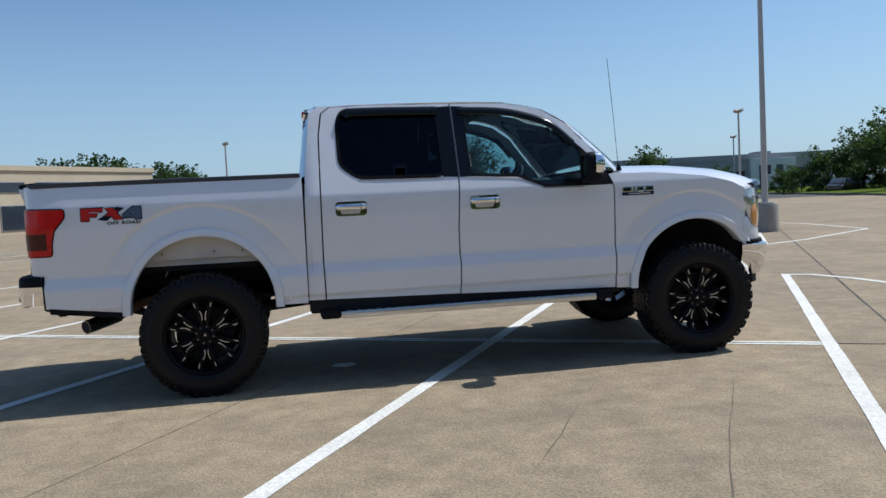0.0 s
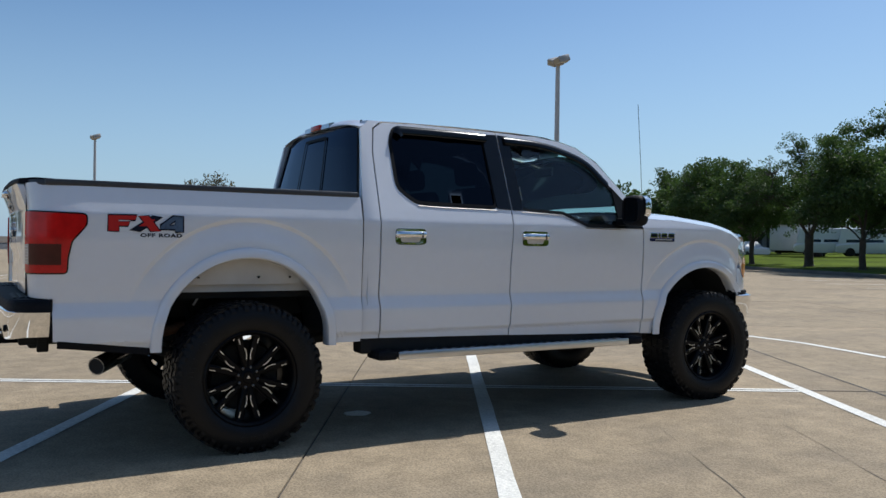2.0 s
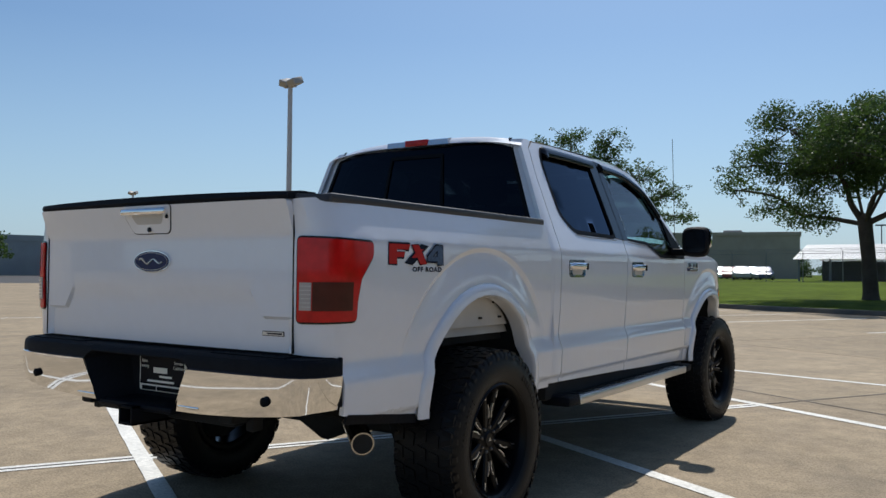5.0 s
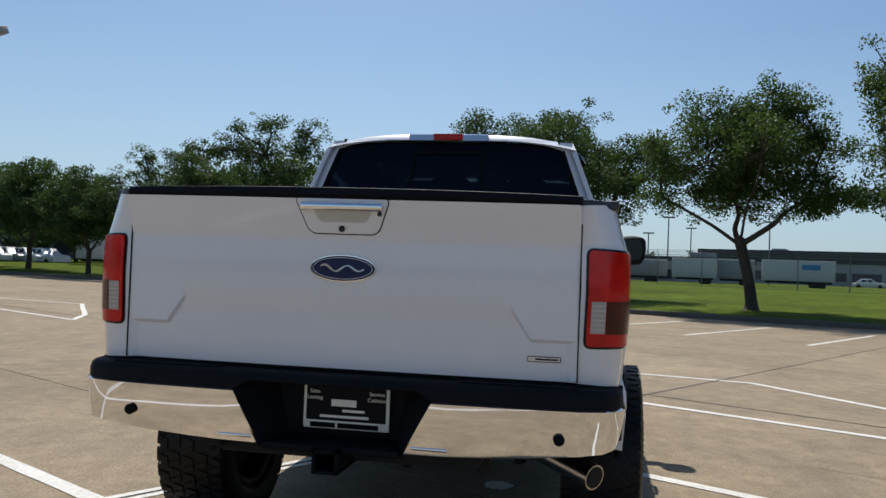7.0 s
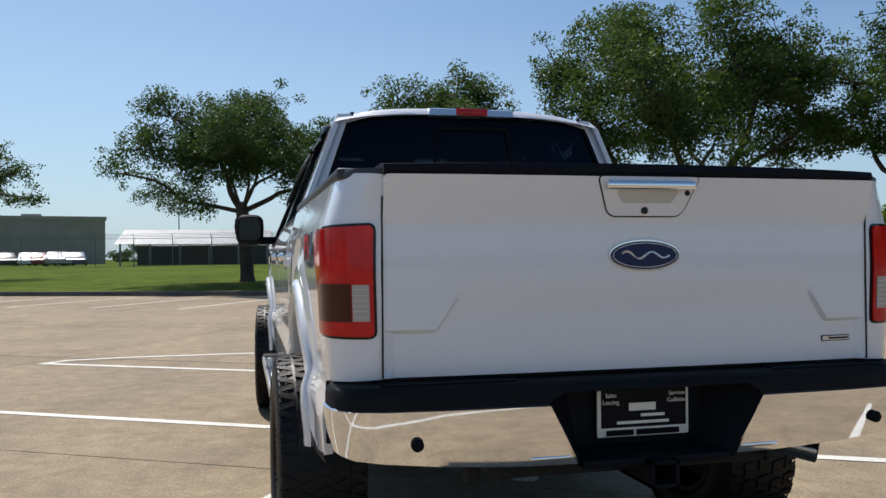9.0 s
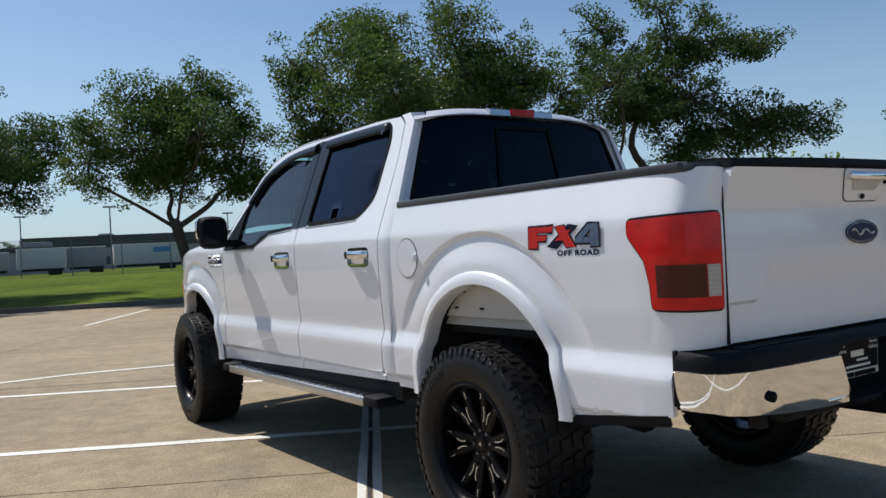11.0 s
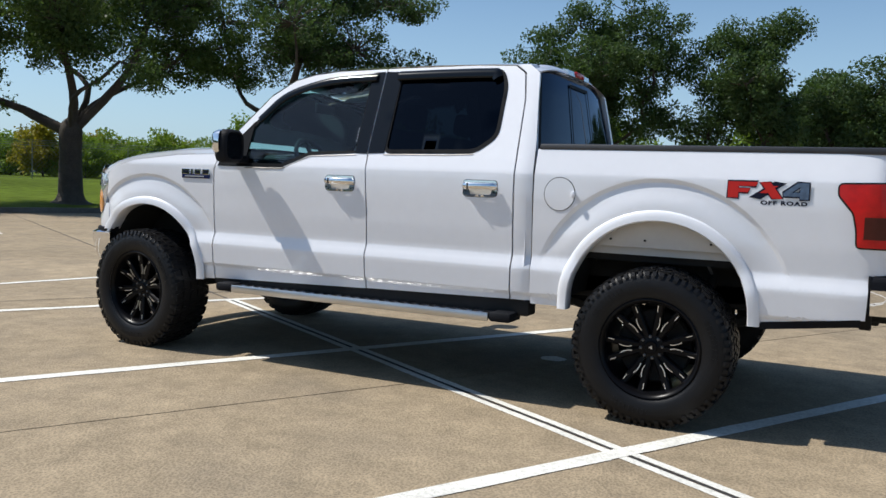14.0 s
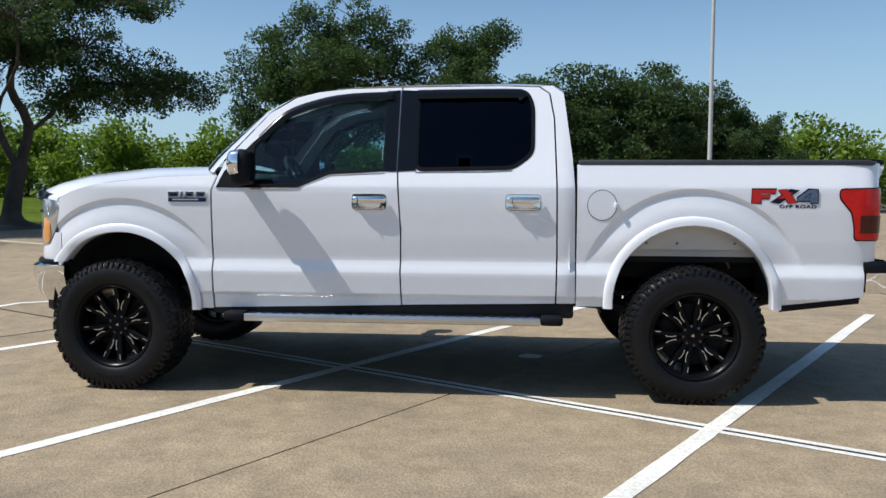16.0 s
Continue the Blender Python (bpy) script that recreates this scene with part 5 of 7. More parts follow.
# whip aerial on the passenger-side fender
tube("aerial_base", [(3.12, -0.86, 1.425), (3.12, -0.86, 1.45), (3.115, -0.86, 1.475)], [0.022, 0.018, 0.008], BLACK_TRIM, truck, 10)
tube("whip_aerial", [(3.115, -0.86, 1.475), (3.09, -0.86, 1.85), (3.055, -0.86, 2.28)], 0.0022, BLACK_TRIM, truck, 5)

# ---- tailgate ----


def gate_x(y, z):
    x = -1.152
    if z > 1.345:
        x -= 0.044 * ((z - 1.345) / 0.13)
    edge = 0.58 + 0.062 * min(max((1.122 - z) / 0.092, 0.0), 1.0)
    mid = step01((1.175 - z) / 0.115) * (1 - step01((abs(y) - edge) / 0.012))
    wide = step01((1.034 - z) / 0.012) * (1 - step01((abs(y) - 0.770) / 0.02))
    x += 0.017 * max(mid, wide)
    return x + 0.016 * (abs(y) / 0.8) ** 4


GATE = rounded([(0.803, 0.897), (0.803, 1.478), (-0.803, 1.478), (-0.803, 0.897)], 0.012, 3)
gate_rows = [(sg * (0.58 + 0.062 * k / 14 + o), 1.122 - 0.092 * k / 14) for sg in (1, -1) for k in range(15) for o in (0.0, 0.006, 0.012)] + [(sg * e, z) for sg in (1, -1) for e in (0.58, 0.592) for z in (1.128, 1.138, 1.148, 1.158)] + [(sg * (0.655 + 0.0125 * k), z) for sg in (1, -1) for k in range(10) for z in (1.034, 1.028, 1.022)] + [(y, z) for z in (1.455, 1.43, 1.405, 1.38, 1.340, 1.350, 1.17, 1.15, 1.135, 1.118, 1.10, 1.085, 1.07, 1.06) for y in np.arange(-0.80, 0.80, 0.03)]
bm = skin(GATE, lambda y, z: (gate_x(y, z), y, z), (), 0.03, 0.02, 0.03, lambda y, z: (1, 0, 0), gate_rows)
bmesh.ops.recalc_face_normals(bm, faces=bm.faces[:])
gate = part("tailgate", bm, PAINT, truck, smooth=14)
# black strips beside the gate, painting in the shade of its side gaps
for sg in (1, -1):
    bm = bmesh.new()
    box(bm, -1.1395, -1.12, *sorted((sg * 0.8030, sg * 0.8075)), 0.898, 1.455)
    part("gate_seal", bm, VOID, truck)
bm = bmesh.new()
rows = []
for y in [-0.805 + 1.61 * i / 20 for i in range(21)]:
    cz = 0.012 * (1 - (y / 0.86) ** 2)
    xo = 0.02 * (abs(y) / 0.8) ** 4
    rows.append([bm.verts.new((x + xo, y, z + cz * (1 if z > 1.49 else 0.3))) for x, z in ((-1.190, 1.478), (-1.198, 1.490), (-1.190, 1.505), (-1.12, 1.513), (-1.04, 1.512), (-1.04, 1.476))])
for a, b in zip(rows, rows[1:]):
    for i in range(5):
        bm.faces.new((a[i], b[i], b[i + 1], a[i + 1]))
for r in (rows[0], rows[-1]):
    bm.faces.new(r)
bmesh.ops.recalc_face_normals(bm, faces=bm.faces[:])
part("tailgate_cap", bm, BLACK_PLASTIC, gate, "black tailgate top moulding", smooth=40)
# handle bezel


def on_gate(poly, out, mat, name, parent, depth=0.008, label="", step=0.05):
    bm = skin(poly, lambda y, z: (gate_x(y, z) - out, y, z), (), step, 0.02, depth, lambda y, z: (1, 0, 0))
    bmesh.ops.recalc_face_normals(bm, faces=bm.faces[:])
    return part(name, bm, mat, parent, label, smooth=35)


bz = rounded([(0.165, 1.478), (0.125, 1.375), (0.105, 1.362), (-0.105, 1.362), (-0.125, 1.375), (-0.165, 1.478)], 0.015, 3)
on_gate(grow_poly(bz, 0.004), 0.0015, VOID, "handle_gap", gate, 0.002)
bezel = on_gate(bz, 0.004, PAINT, "handle_bezel", gate, 0.004)
on_gate(rounded([(0.105, 1.438), (0.08, 1.400), (-0.08, 1.400), (-0.105, 1.438)], 0.01, 2), 0.006, LINER, "handle_recess", bezel, 0.003)
bm = bmesh.new()
box(bm, -1.218, -1.17, -0.145, 0.145, 1.438, 1.466, 0.008)
part("tailgate_handle", bm, CHROME, bezel, "chrome tailgate handle", smooth=45)
for y, z, r in ((0.005, 1.378, 0.011), (-0.13, 1.430, 0.008)):
    bm = lathe([(0.001, -0.004), (r * 0.6, -0.004), (r, 0.0), (r, 0.006)], 14, "x")
    o = part("camera_eye" if z < 1.4 else "lock", bm, BLACK_GLOSS, bezel, smooth=40)
    o.matrix_basis = Matrix.Translation((gate_x(y, z) - 0.010, y, z))
# oval badge: plain blue oval with a pale squiggle bar


def oval(ry, rz, n=40):
    return [(0.0 + ry * math.cos(2 * math.pi * i / n), 1.243 + rz * math.sin(2 * math.pi * i / n)) for i in range(n)]


badge = on_gate(oval(0.118, 0.047), 0.008, CHROME, "oval_badge", gate, 0.008, "chrome-rimmed dark blue oval badge")
on_gate(oval(0.113, 0.0425), 0.0100, BADGE_BLUE, "badge_field", badge, 0.003)
on_gate(oval(0.1065, 0.0375), 0.0108, SATIN, "badge_line", badge, 0.002)
on_gate(oval(0.1045, 0.0358), 0.0116, BADGE_BLUE, "badge_field", badge, 0.002)
# pale flourish across the oval, a plain wavy stroke
wave = [(0.078 - 0.156 * k / 40, 1.243 + 0.012 * math.sin(k * 0.30 + 0.4) * (1 - 0.35 * k / 40)) for k in range(41)]
tube("badge_stroke", [(gate_x(y, z) - 0.0125, y, z) for y, z in wave], [0.0026 + 0.0022 * abs(math.sin(k * 0.26)) for k in range(41)], SATIN, badge, 6)
on_gate(rounded([(-0.640, 0.958), (-0.640, 0.977), (-0.750, 0.977), (-0.750, 0.958)], 0.003, 2), 0.003, DECAL_DARK, "engine_badge", gate, 0.003, "small silver script bar edged in black")
on_gate([(-0.643, 0.961), (-0.643, 0.974), (-0.747, 0.974), (-0.747, 0.961)], 0.0045, SATIN, "badge_bar", gate, 0.001)
on_gate([(-0.666, 0.9645), (-0.666, 0.9705), (-0.742, 0.9705), (-0.742, 0.9645)], 0.0056, DECAL_DARK, "badge_bar", gate, 0.001)

# inner bed and soft cover
bm = bmesh.new()
box(bm, -1.10, 0.70, -0.80, 0.80, 0.86, 0.92, 0.0)
part("bed_floor", bm, VOID, truck)
bm = bmesh.new()
box(bm, -1.06, 0.70, -0.865, 0.865, 1.478, 1.503, 0.008)
part("bed_cover", bm, BLACK_PLASTIC, truck, "black flat bed cover", smooth=40)
for y0, y1 in ((-0.845, -0.80), (0.80, 0.845)):
    bm = bmesh.new()
    box(bm, -1.06, 0.69, y0, y1, 0.90, 1.47)
    part("bed_wall", bm, LINER, truck)
for sg in (1, -1):
    bm = bmesh.new()
    box(bm, -1.10, -1.0, *sorted((sg * 0.78, sg * 0.90)), 0.84, 0.905, 0.01)
    part("bed_corner_filler", bm, VOID, truck)

# ---- rear bumper ----
BP = [(-1.035, 0.962), (-1.09, 0.958), (-1.15, 0.943), (-1.195, 0.905), (-1.222, 0.82), (-1.236, 0.65), (-1.243, 0.45), (-1.246, 0.24), (-1.246, 0.0)]


def bumper_at(y):
    ys = [p[1] for p in BP[::-1]]
    return float(np.interp(abs(y), ys[:-1], [p[0] for p in BP[::-1]][:-1]))


bumper = thing("rear_bumper", "", "")
bumper.parent = truck
tagged(bumper, "black rear bumper with chrome corner caps")
bm = bmesh.new()
BPF = BP[:6] + [(-1.240, 0.54), (-1.243, 0.45), (-1.244, 0.40), (-1.245, 0.37), (-1.2455, 0.345), (-1.246, 0.32), (-1.246, 0.29), (-1.246, 0.2), (-1.246, 0.0)]
loop = [(x, y) for x, y in BPF] + [(x, -y) for x, y in BPF[::-1][1:]]
sec = [(0.03, 0.808), (0.004, 0.816), (0.004, 0.852), (0.012, 0.872), (0.03, 0.882), (0.14, 0.884)]
rows = []
for x, y in loop:
    ny = y / 0.945 if abs(y) > 0.8 else 0.0
    cut = 0.038 * (1 - step01((abs(y) - 0.29) / 0.07))
    rows.append([bm.verts.new((x + d * (1 - abs(ny) * 0.6), y - d * 0.5 * ny * 1.2, z + cut * step01((0.860 - z) / 0.04))) for d, z in sec])
for a, b in zip(rows, rows[1:]):
    for i in range(len(sec) - 1):
        bm.faces.new((a[i], b[i], b[i + 1], a[i + 1]))
bmesh.ops.recalc_face_normals(bm, faces=bm.faces[:])
part("step_pad", bm, BLACK_PLASTIC, bumper, smooth=35)
for k in range(3):
    for sg in (1, -1):
        bm = bmesh.new()
        box(bm, -1.195 + 0.03 * k, -1.178 + 0.03 * k, *sorted((sg * 0.42, sg * 0.82)), 0.880, 0.888, 0.002)
        part("pad_rib", bm, BLACK_TRIM, bumper)
for side in (1, -1):
    bm = bmesh.new()
    rows = []
    stations = [(x, y, 0.0) for x, y in BP[:6]] + [(-1.2415, 0.5, 0), (-1.244, 0.40, 0), (-1.2455, 0.345, 1)]
    for x, y, last in stations:
        zb = float(np.interp(y, [0.25, 0.45, 0.7, 0.9, 0.945], [0.640, 0.646, 0.660, 0.681, 0.69]))
        yt, yb = (0.345, 0.250) if last else (y, y)
        row = []
        for k in range(7):
            t = (0.0, 0.035, 0.07, 0.3, 0.5, 0.75, 1.0)[k]
            z = 0.822 + (zb - 0.822) * t
            bulge = 0.004 * (1 - t) - 0.016 * t * t - (0.010 if k == 0 else 0)
            yy = yt + (yb - yt) * t
            ny = max(0.0, (y - 0.85) / 0.095)
            row.append(bm.verts.new((x - bulge * (1 - ny), side * (yy + bulge * ny), z)))
        rows.append(row)
    for a, b in zip(rows, rows[1:]):
        for i in range(6):
            bm.faces.new((a[i], b[i], b[i + 1], a[i + 1]))
    bmesh.ops.recalc_face_normals(bm, faces=bm.faces[:])
    cap = part("chrome_cap", bm, CHROME, bumper, "polished chrome corner cap", smooth=50)
    y, z = side * 0.742 - 0.015, 0.725
    bm = lathe([(0.001, -0.006), (0.013, -0.006), (0.018, -0.002), (0.018, 0.01)], 18, "x")
    o = part("parking_sensor", bm, BLACK_TRIM, cap, smooth=40)
    o.matrix_basis = Matrix.Translation((bumper_at(y) - 0.006, y, z))
    bm = bmesh.new()
    box(bm, -1.236, -1.20, *sorted((side * 0.275, side * 0.40)), 0.658, 0.671, 0.005)
    part("cap_slot", bm, CHROME, cap, smooth=40)
    bm = bmesh.new()
    box(bm, -1.037, -1.022, *sorted((side * 0.90, side * 0.957)), 0.70, 0.885, 0.004)
    part("bumper_side_edge", bm, BLACK_PLASTIC, bumper, smooth=40)
# centre recess
bm = bmesh.new()
pts = [(0.300, 0.858), (0.345, 0.814), (0.250, 0.636), (-0.250, 0.636), (-0.345, 0.814), (-0.300, 0.858)]
fr = [bm.verts.new((-1.239, y, z)) for y, z in pts]
pin = [(0.235, 0.885), (0.235, 0.84), (0.195, 0.660), (-0.195, 0.660), (-0.235, 0.84), (-0.235, 0.885)]
ba = [bm.verts.new((-1.085, y, z)) for y, z in pin]
for i in range(6):
    bm.faces.new((fr[i], fr[(i + 1) % 6], ba[(i + 1) % 6], ba[i]))
bm.faces.new(ba)
box(bm, -1.236, -1.10, -0.240, 0.240, 0.622, 0.650, 0.010)
part("plate_recess", bm, BLACK_PLASTIC, bumper, smooth=30)
# dealer plate: generic words stay, names become bars
plate = bmesh.new()
box(plate, -1.1080, -1.0980, -0.172, 0.138, 0.683, 0.848, 0.006)
plate = part("dealer_plate", plate, PLATE_WHITE, bumper, "black dealer plate in a cream frame", smooth=40)
bm = bmesh.new()
box(bm, -1.1110, -1.1070, -0.160, 0.126, 0.712, 0.838, 0.001)
part("plate_field", bm, PLATE_BLACK, plate)
for body, y, z in (("Sales", 0.095, 0.806), ("Leasing", 0.095, 0.785), ("Service", -0.128, 0.806), ("Collision", -0.128, 0.785)):
    cu = bpy.data.curves.new("word", "FONT")
    cu.body, cu.size, cu.extrude, cu.align_x = body, 0.019, 0.0005, "CENTER"
    t = new("plate_word", cu)
    t.data.materials.append(PLATE_WHITE)
    t.parent = plate
    t.matrix_basis = Matrix.Translation((-1.1125, y, z)) @ pose(0, 0, 0, 90, 0, -90)
for y0, y1, z0, z1, mt in ((-0.055, 0.035, 0.763, 0.787, PLATE_WHITE), (-0.085, -0.005, 0.744, 0.753, PLATE_WHITE), (-0.10, 0.075, 0.723, 0.732, PLATE_WHITE), (0.02, 0.11, 0.688, 0.705, BLACK_TRIM), (-0.135, 0.01, 0.688, 0.705, BLACK_TRIM)):
    bm = bmesh.new()
    box(bm, -1.1135, -1.1100, y0, y1, z0, z1, 0.0005)
    part("plate_bar", bm, mt, plate)
for y in (-0.11, 0.08):
    bm = lathe([(0.001, -0.004), (0.008, -0.003), (0.009, 0.004)], 12, "x")
    o = part("plate_screw", bm, SATIN, plate, smooth=40)
    o.matrix_basis = Matrix.Translation((-1.1110, y, 0.838))

# ---- wheels ----
TYRE_R, TYRE_W = 0.432, 0.318


def make_wheel():
    """A wheel with its outer face towards +y, its axle along y at the origin."""
    w = thing("wheel", "", "")
    hw = TYRE_W / 2
    prof = [(0.262, -hw + 0.02), (0.275, -hw + 0.005), (0.30, -hw - 0.006), (0.345, -hw - 0.010), (0.385, -hw + 0.0), (0.410, -hw + 0.015), (0.420, -hw + 0.035), (0.424, -0.05), (0.425, 0.05), (0.420, hw - 0.035), (0.410, hw - 0.015), (0.385, hw), (0.345, hw + 0.010), (0.30, hw + 0.006), (0.275, hw - 0.005), (0.262, hw - 0.02)]
    bm = bmesh.new()
    rings = []
    n = 72
    for r, h in prof:
        rings.append([bm.verts.new((r * math.cos(2 * math.pi * i / n), h, r * math.sin(2 * math.pi * i / n))) for i in range(n)])
    for a, b in zip(rings, rings[1:]):
        for i in range(n):
            bm.faces.new((a[i], a[(i + 1) % n], b[(i + 1) % n], b[i]))
    bmesh.ops.recalc_face_normals(bm, faces=bm.faces[:])
    tyre = part("tyre", bm, RUBBER, w, "all-terrain tyre with deep tread blocks", smooth=50)
    # tread blocks: rows across, staggered, and shoulder lugs
    bm = bmesh.new()
    count = 66
    for row, (y, wy, r, la) in enumerate(((-0.125, 0.05, 0.426, 0.62), (-0.065, 0.050, 0.4305, 0.66), (0.0, 0.050, 0.432, 0.6), (0.065, 0.050, 0.4305, 0.66), (0.125, 0.05, 0.426, 0.62))):
        for i in range(count):
            a = 2 * math.pi * (i + (row % 2) * 0.5) / count
            half = math.pi / count * la
            sk = 0.012 * (1 if (i + row) % 2 else -1)
            vs = []
            for rr in (r - 0.013, r):
                for da, dy in ((-half, -wy / 2), (half, -wy / 2), (half, wy / 2), (-half, wy / 2)):
                    aa = a + da + sk * (dy / wy) * 3
                    vs.append(bm.verts.new((rr * math.cos(aa), y + dy, rr * math.sin(aa))))
            for f in ((4, 5, 6, 7), (0, 1, 5, 4), (1, 2, 6, 5), (2, 3, 7, 6), (3, 0, 4, 7)):
                bm.faces.new([vs[k] for k in f])
    for sg in (1, -1):
        for i in range(count):
            a = 2 * math.pi * (i + 0.25) / count
            half = math.pi / count * (0.62 if i % 2 else 0.5)
            lo = 0.382 if i % 2 else 0.392
            vs = []
            for rr, hy in ((0.425, hw - 0.035), (0.415, hw - 0.004), (0.395, hw + 0.004), (lo, hw + 0.0045)):
                for da in (-half, half):
                    vs.append(bm.verts.new((rr * math.cos(a + da), sg * hy, rr * math.sin(a + da))))
            for k in range(3):
                bm.faces.new([vs[2 * k + j] for j in (0, 1, 3, 2)])
    bmesh.ops.recalc_face_normals(bm, faces=bm.faces[:])
    tagged(part("tread", bm, RUBBER, tyre), kind="stuff")
    # raised marks on the sidewall: plain bars
    bm = bmesh.new()
    for a0 in (20, 140, 260):
        for k in range(9):
            a = radians(a0 + k * 4.2)
            box(bm, -0.004, 0.004, hw + 0.006, hw + 0.0115, 0.325, 0.352, 0, Matrix.Rotation(a, 4, "Y"))
    tagged(part("sidewall_relief", bm, RUBBER, tyre), kind="stuff")
    # barrel
    prof = [(0.268, hw - 0.022), (0.272, hw - 0.008), (0.264, hw - 0.002), (0.250, hw - 0.010), (0.242, hw - 0.04), (0.232, 0.03), (0.225, -hw + 0.03), (0.245, -hw + 0.015), (0.268, -hw + 0.02)]
    bm = bmesh.new()
    rings = [[bm.verts.new((r * math.cos(2 * math.pi * i / 64), h, r * math.sin(2 * math.pi * i / 64))) for i in range(64)] for r, h in prof]
    for a, b in zip(rings, rings[1:]):
        for i in range(64):
            bm.faces.new((a[i], a[(i + 1) % 64], b[(i + 1) % 64], b[i]))
    bmesh.ops.recalc_face_normals(bm, faces=bm.faces[:])
    rim = part("rim", bm, RIM_BLACK, w, "gloss black rim with milled spoke edges", smooth=50)
    # six forked spokes, each with two curved milled cuts near the hub and two ticks near the rim
    meshes = {}
    for k in range(6):
        a = 2 * math.pi * (k + 0.5) / 6
        if not meshes:
            bm = bmesh.new()
            for sg in (-1, 1):
                rows = []
                for r, off, wd, h, d in ((0.050, 0.012, 0.014, 0.076, 0.06), (0.095, 0.020, 0.018, 0.084, 0.05), (0.145, 0.031, 0.020, 0.089, 0.045), (0.195, 0.043, 0.020, 0.092, 0.045), (0.248, 0.056, 0.019, 0.104, 0.05)):
                    rows.append([bm.verts.new((sg * off + o * wd, yy, r)) for o, yy in ((-1, h - d), (-1, h), (-0.55, h + 0.007), (0.55, h + 0.007), (1, h), (1, h - d))])
                for p, q in zip(rows, rows[1:]):
                    for i in range(5):
                        bm.faces.new((p[i], q[i], q[i + 1], p[i + 1]))
            bmesh.ops.recalc_face_normals(bm, faces=bm.faces[:])
            sp = part("spoke", bm, RIM_BLACK, rim, smooth=30)
            cuts = []
            for path, wd in [([(g * x, r) for x, r in line], w) for g in (-1, 1) for line, w in (([(0.024, 0.168), (0.015, 0.150), (0.010, 0.125), (0.012, 0.102)], 0.0026), ([(0.050, 0.192), (0.0635, 0.242)], 0.0026))]:
                bm = bmesh.new()
                rows = []
                for i, (x, r) in enumerate(path):
                    p0, p1 = path[max(i - 1, 0)], path[min(i + 1, len(path) - 1)]
                    t = Vector((p1[0] - p0[0], p1[1] - p0[1])).normalized()
                    n = Vector((t.y, -t.x)) * wd
                    h = 0.0935 + 0.06 * max(0.0, r - 0.09)
                    rows.append([bm.verts.new((x + n.x * o, h + up, r + n.y * o)) for o, up in ((-1, -0.006), (-0.8, 0.004), (0.8, 0.004), (1, -0.006))])
                for p, q in zip(rows, rows[1:]):
                    for i in range(3):
                        bm.faces.new((p[i], q[i], q[i + 1], p[i + 1]))
                bmesh.ops.recalc_face_normals(bm, faces=bm.faces[:])
                cuts.append(part("milled_cut", bm, MILLED, sp, "bright milled cut").data)
            meshes = {"spoke": sp.data, "cuts": cuts}
        else:
            sp = new("spoke", meshes["spoke"])
            sp.parent = rim
            for me in meshes["cuts"]:
                new("milled_cut", me).parent = sp
        sp.matrix_basis = Matrix.Rotation(a, 4, "Y")
    bm = lathe([(0.001, 0.096), (0.030, 0.096), (0.036, 0.088), (0.042, 0.086), (0.070, 0.082), (0.080, 0.070), (0.082, 0.02), (0.080, -0.05)], 32, "y")
    hub = part("hub", bm, RIM_BLACK, rim, smooth=40)
    bm = lathe([(0.001, 0.0985), (0.012, 0.0985), (0.014, 0.095)], 3, "y")
    part("hub_cap", bm, SATIN, hub, "small pale centre mark", smooth=40)
    nut = None
    for k in range(8):
        if nut is None:
            bm = lathe([(0.001, 0.095), (0.007, 0.092), (0.009, 0.086), (0.010, 0.06)], 6, "y")
            o = part("lug_nut", bm, STEEL, hub)
            nut = o.data
        else:
            o = new("lug_nut", nut)
            o.parent = hub
        a = 2 * math.pi * k / 8
        o.matrix_basis = Matrix.Translation((0.058 * math.cos(a), 0, 0.058 * math.sin(a)))
    bm = lathe([(0.001, 0.0), (0.17, 0.0), (0.175, -0.01), (0.175, -0.03), (0.001, -0.03)], 36, "y")
    part("brake_disc", bm, STEEL, w, smooth=40)
    # black disc added behind the spokes to hide the bright ground beyond
    bm = lathe([(0.001, 0.020), (0.19, 0.020), (0.20, 0.01), (0.20, -0.06)], 36, "y")
    part("brake_shield", bm, VOID, w, smooth=40)
    return w


wheel = make_wheel()
for i, (x, side, spin) in enumerate(((-0.008, 1, 8), (-0.008, -1, 31), (3.695, 1, 20), (3.672, -1, 3))):
    m = Matrix.Translation((x, side * 0.905, 0.420)) @ Matrix.Rotation(radians(-3 if x > 1 else 0) + (0 if side > 0 else math.pi), 4, "Z") @ Matrix.Rotation(radians(spin), 4, "Y")
    o = wheel if i == 0 else copy_thing(wheel, m)
    o.matrix_basis = m
    o.parent = truck

# ---- underbody ----
for sg in (1, -1):
    bm = bmesh.new()
    box(bm, -1.15, 4.2, *sorted((sg * 0.42, sg * 0.50)), 0.60, 0.74, 0.01)
    part("frame_rail", bm, VOID, truck)
tube("rear_axle", [(0, -0.8, 0.43), (0, -0.2, 0.43), (0, 0.0, 0.43), (0, 0.2, 0.43), (0, 0.8, 0.43)], [0.045, 0.05, 0.13, 0.05, 0.045], VOID, truck, 14)
tube("front_axle", [(3.683, -0.8, 0.43), (3.683, 0.8, 0.43)], 0.05, VOID, truck, 10)
tube("drive_shaft", [(0.05, 0.0, 0.45), (1.9, 0.0, 0.60)], 0.045, VOID, truck, 10)
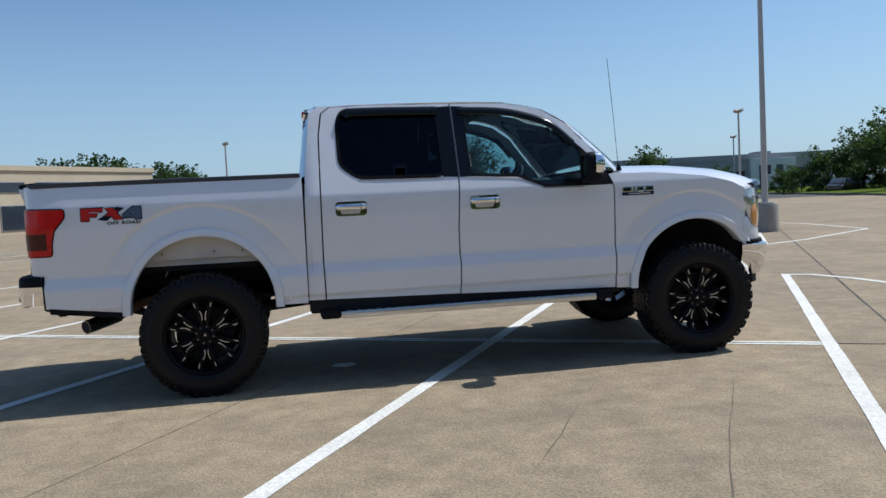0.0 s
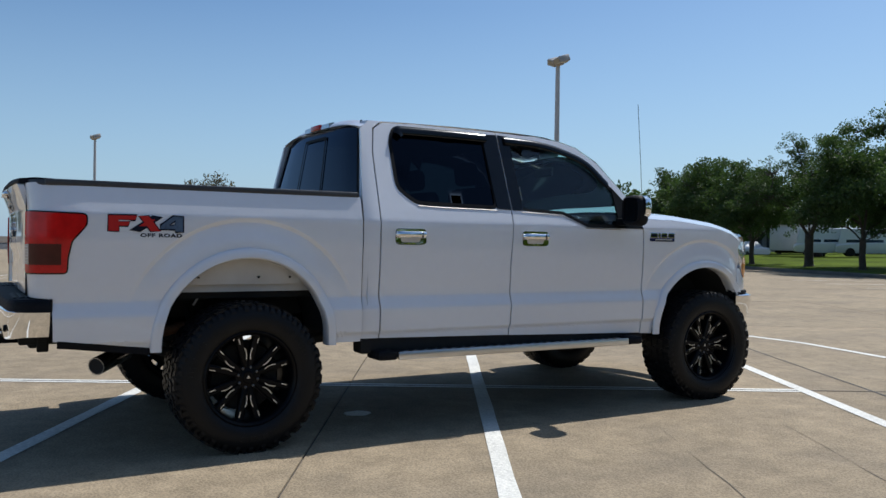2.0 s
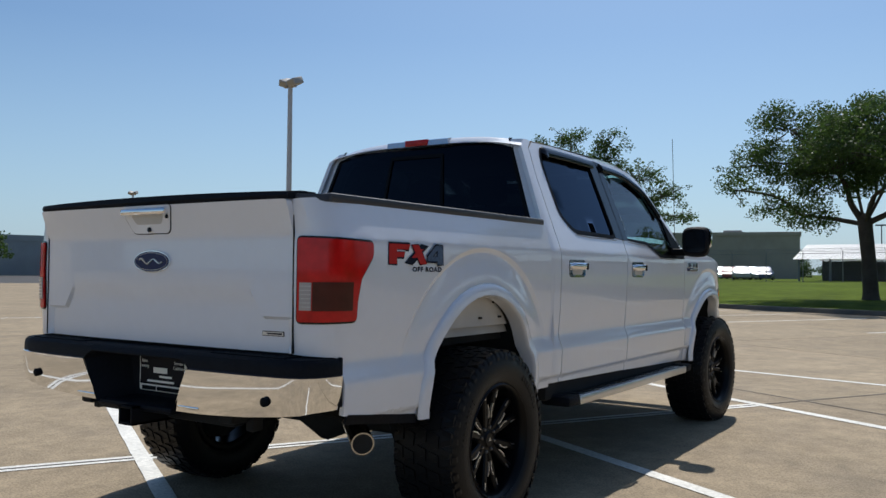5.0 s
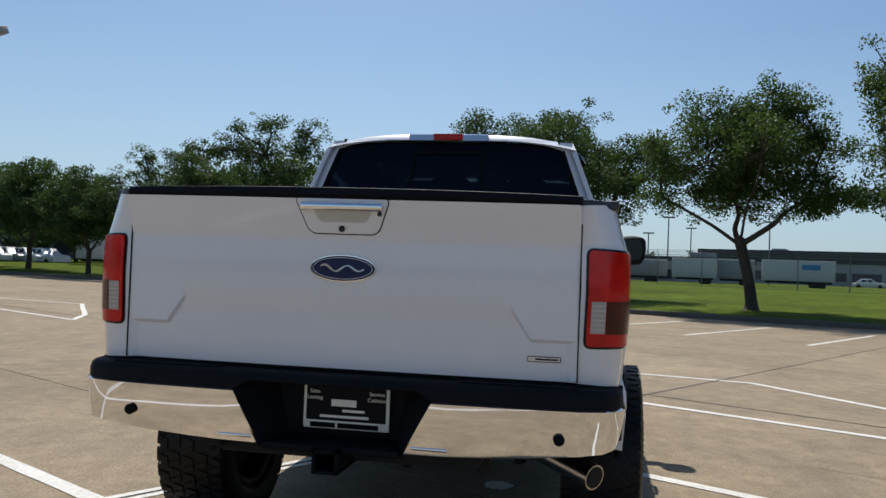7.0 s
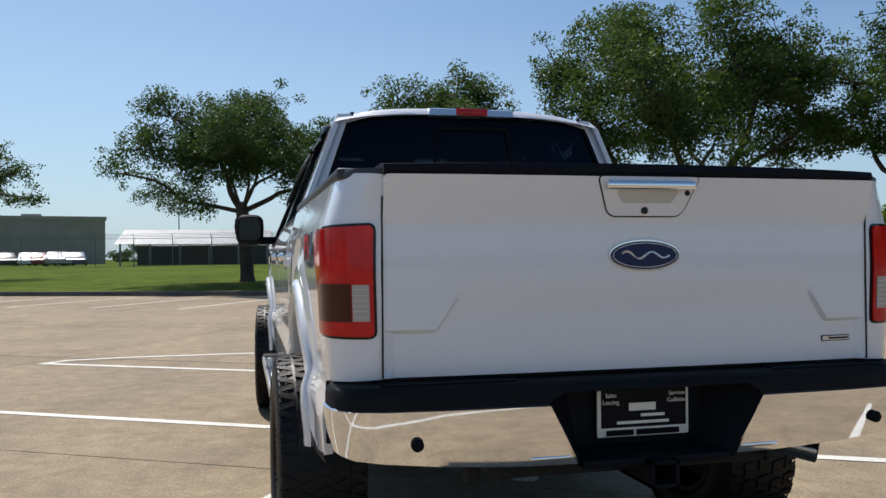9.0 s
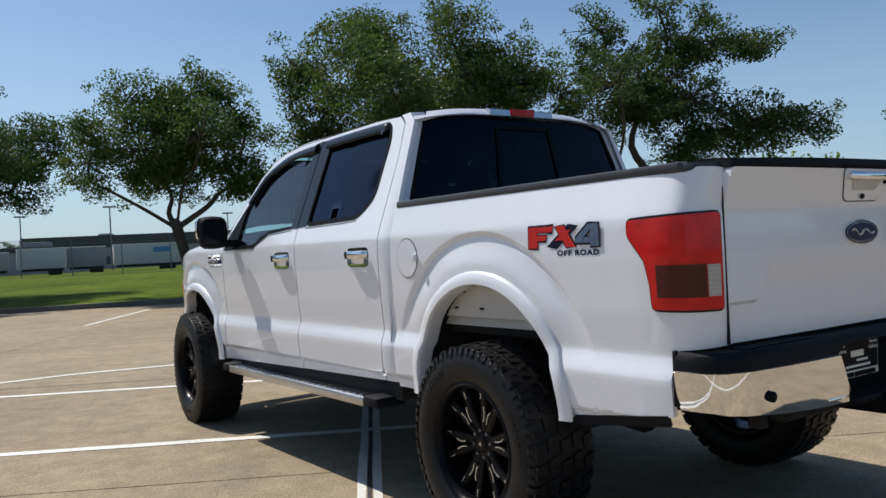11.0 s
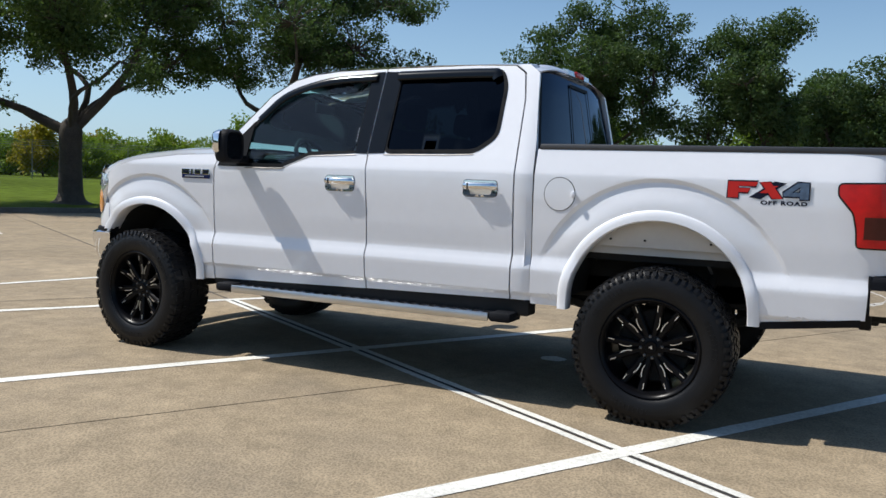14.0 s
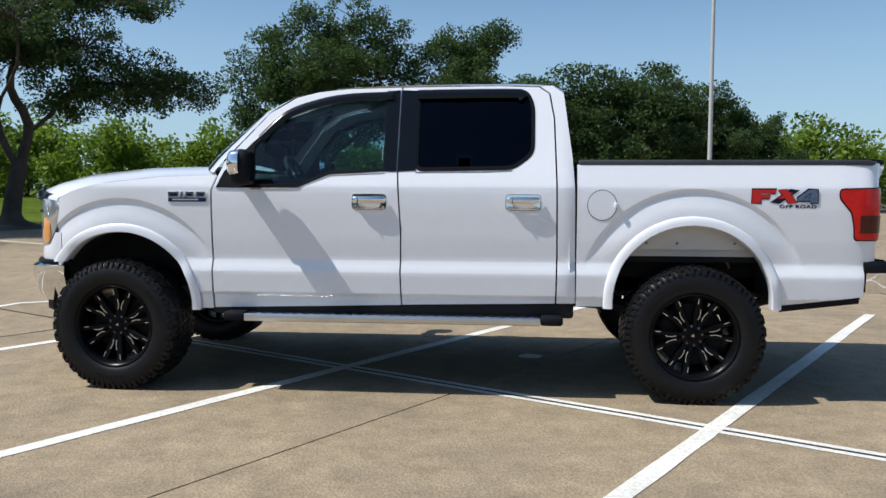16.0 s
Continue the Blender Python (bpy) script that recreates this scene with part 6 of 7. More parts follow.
for sg in (1, -1):
    tube("shock_absorber", [(-0.12, sg * 0.55, 0.40), (-0.25, sg * 0.48, 0.80)], 0.03, VOID, truck, 8)
    tube("leaf_spring", [(-0.72, sg * 0.48, 0.62), (-0.35, sg * 0.49, 0.52), (0.0, sg * 0.5, 0.48), (0.4, sg * 0.49, 0.52), (0.75, sg * 0.48, 0.60)], 0.03, VOID, truck, 6)
bm = bmesh.new()
box(bm, 0.6, 1.9, -0.38, 0.38, 0.52, 0.68, 0.04)
box(bm, 2.0, 3.3, -0.32, 0.32, 0.46, 0.70, 0.06)
part("gearbox", bm, VOID, truck, smooth=40)
bm = bmesh.new()
box(bm, 0.75, 4.1, -0.80, 0.80, 0.60, 0.66)
part("floor_pan", bm, VOID, truck)
bm = bmesh.new()
box(bm, -0.95, -0.55, -0.42, 0.42, 0.62, 0.80, 0.08)
part("spare_wheel_tray", bm, VOID, truck, smooth=50)
exhaust = tube("exhaust_pipe", smooth_path([(0.9, -0.36, 0.62), (0.2, -0.40, 0.70), (-0.35, -0.52, 0.66), (-0.60, -0.66, 0.57), (-0.66, -0.70, 0.545)], 5), 0.034, RUST, truck, 12)
tip = [(-0.62, -0.675, 0.562), (-0.80, -0.875, 0.515)]
tube("exhaust_tip", tip, 0.048, EXHAUST, exhaust, 18, label="dark steel exhaust tip")
d = (Vector(tip[1]) - Vector(tip[0])).normalized()
tube("exhaust_bore", [Vector(tip[1]) - d * 0.01, Vector(tip[1]) + d * 0.002], 0.041, VOID, exhaust, 18)
bm = bmesh.new()
for (y0, y1, z0, z1) in ((-0.045, -0.033, 0.565, 0.645), (0.033, 0.045, 0.565, 0.645), (-0.045, 0.045, 0.565, 0.577), (-0.045, 0.045, 0.633, 0.645)):
    box(bm, -1.275, -1.0, y0, y1, z0, z1, 0.002)
part("hitch_receiver", bm, BLACK_TRIM, truck, smooth=40)
bm = bmesh.new()
box(bm, -1.10, -1.02, -0.45, 0.45, 0.575, 0.64, 0.015)
part("hitch_bar", bm, VOID, truck, smooth=40)
for y in (0.52, -0.5):
    bm = bmesh.new()
    box(bm, -1.06, -1.0, y - 0.02, y + 0.02, 0.56, 0.66, 0.008)
    part("tow_hook", bm, VOID, truck)

# ---- cabin ----
for x, w, wide in ((1.95, 0.26, (0.40, -0.40)), (1.05, 0.26, (0.45, 0.0, -0.45))):
    for y in wide:
        bm = bmesh.new()
        box(bm, x, x + 0.48, y - w, y + w, 0.95, 1.08, 0.05)
        seat = part("seat", bm, CLOTH, truck, smooth=50)
        bm = bmesh.new()
        box(bm, -0.07, 0.07, -w * 0.95, w * 0.95, 0.0, 0.60, 0.05, pose(x + 0.02, y, 1.02, 0, -14, 0))
        part("backrest", bm, CLOTH, seat, smooth=50)
        bm = bmesh.new()
        box(bm, -0.05, 0.05, -0.12, 0.12, 0.0, 0.17, 0.045, pose(x - 0.14, y, 1.62, 0, -8, 0))
        part("headrest", bm, CLOTH, seat, smooth=50)
bm = bmesh.new()
box(bm, 2.75, 3.15, -0.80, 0.80, 1.10, 1.36, 0.06)
box(bm, 2.70, 2.95, 0.20, 0.60, 1.33, 1.42, 0.04)
part("dashboard", bm, CABIN, truck, smooth=50)
bm = bmesh.new()
n = 32
rows = []
for i in range(n):
    a = 2 * math.pi * i / n
    rows.append([bm.verts.new(((0.19 + 0.016 * math.cos(b)) * math.cos(a), (0.19 + 0.016 * math.cos(b)) * math.sin(a), 0.016 * math.sin(b))) for b in [2 * math.pi * k / 8 for k in range(8)]])
for i in range(n):
    for k in range(8):
        bm.faces.new((rows[i][k], rows[(i + 1) % n][k], rows[(i + 1) % n][(k + 1) % 8], rows[i][(k + 1) % 8]))
box(bm, -0.18, 0.18, -0.02, 0.02, -0.01, 0.01, 0.005)
box(bm, -0.06, 0.06, -0.06, 0.06, -0.02, 0.015, 0.01)
sw = part("steering_wheel", bm, CABIN, truck, smooth=60)
sw.matrix_basis = pose(2.62, 0.40, 1.37, 0, -62, 0)
bm = bmesh.new()
box(bm, 2.80, 2.83, -0.12, 0.12, 1.74, 1.81, 0.012)
part("rear_view_mirror", bm, CABIN, truck, smooth=50)
bm = bmesh.new()
box(bm, 0.80, 3.0, -0.80, 0.80, 0.66, 0.70)
part("cabin_floor", bm, CABIN, truck)
bm = bmesh.new()
rows = [[bm.verts.new(cab_top(x, s, -0.035)) for s in (-0.95, -0.6, 0, 0.6, 0.95)] for x in (0.85, 1.2, 1.8, 2.3)]
for a, b in zip(rows, rows[1:]):
    for i in range(4):
        bm.faces.new((a[i], b[i], b[i + 1], a[i + 1]))
part("headliner", bm, LINER, truck)
for sg in (1, -1):
    bm = bmesh.new()
    box(bm, 0.85, 3.0, *sorted((sg * 0.84, sg * 0.88)), 0.66, 1.38, 0.02)
    part("door_lining", bm, CABIN, truck, smooth=50)

# the greenhouse stands a little taller than its drawn outlines
CAB_PARTS = ("roof", "windscreen", "cab_", "rear_window", "window_", "high_brake_lamp", "front_door", "rear_door", "pillar_", "mirror_sail", "headliner", "rear_view_mirror", "red_lens")


def raise_cab(ob):
    for child in ob.children:
        if child.type == "MESH" and child.name.startswith(CAB_PARTS) and child.parent.name.split(".")[0] != "tail_lamp":
            for v in child.data.vertices:
                v.co.z += 0.036 * min(max((v.co.z - 1.44) / 0.46, 0.0), 1.0)
            raise_cab(child)


raise_cab(truck)


# ---- parking lines, joints ----
def strip_on_lot(name, pts, width, mat, z, parent):
    """A painted line or joint along points (u, v) of the grid, with worn slightly uneven edges."""
    rng = random.Random(len(pts) + int(abs(pts[0][0]) * 100 + abs(pts[0][1]) * 10))
    path = []
    for a, b in zip(pts, pts[1:]):
        n = max(1, int(math.hypot(b[0] - a[0], b[1] - a[1]) / 0.35))
        path += [(a[0] + (b[0] - a[0]) * k / n, a[1] + (b[1] - a[1]) * k / n) for k in range(n)]
    path.append(pts[-1])
    v, f = [], []
    for i, p in enumerate(path):
        a, b = path[max(i - 1, 0)], path[min(i + 1, len(path) - 1)]
        t = Vector((b[0] - a[0], b[1] - a[1])).normalized()
        n = Vector((-t.y, t.x))
        for s in (-1, 1):
            w = width / 2 + rng.uniform(-0.004, 0.004)
            v.append(lot(p[0] + n.x * s * w, p[1] + n.y * s * w, z))
        if i:
            f.append((2 * i - 2, 2 * i - 1, 2 * i + 1, 2 * i))
    ob = mesh_object(name, v, f, mat, parent)
    if ob.data.polygons[0].normal.z < 0:
        ob.data.flip_normals()
    return ob


# a pale round mark on the concrete under the truck, in the line material
v = [(0.975 + 0.095 * (1 + 0.10 * math.sin(3 * k)) * math.cos(math.pi * k / 12), -0.34 + 0.085 * (1 + 0.08 * math.sin(5 * k)) * math.sin(math.pi * k / 12), 0.004) for k in range(24)]
mesh_object("paint_spill", v, [tuple(range(24))], LINE_PAINT, pavement)

W = 0.105
BAY = 2.72
for v0 in (1.355, 18.2):
    for k in range(-8, 3):
        u = -0.80 + BAY * k if k < 2 else 4.64
        strip_on_lot("stall_line", [(u, v0 - 5.28), (u, v0 - 0.12)], W, LINE_PAINT, 0.004, pavement)
        strip_on_lot("stall_line", [(u, v0 + 0.12), (u, v0 + 5.34)], W, LINE_PAINT, 0.004, pavement)
        strip_on_lot("stall_line", [(u, v0 - 0.12), (u, v0 + 0.12)], W, LINE_PAINT, 0.0045, pavement)
    for dv in (-0.042, 0.042):
        strip_on_lot("centre_line", [(-23, v0 + dv), (4.64, v0 + dv)], 0.052, LINE_PAINT, 0.0032, pavement)
    strip_on_lot("joint_seal", [(-23, v0), (24, v0)], 0.022, JOINT, 0.0036, pavement)
    end = [(4.58, 5.36), (4.97, 5.30), (5.45, 4.69), (6.14, 3.46), (6.75, 1.27), (7.25, -0.36), (6.49, -1.93), (5.5, -4.03), (4.64, -5.28)]
    strip_on_lot("island_line", [(u, v + v0) for u, v in end], W, LINE_PAINT, 0.0036, pavement)
for v in (-12.3, -9.75, -7.2, -4.65, -2.1, 2.45, 5.0, 7.45, 11.4, 14.0, 16.6, 19.2, 21.8, 24.4):
    strip_on_lot("stall_line", [(14.3, v), (19.6, v)], W, LINE_PAINT, 0.004, pavement)

strip_on_lot("joint_seal", [(5.22, -40), (5.22, 60)], 0.022, JOINT, 0.0030, pavement)


def crack(u, v0, v1, seed, w=0.006):
    rng = random.Random(seed)
    pts, off = [], 0.0
    n = int((v1 - v0) / 0.3)
    for k in range(n + 1):
        off = off * 0.85 + rng.uniform(-0.012, 0.012)
        pts.append((u + off, v0 + (v1 - v0) * k / n))
    strip_on_lot("hairline_crack", pts, w, CRACK, 0.0022, pavement)


crack(3.05, -5.0, -0.2, 1, 0.0028)
crack(3.90, -5.2, 0.0, 2, 0.0028)
crack(-2.3, -6.0, 1.0, 3, 0.004)
crack(9.2, -7.0, 6.0, 4, 0.005)
# concrete slabs with open joints between them
JU, JV = 5.22, 1.355
SU, SV = 4.39, 5.62
slab_meshes = {}
rngs = random.Random(5)
far_v, far_f = [], []
for i in range(-19, 5):
    for j in range(-9, 12):
        u0, v0 = JU + i * SU, JV + j * SV
        near = -10 <= i <= 4 and -6 <= j <= 8
        g = 0.006
        tilt = rngs.uniform(-0.0008, 0.0008)
        corners = [(u0 + g, v0 + g), (u0 + SU - g, v0 + g), (u0 + SU - g, v0 + SV - g), (u0 + g, v0 + SV - g)]
        # cut by the kerb
        lim = [c for c in corners if lot(*c).dot(KN) > KERB_D]
        if len(lim) == 4:
            continue
        if lim:
            poly = []
            for a, b in zip(corners, corners[1:] + corners[:1]):
                da, db = lot(*a).dot(KN) - KERB_D, lot(*b).dot(KN) - KERB_D
                if da <= 0:
                    poly.append(a)
                if da * db < 0:
                    t = da / (da - db)
                    poly.append((a[0] + (b[0] - a[0]) * t, a[1] + (b[1] - a[1]) * t))
        else:
            poly = corners
        n = len(poly)
        vs = [lot(u, v, 0.0 + tilt) for u, v in poly] + [lot(u, v, -0.011) for u, v in poly]
        fs = [tuple(range(n))] + [(k, k + n, (k + 1) % n + n, (k + 1) % n) for k in range(n)]
        if near:
            mesh_object("slab", vs, fs, CONCRETE, pavement)
        else:
            s0 = len(far_v)
            far_v += vs
            far_f += [tuple(s0 + k for k in f) for f in fs]
tagged(mesh_object("far_slabs", far_v, far_f, CONCRETE, pavement), kind="stuff")


# ---- light poles ----
def make_pole(height):
    p = thing("light_pole", "", "lamp post", "light poles of the lot")
    bm = lathe([(0.001, -0.02), (0.34, -0.02), (0.34, 0.70), (0.31, 0.75), (0.001, 0.75)], 24)
    part("pole_base", bm, BASE_CONC, p, "round grey concrete base", smooth=40)
    bm = bmesh.new()
    box(bm, -0.16, 0.16, -0.16, 0.16, 0.745, 0.78, 0.008)
    part("base_plate", bm, POLE, p, smooth=40)
    tube("pole", [(0, 0, 0.76), (0, 0, height * 0.5), (0, 0, height)], [0.085, 0.075, 0.062], POLE, p, 12)
    bm = bmesh.new()
    box(bm, -0.05, 0.05, -0.20, 0.20, height - 0.06, height + 0.02, 0.01)
    part("cross_arm", bm, LAMP_BODY, p, smooth=40)
    for sg, tilt in ((1, 20), (-1, -12)):
        bm = bmesh.new()
        box(bm, -0.19, 0.19, -0.15, 0.15, 0.0, 0.19, 0.03, pose(0.05, sg * 0.17, height + 0.0, tilt, -18, 0))
        head = part("lamp_head", bm, LAMP_BODY, p, smooth=40)
        bm = bmesh.new()
        box(bm, -0.20, -0.185, -0.12, 0.12, 0.03, 0.16, 0.004, pose(0.05, sg * 0.17, height + 0.0, tilt, -18, 0))
        part("lamp_lens", bm, LAMP_GLASS, head)
    return p


pole = make_pole(6.27)
POLES = [(13.16, 13.13, 0, 1.0), (-5.7, -25.0, 40, 1.41), (4.66, 40.5, 10, 1.0), (-3.2, 60, 10, 1.0), (32, 46, 30, 1.0), (48, 74, 30, 1.0)]
for i, (x, y, turn, k) in enumerate(POLES):
    m = pose(x, y, 0, 0, 0, turn) @ Matrix.Diagonal((1, 1, k, 1))
    o = pole if i == 0 else copy_thing(pole, m)
    o.matrix_basis = m
    tagged(o, "grey steel lot light pole on a round concrete base")


# ---- far things: buildings, fence, trailers, cars ----
WALL_BEIGE = material("beige_wall", (0.50, 0.42, 0.30), 0.85, vary=0.08, grain=0.06, size=0.5)
WALL_GREY = material("grey_wall", (0.33, 0.33, 0.33), 0.8, vary=0.08, grain=0.06, size=0.5)
WALL_TAN = material("tan_wall", (0.36, 0.31, 0.245), 0.85, vary=0.1, grain=0.06, size=0.5)
ROOF_DARK = material("dark_roof", (0.06, 0.06, 0.065), 0.8, vary=0.15, size=0.6)
ROOF_METAL = material("metal_roof", (0.55, 0.56, 0.57), 0.35, metal=0.3, vary=0.06, size=0.8)
WALL_WHITE = material("white_wall", (0.62, 0.63, 0.64), 0.8, vary=0.06, grain=0.05, size=0.5)
FAR_GLASS = material("far_window", (0.03, 0.04, 0.055), 0.1)
FENCE_MAT = material("fence_steel", (0.20, 0.20, 0.21), 0.6, metal=0.4)
TRAILER = material("trailer_white", (0.55, 0.55, 0.56), 0.45, vary=0.06, size=1.2)
VAN_BLUE = material("van_blue", (0.05, 0.25, 0.55), 0.35, vary=0.2, size=2)
CAR_WHITE = material("car_white", (0.70, 0.70, 0.70), 0.3, coat=0.6)
CAR_BLUE = material("car_blue", (0.02, 0.05, 0.16), 0.3, coat=0.6)
CAR_SILVER = material("car_silver", (0.35, 0.36, 0.38), 0.3, metal=0.5, coat=0.6)
CAR_RED = material("car_red", (0.28, 0.02, 0.02), 0.3, coat=0.6)
CAR_DARK = material("car_dark", (0.03, 0.03, 0.035), 0.3, coat=0.6)
YELLOW = material("safety_yellow", (0.55, 0.42, 0.03), 0.6)


def from_eye(az, d, z=0.0):
    """A place at a bearing (degrees from the truck's nose) and distance from behind the truck."""
    return Vector((-3.5 + d * math.cos(radians(az)), d * math.sin(radians(az)), z))


def building(label, p, q, depth, height, wall, windows=(), parapet=0.5, cap=None, z=0.0):
    """A flat-roofed building with its front from p to q; windows: (start, end, bottom, top, count) along the front."""
    p, q = Vector(p), Vector(q)
    L = (q - p).length
    ang = math.degrees(math.atan2(q.y - p.y, q.x - p.x))
    b = thing("far_building", label, "building", at=pose(p.x, p.y, z, 0, 0, ang))
    side = 1 if (pose(0, 0, 0, 0, 0, ang) @ Vector((0, 1, 0))).dot(p - Vector((-3, 0, 0))) > 0 else -1
    bm = bmesh.new()
    box(bm, 0, L, *sorted((0, side * depth)), -0.3, height)
    part("wall", bm, wall, b)
    bm = bmesh.new()
    box(bm, -0.15, L + 0.15, *sorted((-side * 0.15, side * (depth + 0.15))), height - parapet, height + 0.05)
    part("parapet", bm, cap or wall, b)
    for k in range(max(2, int(L / 18))):
        bm = bmesh.new()
        x = L * (k + 0.6) / max(2, int(L / 18))
        box(bm, x - 1.2, x + 1.2, *sorted((side * depth * 0.4, side * depth * 0.6)), height, height + 0.8, 0.05)
        part("roof_unit", bm, WALL_GREY, b)
    for s0, s1, z0, z1, n in windows:
        for k in range(n):
            w = (s1 - s0) / n
            x0 = s0 + k * w + w * 0.06
            x1 = s0 + (k + 1) * w - w * 0.06
            bm = bmesh.new()
            box(bm, x0, x1, *sorted((-side * 0.06, side * 0.1)), z0, z1)
            win = part("window", bm, WALL_GREY, b)
            bm = bmesh.new()
            box(bm, x0 + 0.08, x1 - 0.08, *sorted((-side * 0.09, 0.0)), z0 + 0.08, z1 - 0.08)
            part("pane", bm, FAR_GLASS, win)
    return b


# across the grass, ahead of the truck
building("long low warehouse with a dark roof edge and pale wall", from_eye(-7, 162), from_eye(-36, 166), 30, 6.6, WALL_GREY, [(4, 36, 1.4, 3.0, 6), (44, 74, 1.4, 3.0, 5)], 2.1, ROOF_DARK)
building("low grey depot behind the fence", from_eye(2, 112), from_eye(-8, 104), 18, 3.7, WALL_GREY, [(4, 16, 0.9, 2.2, 4)], 0.5, ROOF_DARK)
building("tan windowless warehouse beyond the grass", from_eye(30, 118), from_eye(9, 112), 25, 6.5, WALL_TAN, (), 0.4)
building("dark gabled office behind the tree row", from_eye(40, 92), from_eye(33, 92), 14, 4.6, WALL_GREY, [(1, 10, 0.8, 2.6, 4)], 1.2, ROOF_DARK)
# other sides of the lot
# the single low window is a dark pane added for a shaded recess
building("beige office building with a blue window band", (-32.8, 59.5, 0), (-12.6, 88.2, 0), 25, 6.1, WALL_BEIGE, [(0.5, 29, 3.7, 4.7, 3), (16, 20, 0.3, 2.6, 1)], 0.4)
office = building("two-storey pale office building with dark entrance windows", from_eye(66, 138), from_eye(51, 150), 25, 6.2, WALL_GREY, [(1, 12, 3.2, 4.6, 4), (21.8, 25.2, 2.6, 3.6, 2), (33.6, 37, 2.6, 3.8, 2)], 0.9)
# its white entrance block, proud of the front
sd = 1 if office.matrix_basis.inverted() @ Vector((-3, 0, 0)) @ Vector((0, 1, 0)) < 0 else -1
bm = bmesh.new()
box(bm, 25.6, 33.0, *sorted((-sd * 1.2, sd * 0.4)), -0.3, 5.4, 0.04)
entrance = part("entrance_block", bm, WALL_WHITE, office, "white entrance block")
for s0, s1 in ((27.0, 28.9), (29.8, 30.9)):
    bm = bmesh.new()
    box(bm, s0, s1, *sorted((-sd * 1.28, -sd * 1.1)), 0.3, 4.3)
    part("tall_window", bm, FAR_GLASS, entrance, "tall dark window")
building("grey far building beside the lot", from_eye(86, 140), from_eye(80, 140), 20, 7.0, WALL_GREY, [(1, 12, 1, 3, 4)], 0.5)

# open shed with a metal roof
shed = thing("open_shed", "open-sided shed with a pale metal roof", "shed", at=pose(*from_eye(8.4, 78, 0.5), 0, 0, -93))
bm = bmesh.new()
rows = [[bm.verts.new((x, y, z)) for y, z in ((-0.6, 2.05), (4.5, 3.45), (9.6, 2.05))] for x in (-0.4, 12.9)]
for i in range(2):
    bm.faces.new((rows[0][i], rows[1][i], rows[1][i + 1], rows[0][i + 1]))
bmesh.ops.solidify(bm, geom=bm.faces[:], thickness=0.08)
part("roof", bm, ROOF_METAL, shed)
for x in [0.0, 2.5, 5.0, 7.5, 10.0, 12.5]:
    for y in (0.0, 9.0):
        bm = bmesh.new()
        box(bm, x - 0.08, x + 0.08, y - 0.08, y + 0.08, 0, 2.1)
        part("post", bm, FENCE_MAT, shed)
# dark panel added at the back, the shed's inner shade in its colour
bm = bmesh.new()
box(bm, 0, 12.5, 8.6, 8.8, 0, 2.0)
part("back_wall", bm, ROOF_DARK, shed)

# chain-link fence with barbed wire on slanted arms
fence = thing("security_fence", "chain-link security fence topped with barbed wire", "fence")
FN = 30.6
fs = [-26 + 3.0 * k for k in range(25)]
post_me = None
for s in fs:
    if post_me is None:
        v, f = [], []
        tube_into(v, f, [Vector((0, 0, 0)), Vector((0, 0, 2.2))], [0.035, 0.03], 6)
        tube_into(v, f, [Vector((0, 0, 2.2)), Vector((-0.25, 0, 2.5))], [0.02, 0.015], 5)
        o = mesh_object("post", v, f, FENCE_MAT, fence)
        post_me = o.data
    else:
        o = new("post", post_me)
        o.parent = fence
    o.matrix_basis = Matrix.Translation(kerb_at(FN, s, 0.60)) @ Matrix.Rotation(KERB_AZ, 4, "Z")
v, f = [], []
for z, n, r in ((0.70, 0, 0.008), (2.75, 0, 0.02), (2.87, -0.08, 0.012), (2.97, -0.16, 0.012), (3.07, -0.25, 0.012)):
    tube_into(v, f, [kerb_at(FN + n, fs[0], z), kerb_at(FN + n, fs[-1], z)], [r, r], 4)
mesh_object("rail_and_wire", v, f, FENCE_MAT, fence)
v, f = [], []
nw = 260
for k in range(nw):
    s = fs[0] + (fs[-1] - fs[0]) * k / nw
    for d in (1.1, -1.1):
        a, b = kerb_at(FN, s, 0.65), kerb_at(FN, s + d * 2.0, 2.75)
        t = KT * 0.006
        i = len(v)
        v += [a - t, a + t, b + t, b - t]
        f.append((i, i + 1, i + 2, i + 3))
tagged(mesh_object("mesh_wire", v, f, FENCE_MAT, fence), kind="stuff")


def trailer(label, at, turn, L, H, mat=TRAILER, stripe=None):
    t = thing("box_trailer", label, "trailer", at=pose(at.x, at.y, at.z, 0, 0, turn))
    bm = bmesh.new()
    box(bm, 0, L, -1.2, 1.2, 0.7, 0.7 + H, 0.06)
    part("box_body", bm, mat, t, smooth=40)
    bm = bmesh.new()
    box(bm, -0.02, L + 0.02, -1.22, 1.22, 0.7 + H - 0.12, 0.7 + H + 0.02)
    part("roof_rail", bm, SATIN, t)
    for x in (L * 0.72, L * 0.82):
        for sg in (1, -1):
            bm = lathe([(0.001, -0.12), (0.35, -0.12), (0.38, 0), (0.35, 0.12), (0.001, 0.12)], 16, "y")
            o = part("wheel", bm, RUBBER, t, smooth=40)
            o.matrix_basis = Matrix.Translation((x, sg * 1.0, 0.38))
    bm = bmesh.new()
    box(bm, 0.3, L - 0.2, -0.5, 0.5, 0.5, 0.72)
    part("chassis", bm, VOID, t)
    if stripe:
        bm = bmesh.new()
        box(bm, L * 0.55, L * 0.8, -1.23, 1.23, 1.2 + H * 0.3, 1.2 + H * 0.55, 0.02)
        part("side_panel", bm, stripe, t)
    return t


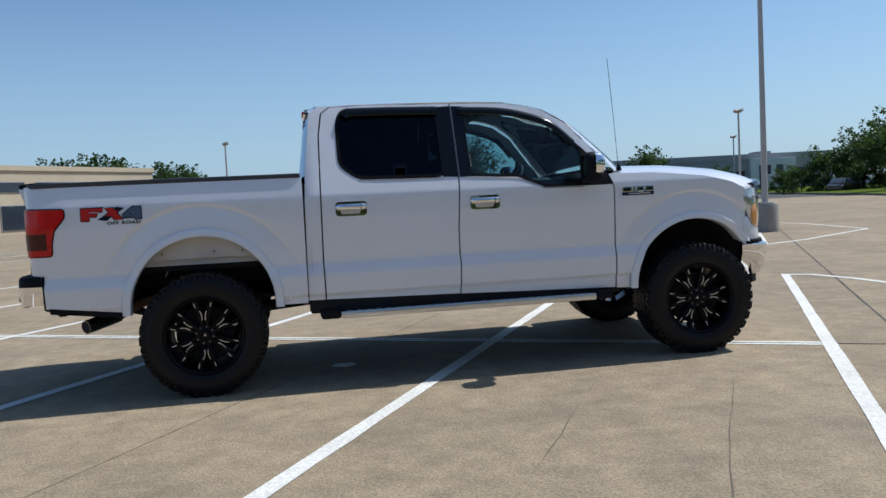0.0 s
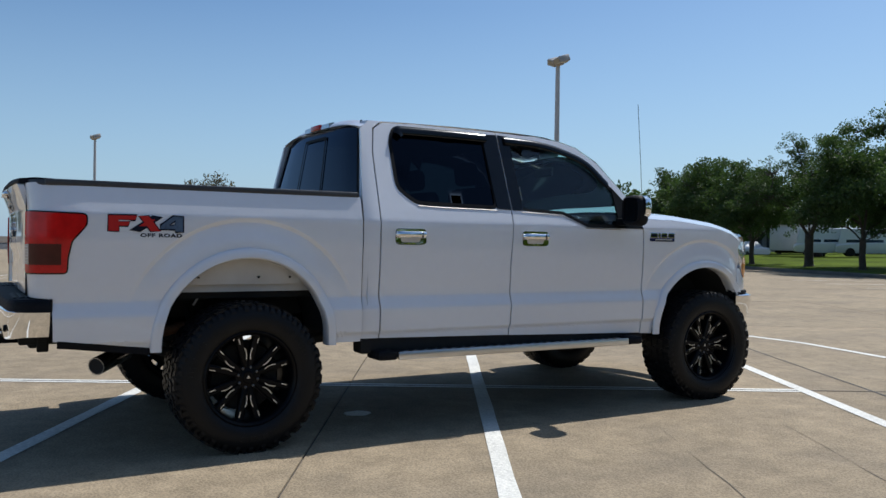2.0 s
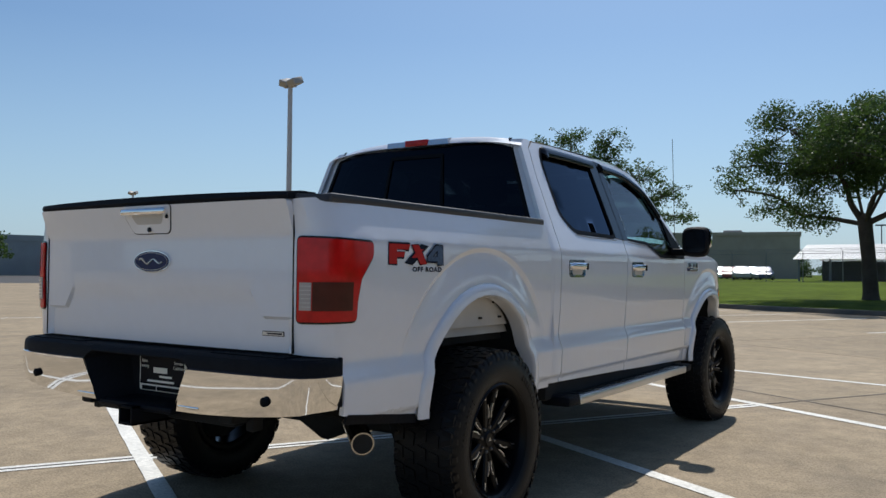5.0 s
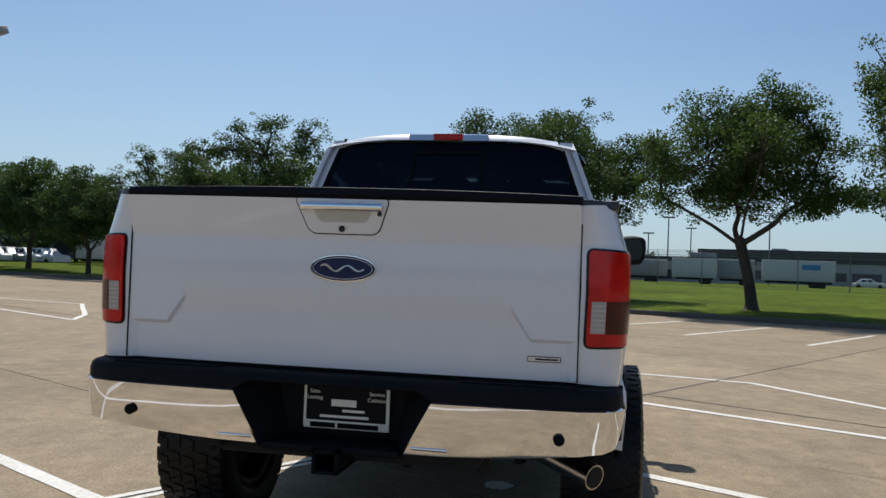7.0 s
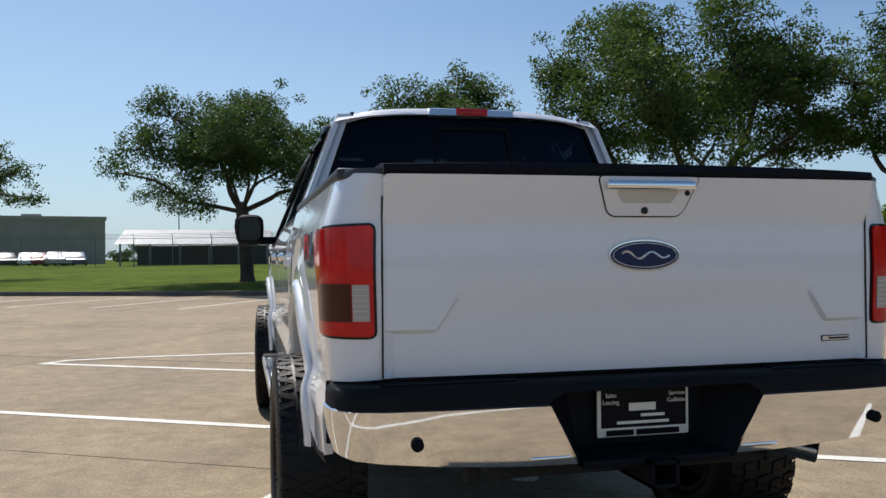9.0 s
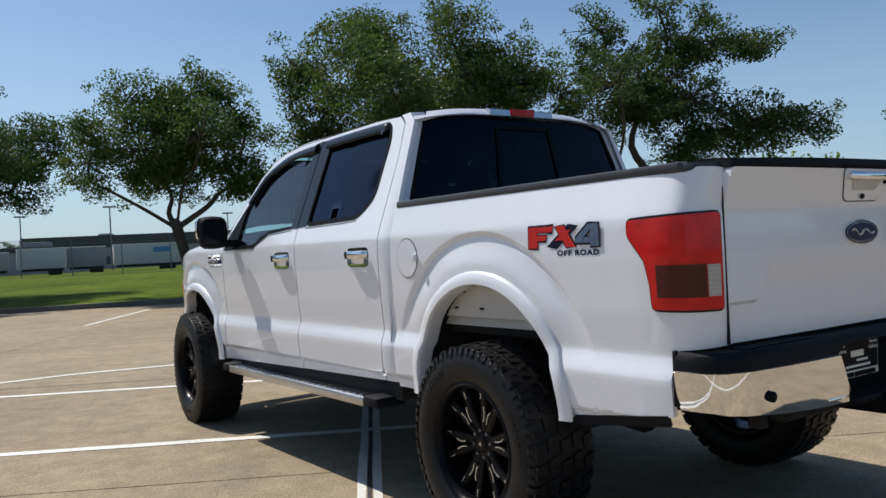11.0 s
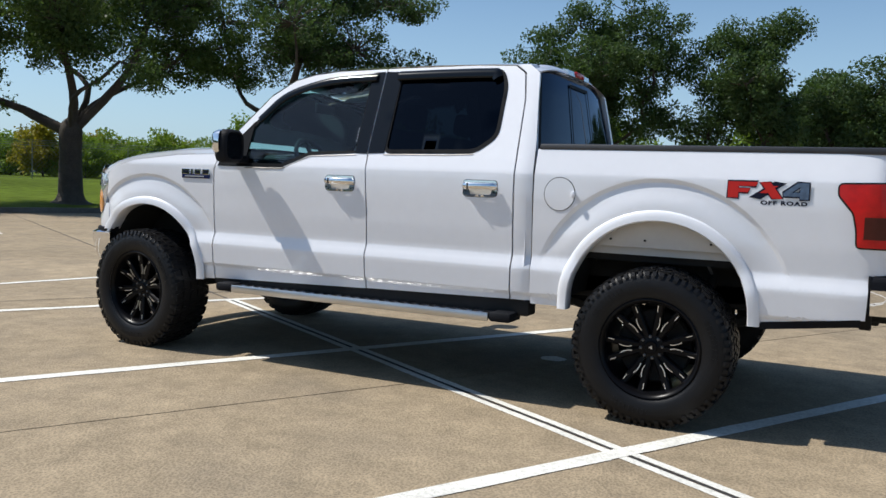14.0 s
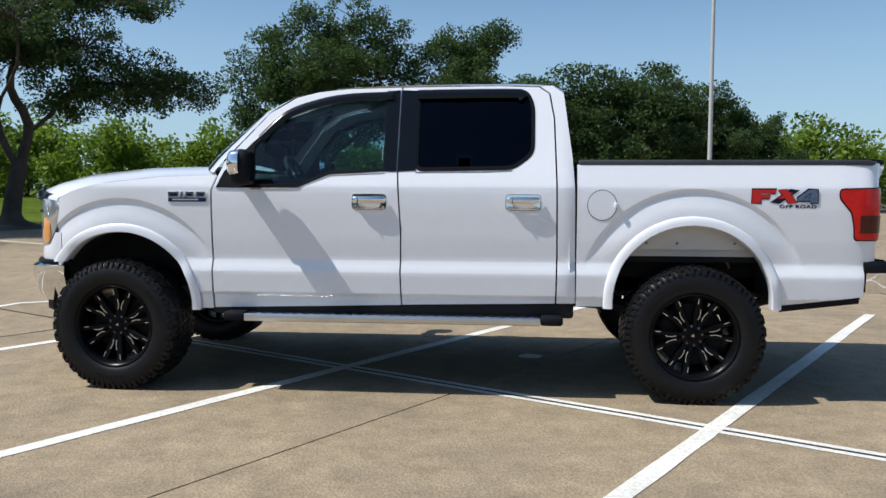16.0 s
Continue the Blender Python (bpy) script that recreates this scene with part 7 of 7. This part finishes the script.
trailer("white enclosed box trailer behind the fence", from_eye(-5.65, 84, 0.55), -97, 4.0, 1.85)
trailer("dark grey box trailer behind the fence", from_eye(-8.45, 86, 0.55), -97, 3.4, 1.9, WALL_GREY)
trailer("long white semi trailer with a blue mark", from_eye(-11.2, 85, 0.55), -100, 6.3, 1.95, TRAILER, VAN_BLUE)
trailer("grey semi trailer parked behind the fence", from_eye(-1.0, 88, 0.55), -95, 6.6, 1.7, WALL_GREY)
trailer("white enclosed box trailer beside the tree row", from_eye(33.6, 70, 0.2), -60, 4.2, 2.0)
trailer("white box truck body near the far office", from_eye(54.1, 118, 0.0), -35, 3.9, 1.75)


def make_car(paint, van=False):
    """A parked car: lofted body, glass band, four wheels. Length along x."""
    c = thing("parked_car", "", "")
    L, H = (5.2, 2.05) if van else (4.6, 1.48)
    prof = [(0, 0.35, 0.72), (0.25, 0.28, 0.85), (1.0, 0.26, 0.93), (1.5, 0.25, 0.96), (2.6, 0.25, 0.98), (3.6, 0.26, 0.98), (4.3, 0.30, 0.94), (4.6, 0.38, 0.80)]
    bm = bmesh.new()
    rows = []
    for x, z0, z1 in prof:
        x *= L / 4.6
        z1 = z1 * (1.12 if van else 1.0)
        w = 0.78 if x in (0, L) else 0.88
        rows.append([bm.verts.new((x, y, z)) for y, z in ((-w * 0.9, z0), (-w, z0 + 0.2), (-w, z1 - 0.12), (-w * 0.88, z1), (w * 0.88, z1), (w, z1 - 0.12), (w, z0 + 0.2), (w * 0.9, z0))])
    for a, b in zip(rows, rows[1:]):
        for i in range(8):
            bm.faces.new((a[i], a[(i + 1) % 8], b[(i + 1) % 8], b[i]))
    for r in (rows[0], rows[-1]):
        bm.faces.new(r)
    bmesh.ops.recalc_face_normals(bm, faces=bm.faces[:])
    part("body", bm, paint, c, smooth=35)
    top = [(0.15, 1.0), (0.35, H), (3.55, H), (4.35, 1.05)] if van else [(0.5, 0.93), (1.15, H - 0.06), (1.6, H), (2.5, H), (3.3, 0.96)]
    bm = bmesh.new()
    rows = []
    for x, z in top:
        x *= L / 4.6
        w = 0.80 if z < 1.1 else 0.64 + (0.12 if van else 0)
        rows.append([bm.verts.new((x, y, zz)) for y, zz in ((-0.82, 0.92), (-w, z - 0.03), (-w * 0.85, z), (w * 0.85, z), (w, z - 0.03), (0.82, 0.92))])
    for a, b in zip(rows, rows[1:]):
        for i in range(5):
            bm.faces.new((a[i], a[i + 1], b[i + 1], b[i]))
    bmesh.ops.recalc_face_normals(bm, faces=bm.faces[:])
    part("cabin_top", bm, paint, c, smooth=35)
    for sg in (1, -1):
        for x0, x1 in (((0.6, 1.6), (1.75, 2.75), (2.9, 3.7)) if van else ((1.2, 1.95), (2.05, 2.75))):
            bm = bmesh.new()
            zt = H - (0.35 if van else 0.14)
            vs = [bm.verts.new((x * L / 4.6, sg * (0.84 - (z - 0.92) * (0.12 if van else 0.32)), z)) for x, z in ((x0, 1.02), (x1, 1.02), (x1 - 0.1, zt), (x0 + 0.08, zt))]
            bm.faces.new(vs)
            part("window", bm, FAR_GLASS, c)
        for x in (0.85, 3.75):
            bm = lathe([(0.001, -0.1), (0.30, -0.1), (0.33, 0), (0.30, 0.1), (0.12, 0.11), (0.001, 0.11)], 16, "y")
            o = part("wheel", bm, RUBBER, c, smooth=40)
            o.matrix_basis = Matrix.Translation((x * L / 4.6, sg * 0.80, 0.33))
    bm = bmesh.new()
    xw = (3.75 if van else 2.6) * L / 4.6
    vs = [bm.verts.new((x, y, z)) for x, y, z in ((xw + 0.55, -0.7, 1.0), (xw + 0.55, 0.7, 1.0), (xw, 0.6, H - 0.12), (xw, -0.6, H - 0.12))]
    bm.faces.new(vs)
    part("windscreen", bm, FAR_GLASS, c)
    return c


car_kinds = {"white": make_car(CAR_WHITE), "blue": make_car(CAR_BLUE), "silver": make_car(CAR_SILVER), "red": make_car(CAR_RED), "dark": make_car(CAR_DARK), "van": make_car(CAR_WHITE, True), "bluevan": make_car(VAN_BLUE, True)}
car_used = set()


def car(kind, at, turn):
    m = pose(at.x, at.y, at.z, 0, 0, turn)
    o = car_kinds[kind] if kind not in car_used else copy_thing(car_kinds[kind], m)
    car_used.add(kind)
    o.matrix_basis = m
    words = {"white": "white parked sedan", "blue": "dark blue parked sedan", "silver": "silver parked sedan", "red": "red parked sedan", "dark": "black parked sedan", "van": "white parked passenger van", "bluevan": "bright blue and white work van"}[kind]
    o.name = "parked_van" if "van" in kind else "parked_car"
    return tagged(o, words + " in the distance", "van" if "van" in kind else "car", "vehicles parked far off")


for kd, az, d, tn in (("van", 32.0, 66, -50), ("van", 29.6, 66, -50),
                      ("bluevan", -20.5, 146, -105), ("bluevan", -24.6, 148, -105), ("bluevan", -26.9, 150, -105), ("white", -18.4, 144, -105), ("white", -16.2, 142, -105), ("van", -19.4, 147, -105),
                      ("white", 13.6, 92, 14), ("silver", 12.2, 91, 196), ("red", 12.9, 92, 16), ("dark", 14.6, 93, 20), ("silver", 11.5, 90, 12), ("white", 15.6, 92, 60), ("dark", 18.9, 92, 24), ("blue", 10.8, 90, 10),
                      ("blue", 48.9, 112, 30), ("dark", 91.0, 78, 0), ("red", 84.5, 100, 10), ("dark", 49.0, 88, 30), ("white", 76.5, 104, 78), ("dark", 74.6, 104, 76)):
    p = from_eye(az, d, 0.55 if abs(az) < 48 else 0.0)
    car(kd, p, tn)

for kd, az, d in (("blue", 44.3, 84), ("white", 43.4, 82), ("silver", 42.5, 82), ("white", 41.6, 81), ("blue", 41.9, 88), ("white", 40.7, 80)):
    car(kd, Vector((-1.1 + d * math.cos(radians(az)), -6.0 + d * math.sin(radians(az)), 0.15)), az + 205)

# bollards by the depot
for k in range(4):
    bm = lathe([(0.001, 0.0), (0.09, 0.0), (0.09, 1.0), (0.05, 1.08), (0.001, 1.09)], 12)
    o = part("bollard", bm, YELLOW, smooth=40)
    o.matrix_basis = Matrix.Translation(from_eye(-28.6 - 0.55 * k, 92, 0.1))
    tagged(o, "yellow steel bollard by the far depot", "bollard", "bollards by the depot")

# thin poles far off
far_pole = None
for az, d, h in ((-3.1, 118, 6.0), (-3.9, 112, 6.8), (-5.2, 106, 8.5), (-6.6, 120, 8.0), (-11.5, 104, 8.0), (-24.5, 120, 7.6), (-19.0, 118, 7.6), (4.5, 118, 7.5), (21.0, 120, 7.5), (-31.0, 118, 8.0)):
    p = from_eye(az, d, 0.0)
    fp = thing("yard_light", "thin dark yard light pole beyond the fence", "lamp post", "yard lights", at=pose(p.x, p.y, 0, 0, 0, az))
    tube("pole", [(0, 0, 0), (0, 0, h)], [0.10, 0.07], FENCE_MAT, fp, 6)
    bm = bmesh.new()
    box(bm, -0.2, 0.2, -0.7, 0.7, h - 0.05, h + 0.12)
    part("lamp_head", bm, FENCE_MAT, fp)

# far tree line
for k in range(52):
    p = from_eye(-40 + 1.65 * k, 186 + 6 * math.sin(k * 1.9))
    tree("distant", p.x, p.y, -0.8, 0.72 + 0.14 * math.sin(k * 2.3), k * 67, "distant dark green tree in the tree line")
rng_t = random.Random(11)
for az in list(np.arange(-58, 52, 3.4)):
    d = 208 + rng_t.uniform(-8, 25)
    p = from_eye(float(az), d)
    tree("far", p.x, p.y, -0.5, 0.76 + rng_t.uniform(0, 0.2), rng_t.uniform(0, 360), "distant dark green tree in the tree line")
for az, d, sz in ((57.5, 138, 0.5), (49.8, 96, 0.55), (47.6, 94, 0.72), (45.3, 92, 0.9), (62, 128, 0.85), (66.5, 120, 0.7), (70, 130, 0.7), (74, 96, 0.7), (76.5, 98, 0.75), (79, 102, 0.7), (102.3, 118, 1.02), (100, 118, 1.08), (98.6, 121, 1.04), (95.7, 120, 0.94), (94.2, 122, 0.90), (91.6, 124, 0.55), (96.5, 75, 0.3)):
    p = from_eye(az, d)
    tree("far", p.x, p.y, 0.0, sz, az * 7, "distant dark oak beyond the lot")

for k in range(10):
    az = 28 + 1.9 * k
    p = from_eye(az, 84 + 9 * math.sin(k * 1.9))
    tree("far", p.x, p.y, 0.1, 0.72 + 0.1 * math.sin(k * 2.7), k * 77, "dark oak in the grove behind the tree row")

for k in range(9):
    p = from_eye(71.5 + 1.5 * k, 112 + 4 * math.sin(k * 2.0))
    tree("far", p.x, p.y, -1.6, 0.50 + 0.07 * math.sin(k * 1.7), k * 41, "low dark green hedge tree beyond the lot")

for k in range(19):
    p = from_eye(30.5 + 1.22 * k, 96 + 4 * math.sin(k * 2.2))
    tree("far", p.x, p.y, -0.9, 0.40 + 0.08 * math.sin(k * 1.9), k * 53, "low dark green hedge tree beyond the lot")
